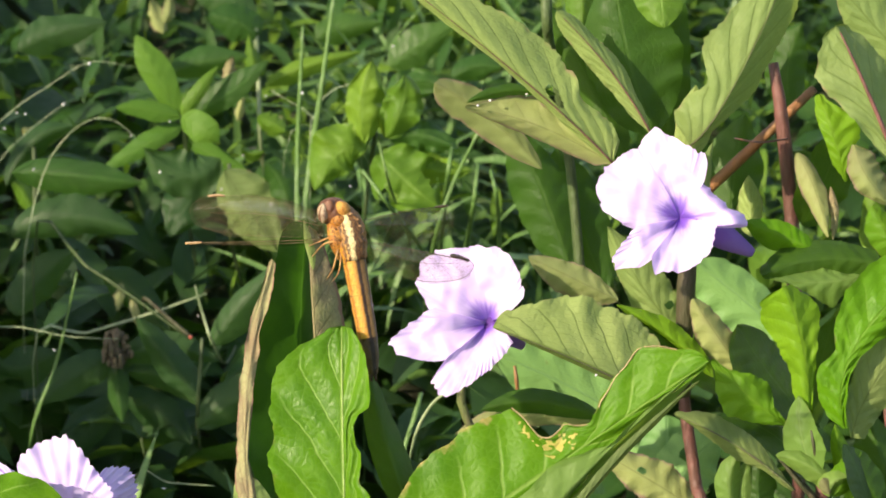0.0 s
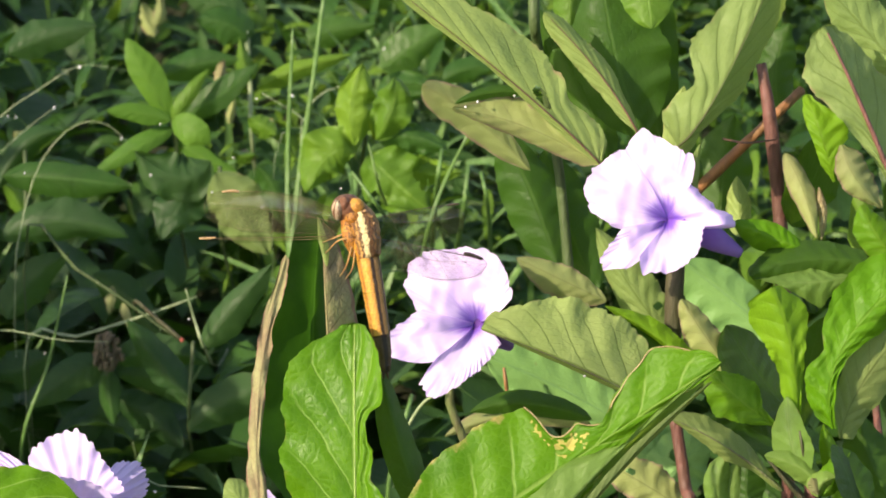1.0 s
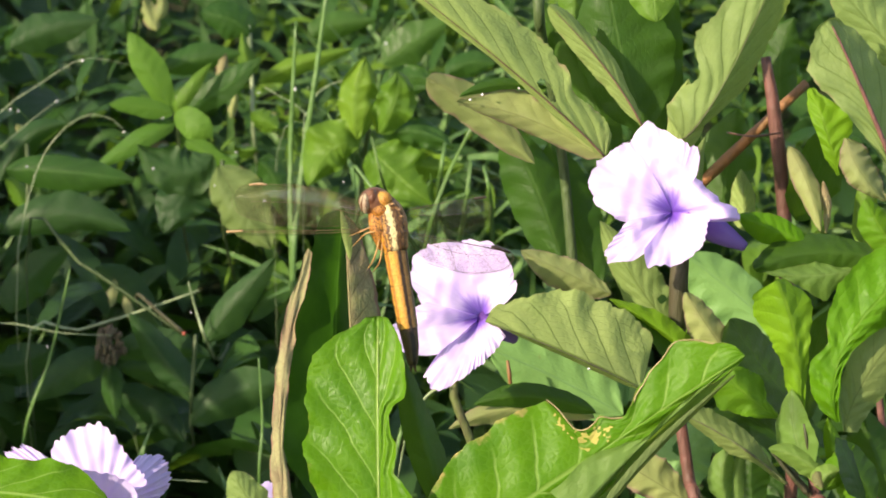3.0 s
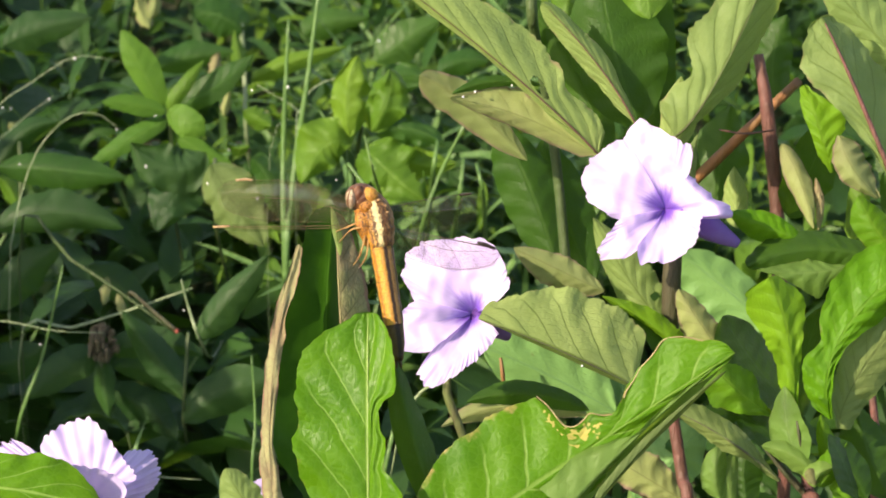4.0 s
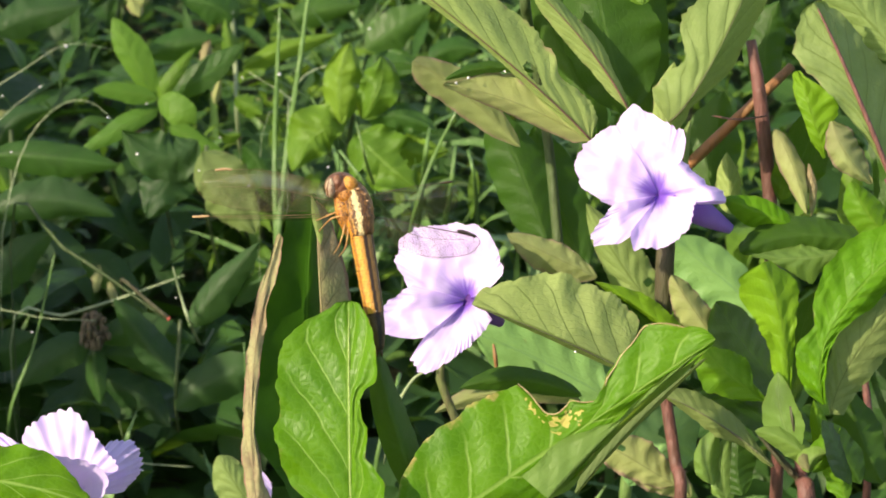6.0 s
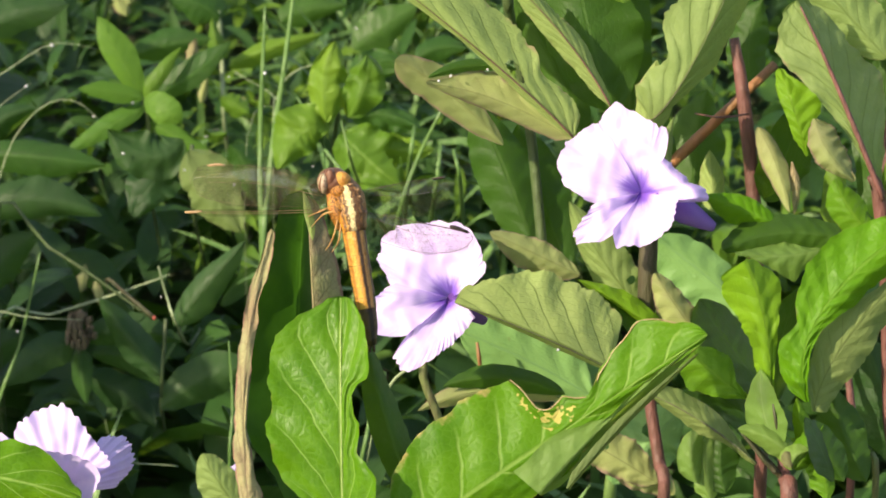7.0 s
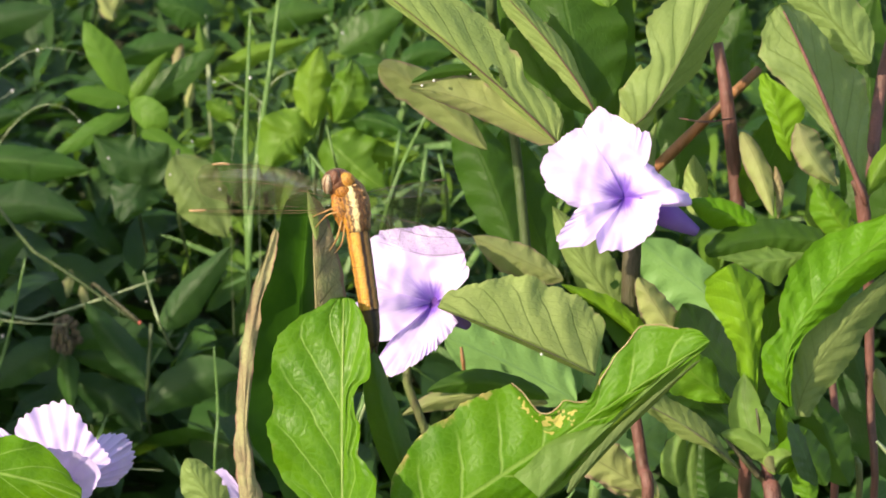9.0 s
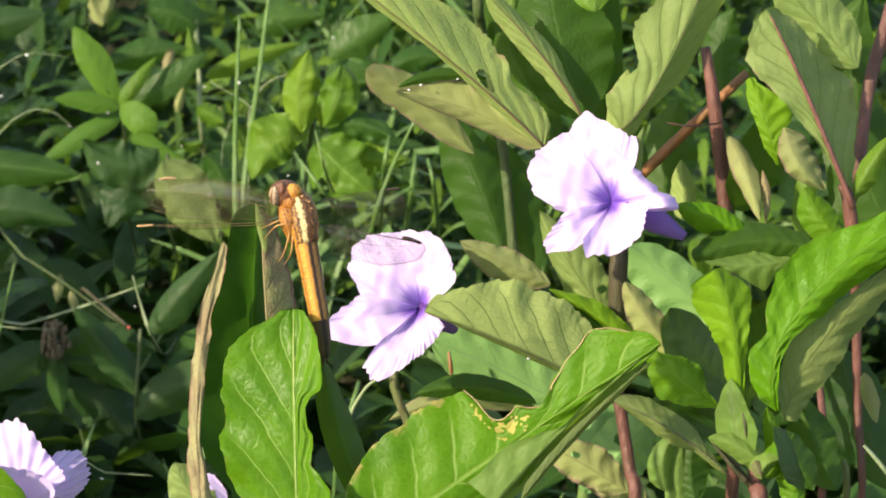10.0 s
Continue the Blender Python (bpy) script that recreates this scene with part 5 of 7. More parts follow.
bloom = corolla(front, (-10.70, -7.78, -9.40), [
    (29, 137, (1.5, 1.51, 1.51, 1.53, 1.68, 1.85, 2.11, 2.34, 2.37, 2.33, 2.28, 2.23, 1.97), 0.0, 0.0, 0.1),
    (138, 157, (1.81, 2.7, 2.85, 2.97, 3.09, 3.11, 3.13), 0.25, 0.1, 0.25),
    (0, 58, (1.32, 1.5, 1.85, 2.03, 2.12, 2.09, 1.91, 1.65), 1.1, 0.5, 0.0),
    (144, -86, (1.78, 1.25, 1.07, 1.15, 1.29, 0.93, 0.73, 0.61, 0.48), -0.5, -0.35, -0.55),
], "lavender flower with a crimped rim", tilt=(-0.1, 0.25), deep=0.5, pleat=0.06, frill=0.035, bore=0.2, crimps=8.0)
stem(front, [at(-10.26, -8.08, -8.60), at(-8.61, -9.99, -9.00), at(-2.48, -13.53, -9.00)], [0.13, 0.162, 0.194], M["green_stem"], name='stem')


# ---- weeds and grass behind ----
sprout = thing("weed_sprout", ground_under(-10.16, 34.00), "upright weed sprout with light green pointed leaves", "weed")
stem(sprout, [at(-10.27, 5.25, 33.00), at(-10.17, 4.04, 33.50), at(-10.18, 0.93, 36.00), at(-10.19, -2.73, 50.00), ground_under(-10.19, 60.00)], [0.0889, 0.0889, 0.0556, 0.0445], M["shade_stem"])
blade(sprout, (-10.36, 5.27, 33.00), (-11.39, 7.07, 32.50), (-12.06, 8.40, 32.50), 0.54, 0.68, 0.12, 0.2, M["sprout"], n=22, m=6, peak=0.42, a=0.65, rag=0.03, wave=0.02, lump=0.05, seed=1)
blade(sprout, (-10.29, 5.17, 32.60), (-11.63, 5.46, 32.20), (-12.83, 5.54, 32.00), 0.41, 0.39, 0.12, 0.2, M["sprout"], n=22, m=6, peak=0.42, a=0.65, rag=0.03, wave=0.02, lump=0.05, seed=2)
blade(sprout, (-10.26, 5.20, 33.50), (-8.43, 6.14, 33.00), (-6.85, 7.45, 33.00), 0.64, 0.49, 0.12, 0.2, M["weed"], n=22, m=6, peak=0.42, a=0.65, rag=0.03, wave=0.02, lump=0.05, seed=3)
blade(sprout, (-10.24, 5.16, 32.50), (-9.64, 6.10, 32.20), (-8.78, 7.20, 32.50), 0.32, 0.29, 0.12, 0.2, M["lime"], n=22, m=6, peak=0.42, a=0.65, rag=0.03, wave=0.02, lump=0.05, seed=4)
blade(sprout, (-10.28, 5.12, 32.40), (-9.40, 4.74, 31.80), (-8.75, 4.17, 32.00), 0.58, 0.63, 0.12, 0.2, M["sprout"], n=22, m=6, peak=0.42, a=0.65, rag=0.03, wave=0.02, lump=0.05, seed=5)
blade(sprout, (-10.25, 4.87, 33.00), (-11.73, 4.06, 32.60), (-13.66, 2.86, 32.60), 0.39, 0.44, 0.12, 0.2, M["sprout"], n=22, m=6, peak=0.42, a=0.65, rag=0.03, wave=0.02, lump=0.05, seed=6)
blade(sprout, (-10.18, 4.35, 33.60), (-8.89, 3.59, 33.40), (-7.67, 3.03, 33.40), 0.39, 0.39, 0.12, 0.2, M["sprout"], n=22, m=6, peak=0.42, a=0.65, rag=0.03, wave=0.02, lump=0.05, seed=7)
blade(sprout, (-10.55, 5.21, 33.80), (-11.04, 5.61, 33.80), (-11.76, 6.01, 33.80), 0.32, 0.32, 0.12, 0.2, M["weed"], n=22, m=6, peak=0.42, a=0.65, rag=0.03, wave=0.02, lump=0.05, seed=8)
lobed = thing("lobed_weed", ground_under(-2.44, 27.00), "low weed with lime-green lobed leaves catching the sun", "weed")
stem(lobed, [at(-2.53, 4.38, 26.40), at(-2.77, 3.03, 27.80), at(-3.14, 0.46, 30.00), at(-4.04, -2.61, 43.00), ground_under(-4.04, 54.00)], [0.0851, 0.0851, 0.0532, 0.0426], M["shade_stem"])
blade(lobed, (-2.95, 3.95, 26.00), (-3.00, 5.62, 25.50), (-2.62, 7.04, 25.50), 0.63, 0.85, 0.4, 0.5, M["lime"], n=30, m=10, wave=0.2, waves=3.0, rag=0.13, lump=0.6, quilt=0.03, seed=9)
blade(lobed, (-2.21, 4.16, 26.00), (-1.52, 5.40, 25.20), (-1.44, 6.53, 25.40), 0.76, 0.76, 0.4, 0.5, M["lime"], n=30, m=10, wave=0.2, waves=3.0, rag=0.13, lump=0.6, quilt=0.03, seed=10)
blade(lobed, (-2.89, 3.68, 26.20), (-3.89, 3.62, 25.60), (-4.82, 2.18, 25.60), 0.85, 1.10, 0.4, 0.5, M["lime"], n=30, m=10, wave=0.2, waves=3.0, rag=0.13, lump=0.6, quilt=0.03, seed=11)
blade(lobed, (-2.46, 3.63, 26.20), (-1.46, 2.60, 25.20), (-0.08, 1.46, 25.40), 1.31, 1.18, 0.4, 0.5, M["lime"], n=30, m=10, wave=0.2, waves=3.0, rag=0.13, lump=0.6, quilt=0.03, holes=((0.8, 0.5, 0.2, 0.08), (-0.8, 0.7, 0.2, 0.1)), seed=12)
blade(lobed, (-2.00, 4.06, 26.20), (-0.62, 4.26, 26.00), (0.66, 3.59, 26.00), 0.51, 0.64, 0.4, 0.5, M["weed"], n=30, m=10, wave=0.2, waves=3.0, rag=0.13, lump=0.6, quilt=0.03, seed=13)
blade(lobed, (-1.79, 3.82, 26.80), (-0.51, 3.00, 26.40), (1.09, 3.00, 26.40), 0.68, 0.51, 0.4, 0.5, M["lime"], n=30, m=10, wave=0.2, waves=3.0, rag=0.13, lump=0.6, quilt=0.03, seed=14)
blade(lobed, (-2.04, 5.65, 29.00), (-1.17, 6.30, 29.00), (0.13, 6.08, 29.00), 0.65, 0.65, 0.4, 0.5, M["weed"], n=30, m=10, wave=0.2, waves=3.0, rag=0.13, lump=0.6, quilt=0.03, seed=15)
broad_weed = thing("broadleaf_weed", ground_under(-7.50, 30.00), "broad pale green weed leaves with shaded hollows", "weed")
stem(broad_weed, [at(-8.26, 3.29, 30.00), at(-8.23, 0.24, 31.50), at(-8.09, -2.65, 45.00), ground_under(-8.09, 55.00)], [0.0872, 0.0545, 0.0436], M["shade_stem"])
blade(broad_weed, (-8.33, 3.04, 28.50), (-7.40, 1.53, 28.00), (-6.28, -0.15, 28.00), 1.08, 0.99, 0.4, 0.5, M["dull"], n=26, m=9, wave=0.08, rag=0.2, lump=0.3, seed=16)
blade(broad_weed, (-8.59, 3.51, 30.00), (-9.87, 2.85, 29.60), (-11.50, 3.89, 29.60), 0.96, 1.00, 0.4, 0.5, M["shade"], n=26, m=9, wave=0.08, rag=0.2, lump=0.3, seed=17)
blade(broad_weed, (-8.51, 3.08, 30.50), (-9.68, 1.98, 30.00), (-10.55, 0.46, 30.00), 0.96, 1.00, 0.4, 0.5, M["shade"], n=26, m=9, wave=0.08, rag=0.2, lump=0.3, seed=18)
blade(broad_weed, (-6.89, 3.31, 31.00), (-6.23, 2.44, 31.00), (-5.79, 0.90, 31.00), 0.53, 0.61, 0.4, 0.5, M["weed"], n=26, m=9, wave=0.08, rag=0.2, lump=0.3, seed=19)
blade(broad_weed, (-7.32, 5.25, 33.00), (-6.65, 4.91, 33.00), (-6.20, 4.58, 33.00), 0.40, 0.49, 0.4, 0.5, M["lime"], n=26, m=9, wave=0.08, rag=0.2, lump=0.3, seed=20)
blade(broad_weed, (-7.92, 3.98, 33.00), (-7.54, 3.76, 33.00), (-7.03, 3.85, 33.00), 0.18, 0.31, 0.4, 0.5, M["lime"], n=26, m=9, wave=0.08, rag=0.2, lump=0.3, seed=21)
left_weed = thing("leafy_weed", ground_under(-14.76, 33.00), "dark green weed with broad shaded leaves", "weed")
stem(left_weed, [at(-16.10, 4.02, 33.00), at(-16.03, -0.88, 34.50), at(-15.96, -4.51, 48.00), ground_under(-15.96, 58.00)], [0.0889, 0.0556, 0.0445], M["shade_stem"])
blade(left_weed, (-16.88, 3.00, 32.00), (-14.40, 2.88, 31.50), (-11.71, 2.55, 31.50), 0.66, 0.75, 0.4, 0.5, M["weed"], n=20, m=7, wave=0.05, seed=22)
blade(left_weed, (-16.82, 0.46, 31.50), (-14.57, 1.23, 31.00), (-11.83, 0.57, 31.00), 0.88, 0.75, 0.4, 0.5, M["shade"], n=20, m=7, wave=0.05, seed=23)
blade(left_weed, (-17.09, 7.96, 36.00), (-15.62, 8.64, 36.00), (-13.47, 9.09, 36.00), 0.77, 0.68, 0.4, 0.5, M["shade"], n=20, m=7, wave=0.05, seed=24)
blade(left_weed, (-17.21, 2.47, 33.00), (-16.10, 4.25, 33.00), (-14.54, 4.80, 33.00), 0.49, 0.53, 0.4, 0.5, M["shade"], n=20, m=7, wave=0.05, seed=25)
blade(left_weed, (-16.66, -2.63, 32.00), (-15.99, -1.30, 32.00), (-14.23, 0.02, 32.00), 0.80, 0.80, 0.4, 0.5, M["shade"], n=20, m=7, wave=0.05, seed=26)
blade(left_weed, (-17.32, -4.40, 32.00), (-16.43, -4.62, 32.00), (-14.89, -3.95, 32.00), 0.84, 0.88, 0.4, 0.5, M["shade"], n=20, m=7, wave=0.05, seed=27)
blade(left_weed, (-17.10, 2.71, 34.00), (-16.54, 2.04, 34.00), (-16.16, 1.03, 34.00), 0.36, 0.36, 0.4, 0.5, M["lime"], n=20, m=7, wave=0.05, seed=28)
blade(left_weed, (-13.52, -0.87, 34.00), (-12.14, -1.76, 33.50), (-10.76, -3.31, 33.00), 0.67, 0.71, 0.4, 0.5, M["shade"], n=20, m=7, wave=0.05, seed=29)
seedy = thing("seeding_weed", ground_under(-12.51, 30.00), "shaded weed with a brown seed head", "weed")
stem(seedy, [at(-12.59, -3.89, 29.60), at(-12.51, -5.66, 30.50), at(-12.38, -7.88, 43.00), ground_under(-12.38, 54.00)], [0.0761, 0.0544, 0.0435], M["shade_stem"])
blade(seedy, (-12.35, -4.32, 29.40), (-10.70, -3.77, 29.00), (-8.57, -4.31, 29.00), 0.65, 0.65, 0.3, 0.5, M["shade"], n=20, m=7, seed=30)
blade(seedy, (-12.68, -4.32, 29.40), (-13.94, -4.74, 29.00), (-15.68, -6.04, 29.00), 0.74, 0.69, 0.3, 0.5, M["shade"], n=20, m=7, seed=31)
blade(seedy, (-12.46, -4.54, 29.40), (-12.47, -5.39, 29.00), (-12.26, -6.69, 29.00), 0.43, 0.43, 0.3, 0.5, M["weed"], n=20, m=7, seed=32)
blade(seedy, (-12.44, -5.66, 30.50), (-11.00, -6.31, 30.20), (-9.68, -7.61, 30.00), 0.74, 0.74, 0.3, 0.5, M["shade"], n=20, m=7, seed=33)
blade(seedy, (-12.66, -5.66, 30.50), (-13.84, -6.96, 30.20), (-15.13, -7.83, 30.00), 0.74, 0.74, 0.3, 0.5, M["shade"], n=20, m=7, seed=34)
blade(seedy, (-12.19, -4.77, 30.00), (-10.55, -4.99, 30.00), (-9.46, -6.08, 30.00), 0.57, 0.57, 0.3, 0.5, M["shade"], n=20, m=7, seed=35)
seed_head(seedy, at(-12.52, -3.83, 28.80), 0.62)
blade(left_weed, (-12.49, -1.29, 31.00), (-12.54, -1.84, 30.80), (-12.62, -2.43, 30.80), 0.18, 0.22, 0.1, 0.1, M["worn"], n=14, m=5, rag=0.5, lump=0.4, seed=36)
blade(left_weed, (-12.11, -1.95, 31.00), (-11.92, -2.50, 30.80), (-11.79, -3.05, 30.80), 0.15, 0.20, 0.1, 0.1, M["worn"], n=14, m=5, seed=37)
shade_weed = thing("leafy_weed", ground_under(-7.72, 26.00), "dark green weed leaf beside the rolled leaf, coloured for shade", "weed")
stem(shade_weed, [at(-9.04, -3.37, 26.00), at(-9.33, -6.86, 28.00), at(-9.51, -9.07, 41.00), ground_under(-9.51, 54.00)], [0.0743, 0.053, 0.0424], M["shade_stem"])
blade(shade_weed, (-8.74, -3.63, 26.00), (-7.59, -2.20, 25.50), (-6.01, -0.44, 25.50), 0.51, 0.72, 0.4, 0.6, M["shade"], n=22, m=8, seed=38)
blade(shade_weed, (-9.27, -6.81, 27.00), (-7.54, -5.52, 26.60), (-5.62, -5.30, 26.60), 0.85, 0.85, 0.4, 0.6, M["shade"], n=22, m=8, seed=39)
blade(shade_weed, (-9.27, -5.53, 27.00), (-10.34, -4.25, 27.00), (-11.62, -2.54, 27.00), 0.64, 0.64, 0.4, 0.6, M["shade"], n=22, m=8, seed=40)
top_weed = thing("leafy_weed", ground_under(-8.44, 44.00), "weed with light green leaves on a pale stalk", "weed")
stem(top_weed, [at(-7.86, 9.26, 43.00), at(-7.75, 6.91, 43.50), at(-7.67, 4.31, 44.00), at(-7.60, 0.50, 56.00), ground_under(-7.60, 66.00)], [0.0948, 0.0948, 0.0592, 0.0474], M["pale_grass"])
blade(top_weed, (-7.86, 8.79, 43.00), (-8.60, 9.48, 42.60), (-10.02, 9.71, 42.60), 0.80, 0.80, 0.3, 0.5, M["weed"], n=18, m=7, seed=41)
blade(top_weed, (-7.77, 8.29, 42.60), (-7.86, 7.56, 42.00), (-8.10, 8.97, 42.00), 0.42, 0.42, 0.3, 0.5, M["lime"], n=18, m=7, seed=42)
blade(top_weed, (-7.44, 6.80, 42.00), (-5.73, 7.59, 41.60), (-3.38, 8.20, 41.60), 0.35, 0.47, 0.3, 0.5, M["lime"], n=18, m=7, seed=43)
blade(top_weed, (-2.24, 7.65, 44.00), (-1.05, 8.58, 43.60), (0.50, 9.49, 43.60), 0.81, 0.81, 0.3, 0.5, M["weed"], n=18, m=7, seed=44)
blade(top_weed, (0.37, 7.00, 40.00), (1.30, 7.51, 40.00), (2.46, 7.46, 40.00), 0.51, 0.56, 0.3, 0.5, M["weed"], n=18, m=7, seed=45)
blade(top_weed, (-5.40, 8.95, 46.00), (-4.44, 9.43, 46.00), (-2.51, 9.67, 46.00), 0.63, 0.63, 0.3, 0.5, M["weed"], n=18, m=7, seed=46)
blade(top_weed, (-7.96, 9.56, 44.00), (-9.15, 10.51, 44.00), (-10.82, 10.99, 44.00), 0.81, 0.81, 0.3, 0.5, M["shade"], n=18, m=7, seed=47)
blade(top_weed, (-11.25, 7.23, 40.00), (-9.86, 7.70, 40.00), (-8.00, 7.93, 40.00), 0.65, 0.56, 0.3, 0.5, M["weed"], n=18, m=7, seed=48)
blade(top_weed, (-11.61, 8.91, 41.00), (-11.89, 9.62, 41.00), (-12.07, 10.37, 41.00), 0.28, 0.42, 0.2, 0.3, M["worn"], n=12, m=5, rag=0.5, lump=0.5, name='withered_leaf', seed=49)
blade(top_weed, (-11.56, 9.38, 41.00), (-11.32, 9.97, 41.00), (-11.42, 10.67, 41.00), 0.28, 0.23, 0.2, 0.3, M["worn"], n=12, m=5, rag=0.5, lump=0.5, name='withered_leaf', seed=50)
blade(top_weed, (-8.82, 6.68, 38.00), (-8.70, 7.26, 38.00), (-8.54, 7.83, 38.00), 0.23, 0.25, 0.2, 0.3, M["dry"], n=12, m=5, rag=0.5, lump=0.5, name='withered_leaf', seed=51)
blade(top_weed, (-7.16, 4.63, 37.00), (-6.87, 4.98, 36.60), (-6.46, 5.37, 36.60), 0.32, 0.36, 0.2, 0.3, M["worn"], n=12, m=5, rag=0.5, lump=0.5, name='withered_leaf', seed=52)
blade(top_weed, (-7.80, 4.06, 36.00), (-7.53, 3.88, 36.00), (-7.12, 3.74, 36.00), 0.18, 0.20, 0.2, 0.3, M["dry"], n=12, m=5, rag=0.5, lump=0.5, name='withered_leaf', seed=53)
blade(top_weed, (-8.36, 5.19, 38.00), (-8.27, 5.65, 38.00), (-8.08, 6.27, 38.00), 0.16, 0.18, 0.2, 0.3, M["worn"], n=12, m=5, rag=0.5, lump=0.5, name='withered_leaf', seed=54)
blade(top_weed, (-16.65, 4.83, 34.00), (-16.32, 4.61, 34.00), (-15.98, 4.83, 34.00), 0.22, 0.27, 0.2, 0.3, M["worn"], n=12, m=5, rag=0.5, lump=0.5, name='withered_leaf', seed=55)
blade(top_weed, (-16.47, 3.38, 34.00), (-16.29, 3.72, 34.00), (-16.16, 4.16, 34.00), 0.16, 0.16, 0.2, 0.3, M["worn"], n=12, m=5, rag=0.5, lump=0.5, name='withered_leaf', seed=56)
twig_litter = thing("dry_twig", ground_under(-10.34, 27.00), "short dry twig with a reddish broken tip", "twig")
stem(twig_litter, [at(-9.46, -3.31, 26.00), at(-10.40, -2.55, 26.40), at(-11.30, -1.85, 27.20), at(-11.80, -2.60, 36.00), ground_under(-12.00, 52.00)], [0.075, 0.075, 0.06, 0.04], M["dark_stem"], name='twig')
ball("tip", at(-9.46, -3.31, 25.90), 0.0008, M["tip_red"], twig_litter, "reddish twig tip")
tuft = thing("grass_blade", ground_under(-5.47, 27.00), "upright green grass blade", "grass", "grass blades behind")
stem(tuft, [at(-5.26, 8.40, 26.00), at(-5.41, 5.56, 26.50), at(-5.51, 3.01, 27.00), at(-5.47, -0.83, 27.00), ground_under(-5.47, 27.00)], [0.0424, 0.0955, 0.106, 0.0297], M["grass"], name='blade', flat=0.35, sides=6, steps=14)
tuft = thing("grass_blade", ground_under(-5.43, 27.00), "upright green grass blade", "grass", "grass blades behind")
stem(tuft, [at(-4.07, 9.78, 26.00), at(-4.56, 6.20, 26.50), at(-5.11, 2.58, 27.00), at(-5.43, -1.69, 27.00), ground_under(-5.43, 27.00)], [0.0637, 0.106, 0.127, 0.0297], M["grass"], name='blade', flat=0.35, sides=6, steps=14)
tuft = thing("grass_blade", ground_under(-15.64, 27.00), "upright green grass blade", "grass", "grass blades behind")
stem(tuft, [at(-13.65, -0.86, 25.00), at(-14.51, -4.22, 26.00), at(-15.64, -7.67, 27.00), ground_under(-15.64, 27.00)], [0.0379, 0.0716, 0.0295], M["grass"], name='blade', flat=0.35, sides=6, steps=14)
tuft = thing("grass_blade", ground_under(-0.72, 25.00), "thin green grass blade", "grass", "grass blades behind")
stem(tuft, [at(1.40, 4.48, 22.00), at(0.33, 2.31, 23.00), at(-0.33, 0.23, 24.00), at(-0.72, -2.51, 36.00), ground_under(-0.72, 56.00)], [0.0516, 0.0825, 0.103, 0.0289], M["grass"], name='blade', flat=0.35, sides=6, steps=14)
tuft = thing("grass_blade", ground_under(-0.13, 25.00), "thin green grass blade", "grass", "grass blades behind")
stem(tuft, [at(0.33, 3.79, 24.00), at(0.13, 2.33, 24.50), at(-0.13, -0.40, 36.00), ground_under(-0.13, 56.00)], [0.0628, 0.105, 0.0293], M["grass"], name='blade', flat=0.35, sides=6, steps=14)
tuft = thing("grass_blade", ground_under(2.23, 25.00), "thin green grass blade", "grass", "grass blades behind")
stem(tuft, [at(1.76, 2.95, 24.00), at(2.02, 1.70, 24.50), at(2.23, -0.40, 36.00), ground_under(2.23, 56.00)], [0.0628, 0.0837, 0.0293], M["grass"], name='blade', flat=0.35, sides=6, steps=14)
tuft = thing("grass_blade", ground_under(0.77, 27.00), "thin green grass blade", "grass", "grass blades behind")
stem(tuft, [at(1.32, 3.20, 26.00), at(1.09, 1.30, 26.50), at(0.77, -0.83, 36.00), ground_under(0.77, 56.00)], [0.0637, 0.106, 0.0297], M["grass"], name='blade', flat=0.35, sides=6, steps=14)
tuft = thing("grass_blade", ground_under(-0.50, 24.00), "thin leaning grass blade", "grass", "grass blades behind")
stem(tuft, [at(-2.97, 2.91, 22.00), at(-1.75, 1.27, 23.00), at(-0.50, -0.61, 36.00), ground_under(-0.50, 56.00)], [0.0619, 0.0825, 0.0289], M["grass"], name='blade', flat=0.35, sides=6, steps=14)
tuft = thing("grass_blade", ground_under(-1.33, 23.00), "thin dark leaning grass stalk", "grass", "grass blades behind")
stem(tuft, [at(-2.35, 3.94, 22.00), at(-1.95, 2.30, 22.50), at(-1.33, 0.23, 36.00), ground_under(-1.33, 56.00)], [0.0413, 0.0619, 0.0289], M["weed_stem"], name='blade', flat=0.35, sides=6, steps=14)
tuft = thing("grass_blade", ground_under(-21.59, 31.00), "arching pale grass blade beaded with dew", "grass", "grass blades behind")
stem(tuft, [at(-11.86, 7.00, 30.00), at(-13.60, 7.22, 30.00), at(-15.13, 6.34, 30.00), at(-17.09, 4.93, 30.00), at(-19.77, 1.77, 30.50), at(-21.59, -2.61, 31.00), ground_under(-21.59, 31.00)], [0.0085, 0.0153, 0.0187, 0.0221, 0.0255, 0.0119], M["pale_grass"], name='blade', flat=0.35, sides=6, steps=14)
tuft = thing("grass_blade", ground_under(-19.15, 32.50), "arching pale grass blade beaded with dew", "grass", "grass blades behind")
stem(tuft, [at(-14.67, 5.77, 32.00), at(-15.99, 4.77, 32.00), at(-17.54, 3.11, 32.00), at(-19.15, -0.86, 32.50), ground_under(-19.15, 32.50)], [0.0086, 0.0155, 0.0207, 0.0121], M["pale_grass"], name='blade', flat=0.35, sides=6, steps=14)
tuft = thing("grass_blade", ground_under(-16.33, 31.00), "arching pale grass blade beaded with dew", "grass", "grass blades behind")
stem(tuft, [at(-11.82, 4.25, 30.00), at(-12.62, 4.93, 30.00), at(-13.60, 4.99, 30.00), at(-14.69, 4.16, 30.00), at(-15.62, 2.43, 30.50), at(-16.33, -1.73, 31.00), ground_under(-16.33, 31.00)], [0.0085, 0.0153, 0.0187, 0.0221, 0.0255, 0.0119], M["pale_grass"], name='blade', flat=0.35, sides=6, steps=14)
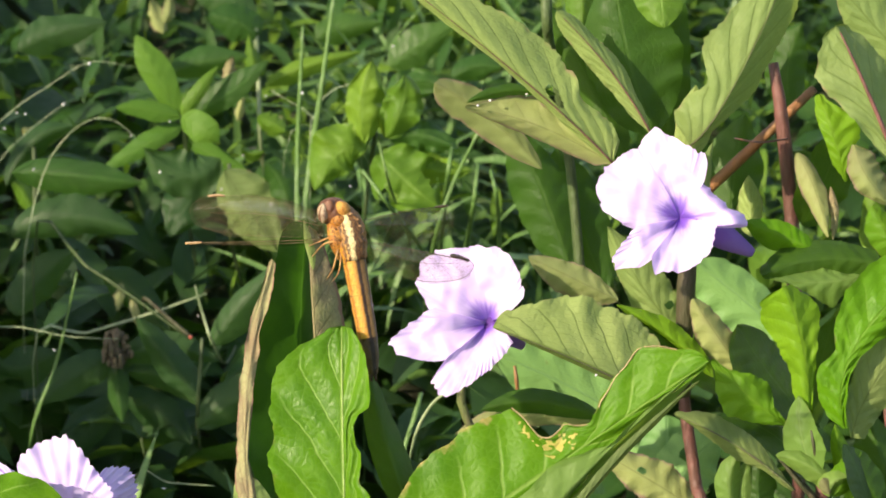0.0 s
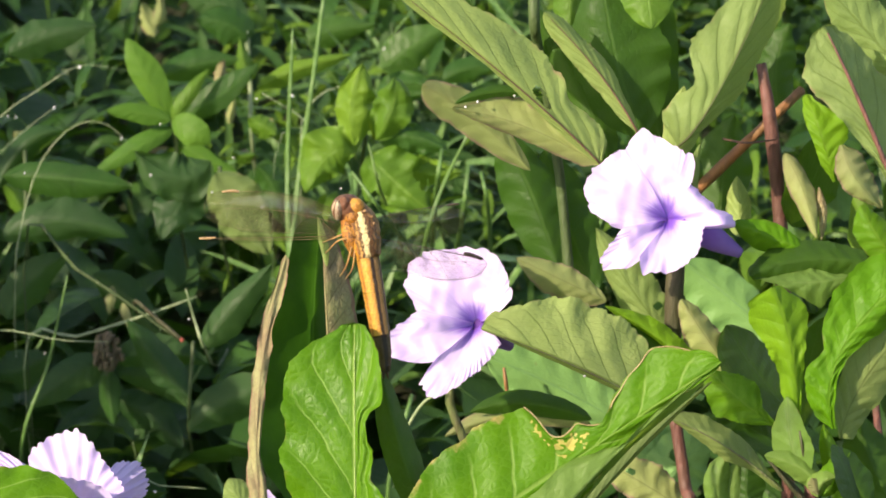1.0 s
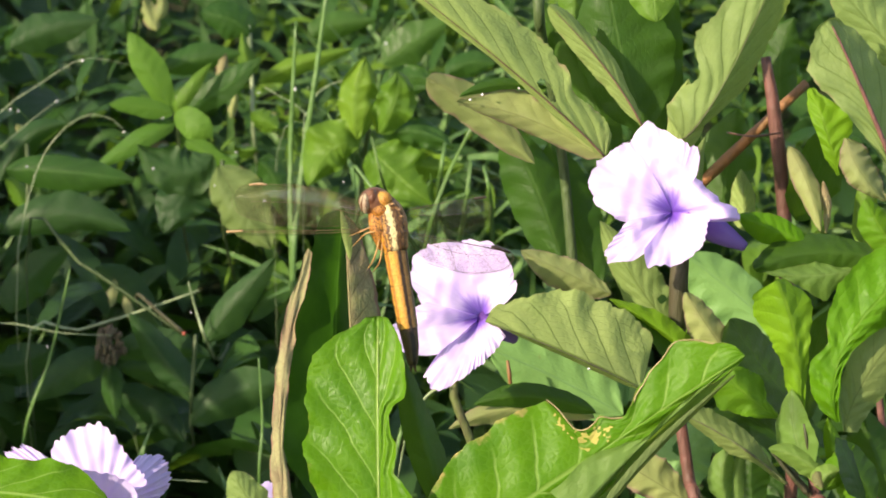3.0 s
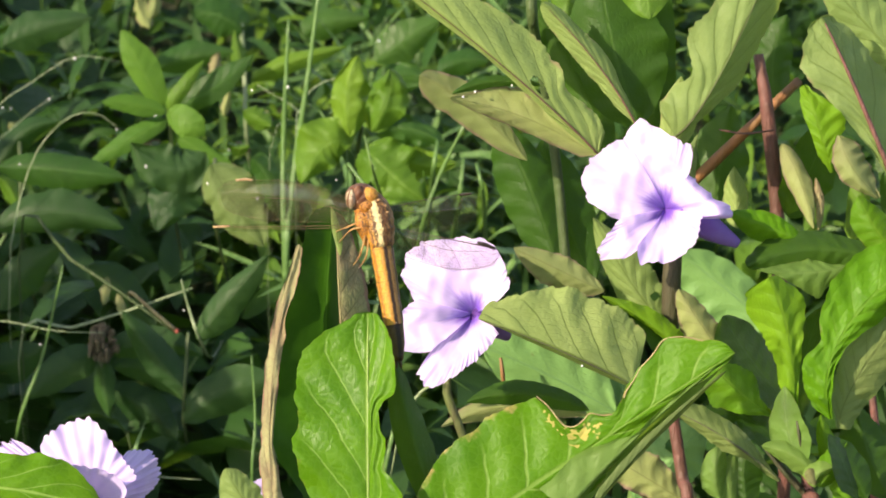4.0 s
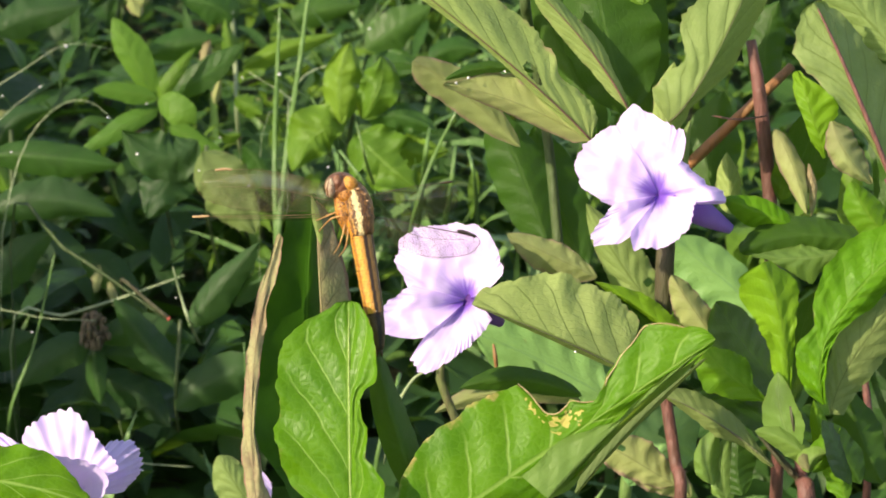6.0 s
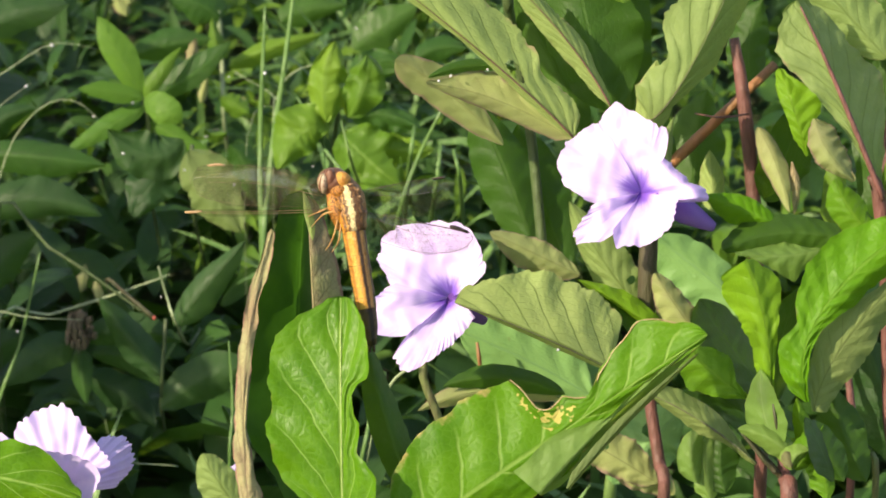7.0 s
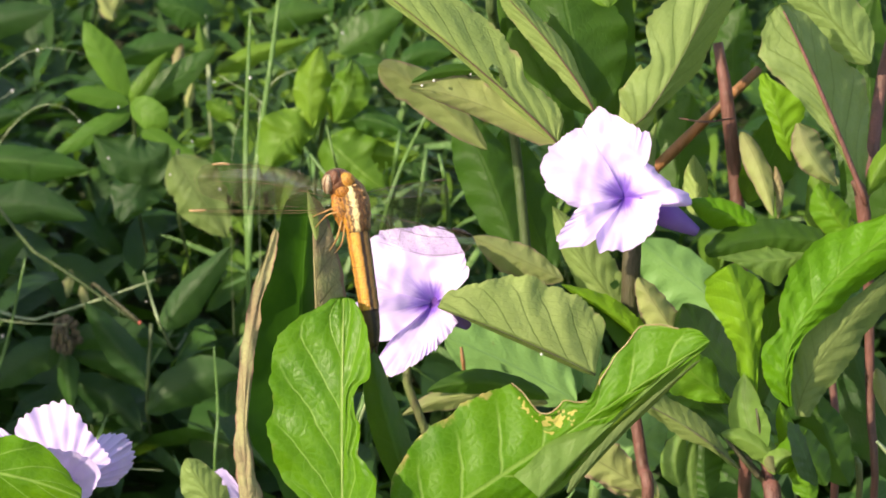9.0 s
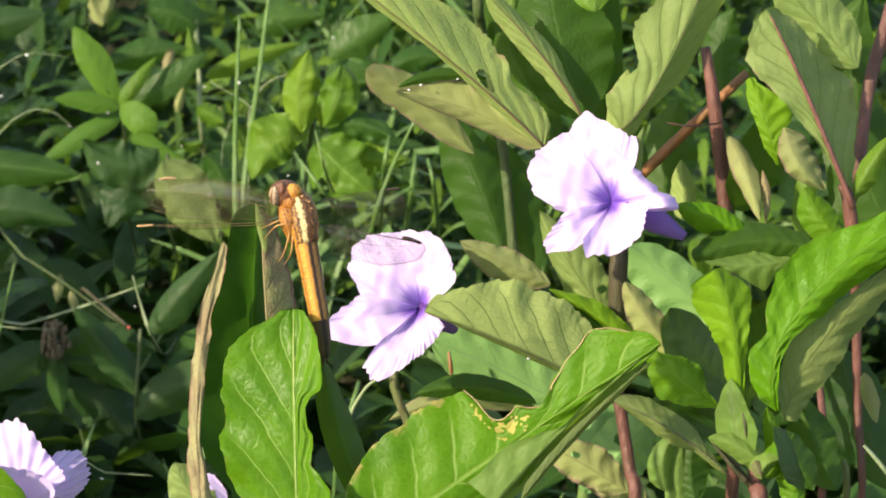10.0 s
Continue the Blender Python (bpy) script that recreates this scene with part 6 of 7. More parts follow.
tuft = thing("grass_blade", ground_under(-19.68, 25.00), "low pale grass blade across the weeds", "grass", "grass blades behind")
stem(tuft, [at(-12.01, -3.33, 24.00), at(-13.90, -3.24, 24.00), at(-16.41, -2.87, 24.00), at(-19.68, -3.77, 25.00), ground_under(-19.68, 25.00)], [0.0122, 0.0245, 0.0285, 0.0114], M["pale_grass"], name='blade', flat=0.35, sides=6, steps=14)
tuft = thing("grass_blade", ground_under(-15.52, 27.50), "long bent dark grass blade", "grass", "grass blades behind")
stem(tuft, [at(-9.59, -3.40, 27.00), at(-11.62, -1.90, 27.00), at(-13.54, -0.62, 27.00), at(-15.52, 0.45, 27.50), ground_under(-15.52, 27.50)], [0.03, 0.065, 0.07, 0.03], M["shade_stem"], name='blade', flat=0.35, sides=6, steps=14)
tuft = thing("grass_blade", ground_under(-8.42, 27.00), "short pale green grass stalk", "grass", "grass blades behind")
stem(tuft, [at(-9.25, -1.35, 25.00), at(-8.97, -2.52, 25.50), at(-8.61, -3.59, 26.00), at(-8.50, -4.40, 35.00), ground_under(-8.50, 58.00)], [0.0274, 0.0548, 0.0548, 0.0192], M["pale_grass"], name='blade', flat=0.35, sides=6, steps=14)
tuft = thing("grass_blade", ground_under(-15.68, 29.00), "slanting pale grass stalk", "grass", "grass blades behind")
stem(tuft, [at(-9.01, -1.70, 28.00), at(-11.52, -2.57, 28.50), at(-13.73, -3.23, 29.00), at(-15.68, -3.66, 29.00), ground_under(-15.68, 29.00)], [0.0279, 0.0559, 0.0559, 0.0196], M["pale_grass"], name='blade', flat=0.35, sides=6, steps=14)
tuft = thing("grass_blade", ground_under(-1.72, 21.00), "thin upright green grass blade", "grass", "grass blades behind")
stem(tuft, [at(-1.30, -6.69, 20.00), at(-1.00, -6.08, 20.00), at(-0.80, -5.31, 21.00), at(-1.72, -9.00, 21.00), ground_under(-1.72, 21.00)], [0.0407, 0.061, 0.0814, 0.0285], M["grass"], name='blade', flat=0.35, sides=6, steps=14)
tuft = thing("grass_blade", ground_under(-11.27, 22.50), "low pale grass blade with dew", "grass", "grass blades behind")
stem(tuft, [at(-8.34, -8.65, 22.00), at(-9.99, -8.54, 22.00), at(-11.27, -8.51, 22.50), ground_under(-11.27, 22.50)], [0.0161, 0.0241, 0.0112], M["pale_grass"], name='blade', flat=0.35, sides=6, steps=14)
tuft = thing("grass_blade", ground_under(-6.43, 21.00), "upright slim green grass blade", "grass", "grass blades behind")
stem(tuft, [at(-6.39, -4.05, 20.00), at(-6.29, -6.51, 20.50), at(-6.43, -9.00, 21.00), ground_under(-6.43, 21.00)], [0.0305, 0.061, 0.0285], M["grass"], name='blade', flat=0.35, sides=6, steps=14)
tuft = thing("grass_blade", ground_under(-3.09, 27.50), "thin upright green grass blade", "grass", "grass blades behind")
stem(tuft, [at(-4.14, 5.04, 27.00), at(-3.89, 4.61, 27.00), at(-3.09, 3.02, 27.50), ground_under(-3.09, 27.50)], [0.032, 0.0641, 0.0299], M["grass"], name='blade', flat=0.35, sides=6, steps=14)
tuft = thing("grass_blade", ground_under(-6.23, 31.00), "arching thin pale grass blade", "grass", "grass blades behind")
stem(tuft, [at(-6.67, 6.17, 31.00), at(-4.92, 4.85, 31.00), at(-6.23, 3.09, 31.00), ground_under(-6.23, 31.00)], [0.0171, 0.0257, 0.0120], M["pale_grass"], name='blade', flat=0.35, sides=6, steps=14)
tuft = thing("grass_blade", ground_under(-5.14, 30.00), "arching thin pale grass blade", "grass", "grass blades behind")
stem(tuft, [at(-2.70, 6.56, 30.00), at(-4.23, 6.13, 30.00), at(-4.88, 5.25, 30.00), at(-5.14, 3.07, 30.00), ground_under(-5.14, 30.00)], [0.0170, 0.0255, 0.0255, 0.0119], M["pale_grass"], name='blade', flat=0.35, sides=6, steps=14)
dew_drop(at(-12.03, -8.39, 21.80), 0.06)
dew_drop(at(-7.87, 3.69, 33.00), 0.06)
dew_drop(at(-6.98, 6.03, 33.00), 0.06)
dew_drop(at(-15.89, 3.09, 31.00), 0.06)
dew_drop(at(-10.68, 4.99, 31.90), 0.06)
dew_drop(at(-3.44, 2.33, 24.50), 0.05)
dew_drop(at(-9.11, -2.50, 24.50), 0.05)
dew_drop(at(-13.63, 7.14, 29.80), 0.09)
dew_drop(at(-16.41, 5.25, 29.80), 0.06)
dew_drop(at(-14.82, 5.65, 31.80), 0.08)
dew_drop(at(-10.86, 2.95, 29.20), 0.08)
dew_drop(at(-5.28, 5.85, 25.80), 0.09)
dew_drop(at(-2.11, 8.49, 42.80), 0.08)
dew_drop(at(-10.18, -8.74, 21.80), 0.07)
dew_drop(at(-16.89, 4.64, 29.80), 0.07)
dew_drop(at(-8.41, 2.27, 27.60), 0.06)
dew_drop(at(-6.49, 1.69, 27.00), 0.07)
dew_drop(at(-12.02, 4.38, 29.80), 0.06)
dew_drop(at(-14.38, -3.74, 23.80), 0.06)
dew_drop(at(-16.09, 5.20, 29.80), 0.06)
dew_drop(at(1.10, 4.52, 2.45), 0.065)
dew_drop(at(1.48, 4.68, 2.45), 0.065)
dew_drop(at(2.64, 4.88, 2.60), 0.058)
dew_drop(at(4.77, -3.92, 1.00), 0.065)


# ---- weed sprigs of the middle distance ----
def sprig_parts():
    rnd = random.Random(11)
    kinds = []
    for i in range(5):
        ss, vs, fs, uv = 9, [], [], []
        size, wide, bend = rnd.uniform(0.026, 0.042), rnd.uniform(0.004, 0.0075), rnd.uniform(0.2, 0.8)
        for a in range(ss + 1):
            s = a / ss
            w = wide * (s ** 0.85 * (1 - s) ** 1.15) / 0.26
            for u in (-1, -0.5, 0, 0.5, 1):
                vs.append((size * s * math.cos(bend * s), u * w, size * s * math.sin(0.35 - bend * s) + abs(u) * w * 0.4 + 0.0006 * math.sin(s * 22 + u * 3)))
                uv.append((0.5 + 0.5 * u, s))
        for a in range(ss):
            for b in range(4):
                fs.append((a * 5 + b, a * 5 + b + 1, a * 5 + b + 6, a * 5 + b + 5))
        kinds.append((vs, fs, uv))
    return kinds


def sprigs():
    rnd = random.Random(21)
    kinds = sprig_parts()
    meshes = {k: [mesh_of("leaf", v, f, M[k], uv) for v, f, uv in kinds] for k in ("weed", "lime", "shade")}
    for i in range(84):
        y = rnd.uniform(0.24, 1.15)
        x = rnd.uniform(-0.26, 0.22) * (1 + 0.25 * y)
        # Left of -0.1 mostly shade-coloured leaves: that side's shade lies in the material.
        kind = rnd.choice(("weed", "weed", "shade", "lime", "shade") if x > -0.1 else ("weed", "shade", "shade"))
        h = rnd.uniform(0.04, 0.10)
        words = {"weed": "small upright weed with pointed mid-green leaves", "lime": "small upright weed with light green leaves",
                 "shade": "small upright weed with leaves coloured dark green for shade"}[kind]
        ob = thing("weed_sprig", Vector((x, y, 0)), words, "weed", "weed sprigs behind")
        top = Vector((x + rnd.uniform(-0.015, 0.015), y + rnd.uniform(-0.015, 0.015), h))
        stem(ob, [Vector((x, y, -0.004)), Vector((x, y, 0)).lerp(top, 0.5) + Vector((0.004, 0, 0)), top], [0.06, 0.05, 0.03], M["shade_stem"], steps=6, sides=5)
        turn = rnd.uniform(0, 6.28)
        for level in range(rnd.randint(4, 5)):
            f = 1 - level * 0.2
            for side in (0, 1):
                leaf_ob = new("leaf", rnd.choice(meshes[kind]))
                leaf_ob.parent = ob
                p = Vector((x, y, 0)).lerp(top, f) - Vector((x, y, 0))
                leaf_ob.location = p
                leaf_ob.rotation_euler = (rnd.uniform(-0.3, 0.3), rnd.uniform(-0.7, 0.25) + 0.2 * (level == 0) * -2, turn + side * math.pi + level * 1.57 + rnd.uniform(-0.3, 0.3))
                k = rnd.uniform(0.75, 1.25)
                leaf_ob.scale = (k, k, k)


sprigs()


def unseen_tall_weed(x, y, h, seed):
    """An added, unseen taller leafy weed beside the bed; its crown shades low weeds."""
    rnd = random.Random(seed)
    shape = sprig_parts()[seed % 5]
    me = mesh_of("leaf", *shape[:2], M["weed"], shape[2])
    ob = thing("unseen_tall_weed", Vector((x, y, 0)), "tall leafy green weed added out of view to shade the bed", "weed", "tall weeds")
    top = Vector((x + rnd.uniform(-0.02, 0.02), y, h))
    stem(ob, [Vector((x, y, -0.004)), Vector((x + 0.006, y, h * 0.5)), top], [0.3, 0.24, 0.1], M["weed_stem"], steps=8, sides=6)
    for level in range(11):
        f = 1 - level * 0.075
        for side in range(3):
            leaf_ob = new("leaf", me)
            leaf_ob.parent = ob
            leaf_ob.location = Vector((0, 0, 0)).lerp(top - Vector((x, y, 0)), f)
            leaf_ob.rotation_euler = (rnd.uniform(-0.4, 0.4), rnd.uniform(-0.5, 0.3), side * 2.1 + level * 0.9 + rnd.uniform(-0.3, 0.3))
            k = rnd.uniform(1.5, 2.3)
            leaf_ob.scale = (k, k * 1.3, k)


# Unseen weeds placed left of the view, towards the sun, to cast shade.
for i, (x, y, h) in enumerate(((-0.27, 0.06, 0.25), (-0.31, 0.15, 0.25), (-0.34, 0.27, 0.27), (-0.42, 0.16, 0.31), (-0.37, 0.42, 0.31), (-0.43, 0.54, 0.34), (-0.37, 0.11, 0.30))):
    unseen_tall_weed(x, y, h, 40 + i)

# ---- dragonfly ----
M["abdomen"] = insect_material("amber_abdomen", (0.58, 0.315, 0.045), (0.018, 0.009, 0.005), ((0.166, 0.224), (0.03, 0.085)), 0.3, 0.33,
                               ((-0.02, 0.20, (0.30, 0.160, 0.048)), (0.218, 0.255, (0.42, 0.20, 0.030)), (0.355, 0.405, (0.34, 0.145, 0.022)), (0.44, 0.56, (0.10, 0.05, 0.015)), (0.90, 1.02, (0.16, 0.08, 0.03))), notch=0.035)
M["tail"] = insect_material("dark_tail", (0.085, 0.052, 0.022), (0.012, 0.007, 0.005), ((0.15, 0.235),), 0.3)
M["thorax"] = insect_material("amber_thorax", (0.34, 0.165, 0.048), (0.040, 0.018, 0.009), ((0.10, 0.125), (0.155, 0.180), (0.190, 0.212), (0.285, 0.308), (0.332, 0.355)), 0.55, 0.30,
                              ((0.212, 0.285, (0.66, 0.54, 0.27)), (0.31, 0.335, (0.55, 0.30, 0.07)), (0.38, 0.52, (0.55, 0.25, 0.03))), notch=0.11, pitch=1100.0)
M["side"] = insect_material("orange_flank", (0.46, 0.21, 0.030), (0.065, 0.026, 0.010), (), 0.9)
M["face"] = insect_material("amber_face", (0.56, 0.30, 0.045), (0.16, 0.07, 0.02), (), 0.5)
M["eye"] = insect_material("brown_compound_eye", (0.15, 0.060, 0.025), (0.05, 0.020, 0.012), (), 0.3, 0.28)
M["eye_pale"] = insect_material("pale_eye_band", (0.46, 0.39, 0.25), (0.10, 0.04, 0.02), ((0.40, 0.50), (0.62, 0.68)), 0.7, 0.2)
M["knob"] = insect_material("pale_wing_knob", (0.42, 0.26, 0.11), (0.10, 0.05, 0.02), (), 0.5)
M["leg"] = insect_material("orange_leg", (0.50, 0.31, 0.110), (0.10, 0.05, 0.02), (), 0.4)
M["wing_vein"] = stem_material("dark_wing_vein", (0.070, 0.045, 0.022), (0.045, 0.030, 0.016), 0.4)
M["amber_vein"] = stem_material("amber_wing_vein", (0.200, 0.140, 0.065), (0.150, 0.100, 0.045), 0.4)
M["stigma"] = stem_material("dark_wing_spot", (0.020, 0.012, 0.010), (0.030, 0.020, 0.015), 0.4)
M["pale_stigma"] = stem_material("pale_wing_spot", (0.400, 0.260, 0.120), (0.330, 0.220, 0.110), 0.4)


def wing_material():
    g = Graph("clear_wing")
    net = g.ramp(g.cells(1500.0), 0.10, 0.02)
    clear = g.node("ShaderNodeBsdfTransparent", 0, Color=(0.90, 0.89, 0.89))
    shine = g.node("ShaderNodeBsdfGlossy", 0, Color=(1.0, 0.98, 0.94), Roughness=0.22)
    film = g.node("ShaderNodeMixShader", 0, i0=0.05, i1=clear, i2=shine)
    line = g.node("ShaderNodeBsdfDiffuse", 0, Color=(0.105, 0.088, 0.048))
    g.put(g.out.inputs[0], g.node("ShaderNodeMixShader", 0, i0=g.math("MULTIPLY", net, 0.48), i1=film, i2=line))
    return g.mat


M["wing"] = wing_material()


def dragonfly():
    fly = thing("dragonfly", at(-3.50, -0.14, -9.90), "amber dragonfly with clear veined wings clinging to a leaf tip", "dragonfly")
    stem(fly, [at(-2.86, 1.19, -10.70), at(-2.68, 0.73, -10.70), at(-2.56, 0.17, -10.70), at(-2.48, -0.33, -10.70)], [0.206, 0.429, 0.445, 0.334], M["thorax"], rough=0.07, name='thorax', steps=18, sides=24, flat=1.0, label='amber thorax striped with brown ridges')
    stem(fly, [at(-3.11, 0.78, -10.75), at(-2.98, 0.25, -10.82), at(-2.83, -0.27, -10.65)], [0.17, 0.25, 0.14], M["side"], name='flank', steps=8, sides=12)
    stem(fly, [at(-2.54, -0.08, -10.70), at(-2.51, -0.24, -10.70), at(-2.49, -0.39, -10.70)], [0.342, 0.338, 0.325], M["abdomen"], name='segment', steps=6, sides=18, caps=False)
    stem(fly, [at(-2.49, -0.38, -10.68), at(-2.46, -0.54, -10.68), at(-2.43, -0.70, -10.68)], [0.335, 0.331, 0.318], M["abdomen"], name='segment', steps=6, sides=18, caps=False)
    stem(fly, [at(-2.44, -0.68, -10.66), at(-2.41, -0.84, -10.66), at(-2.38, -1.00, -10.66)], [0.328, 0.324, 0.311], M["abdomen"], name='segment', steps=6, sides=18, caps=False)
    stem(fly, [at(-2.38, -0.99, -10.64), at(-2.35, -1.14, -10.64), at(-2.33, -1.30, -10.64)], [0.321, 0.317, 0.304], M["abdomen"], name='segment', steps=6, sides=18, caps=False)
    stem(fly, [at(-2.33, -1.29, -10.62), at(-2.30, -1.44, -10.62), at(-2.27, -1.60, -10.62)], [0.314, 0.31, 0.298], M["abdomen"], name='segment', steps=6, sides=18, caps=False)
    stem(fly, [at(-2.28, -1.59, -10.60), at(-2.25, -1.75, -10.60), at(-2.22, -1.90, -10.60)], [0.307, 0.304, 0.291], M["abdomen"], name='segment', steps=6, sides=18, caps=False)
    stem(fly, [at(-2.22, -1.89, -10.58), at(-2.19, -2.05, -10.58), at(-2.17, -2.21, -10.58)], [0.3, 0.297, 0.284], M["abdomen"], name='segment', steps=6, sides=18, caps=False)
    stem(fly, [at(-2.17, -2.19, -10.56), at(-2.14, -2.35, -10.56), at(-2.11, -2.51, -10.56)], [0.293, 0.29, 0.278], M["abdomen"], name='segment', steps=6, sides=18, caps=False)
    stem(fly, [at(-2.12, -2.43, -10.54), at(-2.02, -3.01, -10.50), at(-1.97, -3.52, -10.45)], [0.27, 0.223, 0.143], M["tail"], name='segment', steps=6, sides=16, label='dark last segments')
    stem(fly, [at(-2.02, -3.49, -10.45), at(-2.01, -3.74, -10.45)], [0.0637, 0.0239], M["tail"], name='appendage', steps=3, sides=6)
    stem(fly, [at(-1.93, -3.49, -10.45), at(-1.88, -3.73, -10.45)], [0.0637, 0.0239], M["tail"], name='appendage', steps=3, sides=6)
    head = ball("head", at(-3.08, 1.06, -10.72), 0.0044, M["eye"], fly, "rounded head with large brown eyes", (1.06, 0.9, 0.92), 22)
    ball("eye_band", at(-3.36, 1.00, -10.97), 0.0029, M["eye_pale"], head, "pale lower part of the eye", (0.55, 0.7, 1.05), 16)
    ball("eye", at(-3.17, 1.12, -10.95), 0.0027, M["eye"], head, "brown compound eye", (0.7, 0.75, 1.15), 18)
    ball("forehead", at(-2.86, 1.10, -10.90), 0.0029, M["face"], head, "orange forehead", (0.95, 0.75, 0.9), 16)
    ball("neck", at(-2.93, 0.82, -10.90), 0.0028, M["side"], head, "orange neck", (0.9, 0.8, 0.8), 12)
    stem(fly, [at(-2.95, 0.21, -10.95), at(-3.33, 0.14, -11.00), at(-3.71, -0.22, -9.95)], [0.030, 0.026, 0.016], M["leg"], name='leg', steps=8, sides=6)
    stem(fly, [at(-2.92, 0.08, -10.95), at(-3.08, -0.54, -10.80), at(-3.30, -0.88, -9.90)], [0.030, 0.026, 0.016], M["leg"], name='leg', steps=8, sides=6)
    stem(fly, [at(-3.01, 0.41, -10.90), at(-3.46, 0.21, -10.80), at(-3.81, 0.08, -9.80)], [0.030, 0.026, 0.016], M["leg"], name='leg', steps=8, sides=6)
    stem(fly, [at(-2.85, -0.08, -10.90), at(-2.92, -0.62, -10.70), at(-3.14, -0.94, -9.80)], [0.030, 0.026, 0.016], M["leg"], name='leg', steps=8, sides=6)
    for x, y, d, r in ((-2.58, 0.98, -11.06, 0.045), (-2.40, 0.82, -11.00, 0.05), (-2.33, 0.64, -10.99, 0.04), (-2.29, 0.44, -10.96, 0.05), (-2.26, 0.24, -10.94, 0.035),
                       (-2.90, 0.82, -11.04, 0.04), (-2.80, 0.58, -11.08, 0.035), (-2.74, 0.30, -11.08, 0.04)):
        ball("wing_knob", at(x, y, d), r * 0.01, M["knob"], fly, "pale knob at a wing root", (1.5, 0.8, 0.9), 8)
    wing_fl = blade(fly, (-3.02, 0.65, -10.70), (-5.00, 1.00, -10.40), (-7.10, 1.10, -10.00), 0.70, 0.48, 0.3, -0.1, M["wing"], name="wing", peak=.62, a=.42, b=.26, wave=.01, quilt=.012, laterals=11, foot=.25, n=30, m=8, seed=1, curl=1.0)
    stem(wing_fl, [at(-3.02, 0.71, -10.70), at(-5.01, 1.42, -10.28), at(-6.59, 1.52, -9.98)], [0.005, 0.004, 0.004], M["amber_vein"], name='costa', steps=16, sides=5)
    stem(wing_fl, [at(-3.42, 0.65, -10.70), at(-5.00, 0.97, -10.41), at(-6.61, 1.02, -10.00)], [0.00794, 0.00635, 0.00477], M["amber_vein"], name='vein', steps=12, sides=4)
    stem(wing_fl, [at(-6.62, 1.52, -9.98), at(-7.13, 1.20, -9.98), at(-6.91, 0.66, -10.00), at(-5.65, 0.40, -10.20), at(-3.56, 0.33, -10.60)], [0.002, 0.0026, 0.0026, 0.002], M["amber_vein"], name='rim', steps=18, sides=4)
    stem(wing_fl, [at(-6.17, 1.50, -10.04), at(-6.38, 1.52, -10.02), at(-6.65, 1.49, -9.98)], [0.0304, 0.0431, 0.0304], M["pale_stigma"], name='wing_spot', steps=5, sides=6)
    wing_hl = blade(fly, (-2.92, 0.27, -10.70), (-4.99, 0.17, -10.70), (-7.29, 0.16, -10.50), 0.11, 0.10, 1.4, -0.4, M["wing"], name="wing", peak=.62, a=.42, b=.26, wave=.01, quilt=.012, laterals=11, foot=.25, n=30, m=8, seed=2, curl=1.0)
    stem(wing_hl, [at(-2.92, 0.29, -10.70), at(-4.99, 0.21, -10.75), at(-7.14, 0.17, -10.55)], [0.0127, 0.0103, 0.00794], M["amber_vein"], name='costa', steps=16, sides=5)
    stem(wing_hl, [at(-3.36, 0.21, -10.70), at(-4.99, 0.14, -10.71), at(-6.77, 0.14, -10.50)], [0.00794, 0.00635, 0.00477], M["amber_vein"], name='vein', steps=12, sides=4)
    stem(wing_hl, [at(-6.77, 0.19, -10.60), at(-6.98, 0.17, -10.58), at(-7.25, 0.16, -10.55)], [0.0302, 0.0429, 0.0302], M["pale_stigma"], name='wing_spot', steps=5, sides=6)
    wing_fr = blade(fly, (-2.29, 0.72, -10.50), (-1.02, 0.72, -10.20), (0.32, 0.91, -9.70), 0.35, 0.64, 0.2, 0.4, M["wing"], name="wing", peak=.62, a=.42, b=.26, wave=.01, quilt=.012, laterals=11, foot=.25, n=30, m=8, seed=3, curl=1.0)
    stem(wing_fr, [at(-2.29, 0.78, -10.50), at(-1.02, 1.07, -10.20), at(0.18, 1.23, -9.75)], [0.0127, 0.0103, 0.00796], M["wing_vein"], name='costa', steps=16, sides=5)
    stem(wing_fr, [at(-2.03, 0.69, -10.50), at(-1.02, 0.69, -10.21), at(0.01, 0.86, -9.70)], [0.00796, 0.00637, 0.00477], M["wing_vein"], name='vein', steps=12, sides=4)
    stem(wing_fr, [at(-0.22, 1.18, -9.85), at(-0.06, 1.20, -9.80), at(0.13, 1.23, -9.75)], [0.0304, 0.0432, 0.0304], M["wing_vein"], name='wing_spot', steps=5, sides=6)
    wing_hr = blade(fly, (-2.23, 0.14, -10.60), (-0.73, -0.33, -10.70), (0.86, -0.46, -10.60), 0.32, 0.54, 0.1, 0.5, M["wing"], name="wing", peak=.62, a=.42, b=.26, wave=.01, quilt=.012, laterals=11, foot=.25, n=30, m=8, seed=4, curl=1.0)
    stem(wing_hr, [at(-2.23, 0.21, -10.60), at(-0.78, -0.05, -10.75), at(0.76, -0.33, -10.65)], [0.007, 0.012, 0.020], M["wing_vein"], name='costa', steps=16, sides=5)
    stem(wing_hr, [at(-1.92, 0.03, -10.60), at(-0.73, -0.37, -10.71), at(0.49, -0.42, -10.60)], [0.00795, 0.00636, 0.00477], M["wing_vein"], name='vein', steps=12, sides=4)
    stem(wing_hr, [at(0.76, -0.32, -10.65), at(0.86, -0.52, -10.60), at(0.49, -0.84, -10.40), at(-0.54, -0.91, -10.30), at(-1.82, -0.59, -10.40)], [0.008, 0.010, 0.010, 0.006], M["wing_vein"], name='rim', steps=18, sides=4)
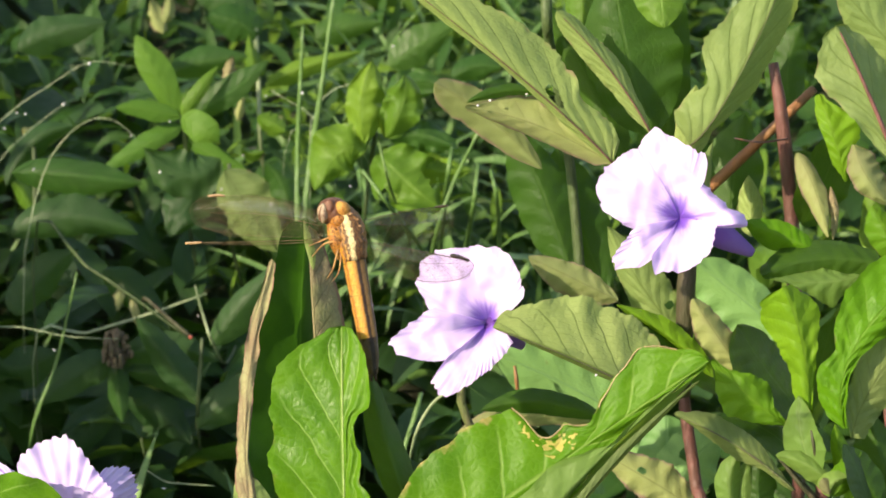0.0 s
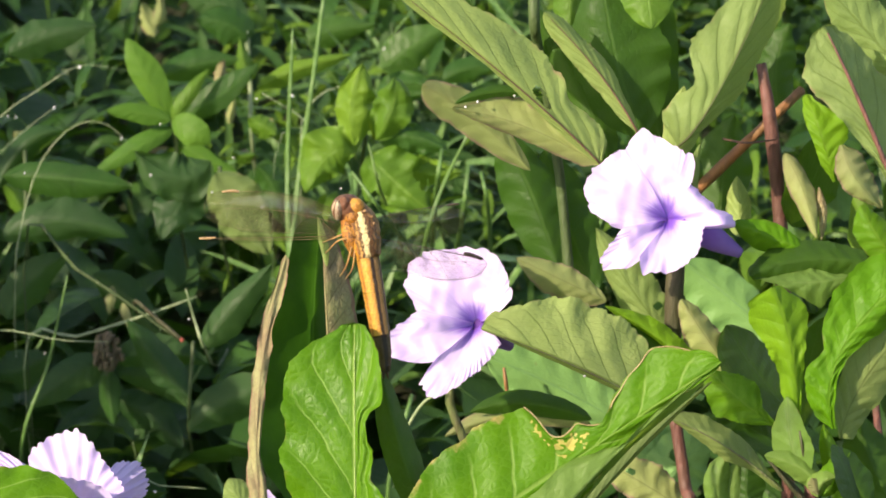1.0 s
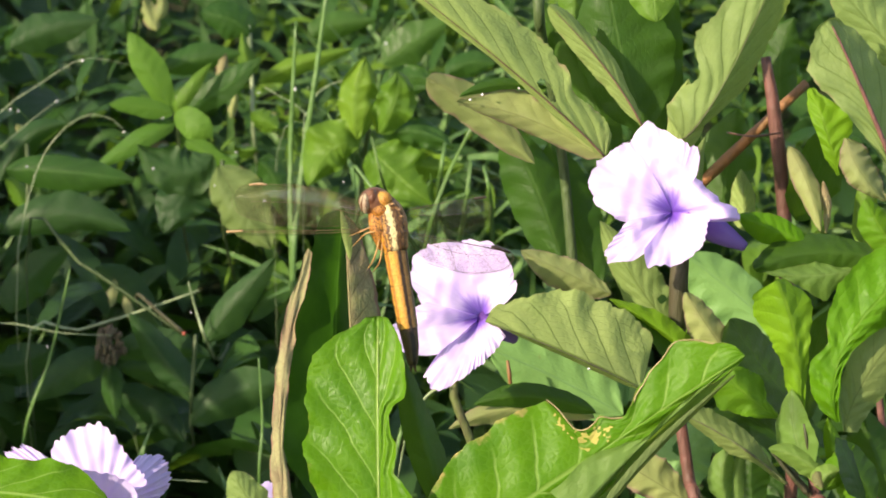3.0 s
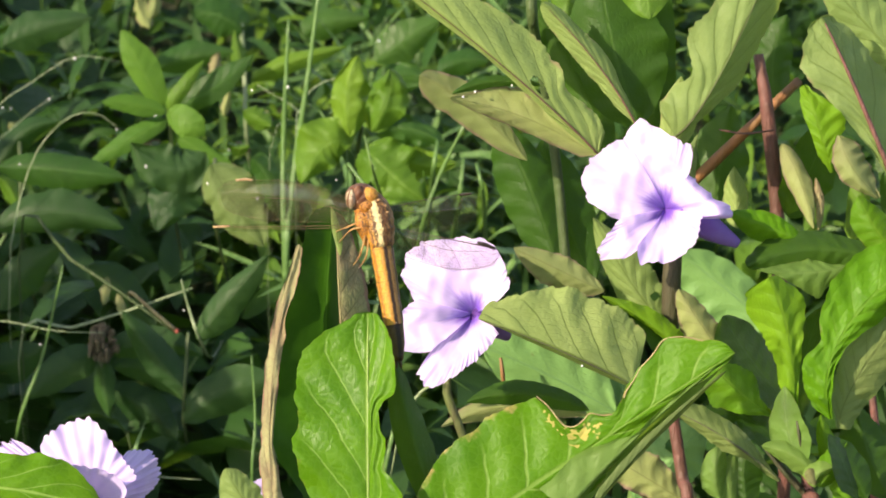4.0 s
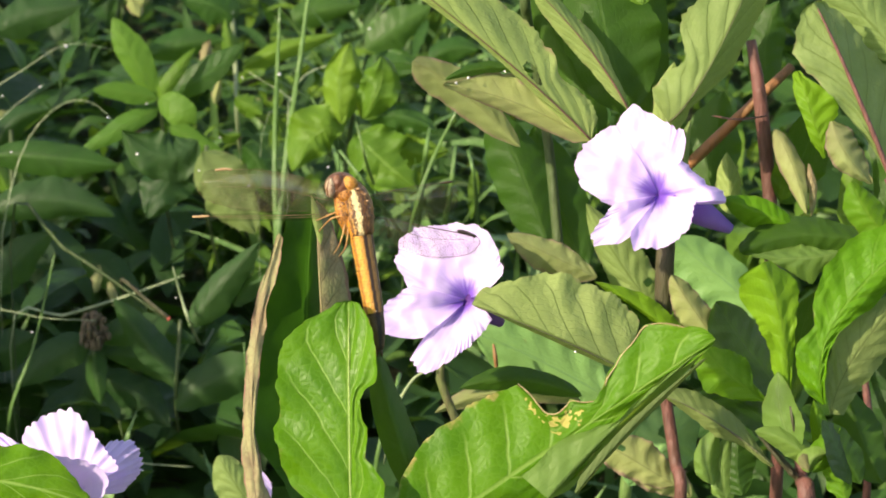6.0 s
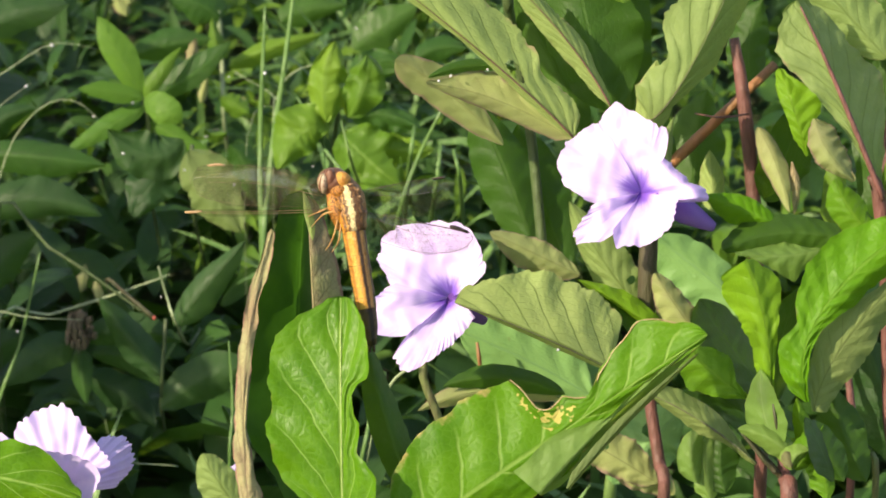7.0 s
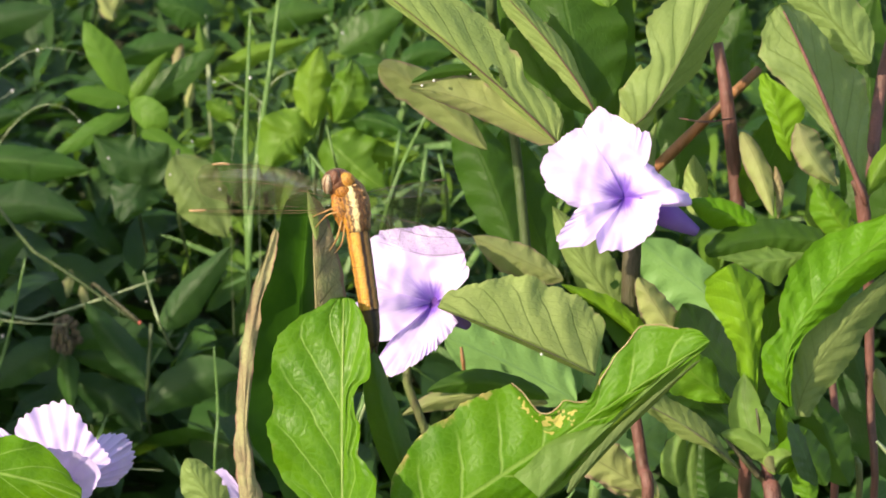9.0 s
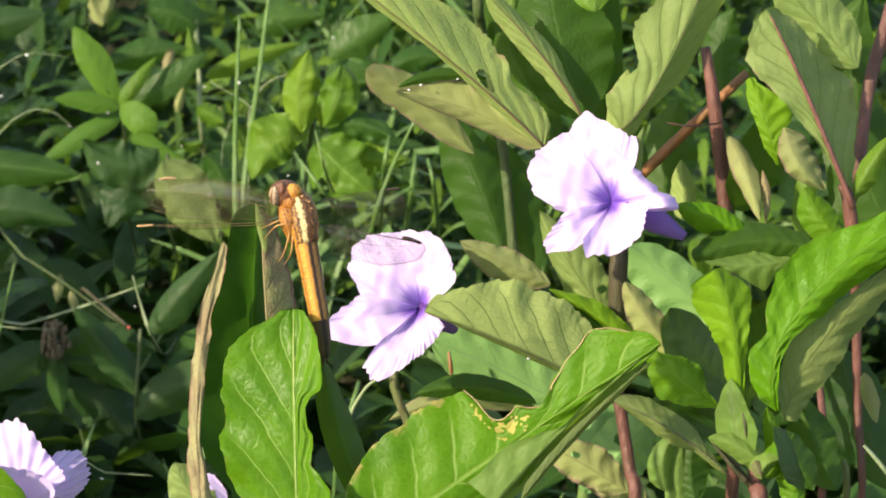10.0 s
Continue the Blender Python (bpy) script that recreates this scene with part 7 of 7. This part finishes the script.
    for x0, y0, x1, y1 in ((-1.35, -0.02, -1.30, -0.70), (-1.10, -0.06, -0.75, -0.86), (-0.80, -0.12, -0.20, -0.88), (-0.45, -0.20, 0.28, -0.84), (-0.10, -0.24, 0.62, -0.74)):
        stem(wing_hr, [at(x0, y0, -10.70), at(x0 * 0.55 + x1 * 0.45 + 0.05, y0 * 0.6 + y1 * 0.4, -10.62), at(x1, y1, -10.38)], [0.005, 0.004, 0.003], M["wing_vein"], name='vein', steps=10, sides=4)
    stem(wing_hr, [at(0.21, -0.17, -10.70), at(0.41, -0.21, -10.70), at(0.73, -0.33, -10.65)], [0.041, 0.0618, 0.041], M["stigma"], name='wing_spot', steps=5, sides=6)

    return fly, (wing_fr, wing_hr)


fly, right_wings = dragonfly()


# ---- what moves ----
def motions():
    """The front plant rocks in the breeze; the dragonfly rides on it and its right wings give a little."""
    sway = [
        (0, pose(-0.02323, -0.08157, 0.00000, 0.000, -0.000, 0.000)),
        (0.5, pose(-0.02321, -0.08141, 0.00033, -0.000, 0.016, -0.007)),
        (1, pose(-0.01943, -0.08104, 0.00114, -0.002, 0.766, -0.357)),
        (1.5, pose(-0.01900, -0.08125, 0.00067, -0.002, 0.716, -0.334)),
        (2, pose(-0.02031, -0.08133, 0.00051, -0.002, 0.677, -0.316)),
        (2.5, pose(-0.01907, -0.08094, 0.00134, -0.002, 0.717, -0.335)),
        (2.7, pose(-0.01522, -0.08130, 0.00056, -0.001, 0.593, -0.277)),
        (3.8, pose(-0.01343, -0.08098, 0.00127, -0.005, 1.114, -0.520)),
        (4, pose(-0.01597, -0.08113, 0.00095, -0.003, 0.892, -0.416)),
        (4.5, pose(-0.01410, -0.08091, 0.00140, -0.005, 1.151, -0.537)),
        (5, pose(-0.01429, -0.08088, 0.00147, -0.003, 0.865, -0.403)),
        (6.5, pose(-0.01961, -0.08174, -0.00037, -0.001, 0.588, -0.274)),
        (7, pose(-0.01571, -0.08129, 0.00059, -0.002, 0.699, -0.326)),
        (7.5, pose(-0.01698, -0.08132, 0.00053, -0.003, 0.898, -0.419)),
        (8, pose(-0.01392, -0.08098, 0.00126, -0.007, 1.280, -0.597)),
        (8.5, pose(-0.01546, -0.08143, 0.00030, -0.005, 1.124, -0.524)),
        (9, pose(-0.01355, -0.08081, 0.00162, -0.009, 1.490, -0.695)),
        (9.5, pose(-0.01779, -0.08175, -0.00039, -0.003, 0.832, -0.388)),
        (10, pose(-0.01739, -0.08162, -0.00010, -0.000, 0.209, -0.097)),
    ]
    foot, seat = Vector(front.location), Vector(fly.location)
    rides = [(t, m @ Matrix.Translation(seat - foot)) for t, m in sway]
    walk(front, sway)
    walk(fly, rides)
    for wing in right_wings:
        root = Vector(wing.location)
        flex = [(t, Matrix.Translation(root) @ Matrix.Rotation(0.16 * m.to_quaternion().angle / radians(1.3), 4, UP)) for t, m in sway]
        walk(wing, flex)


motions()
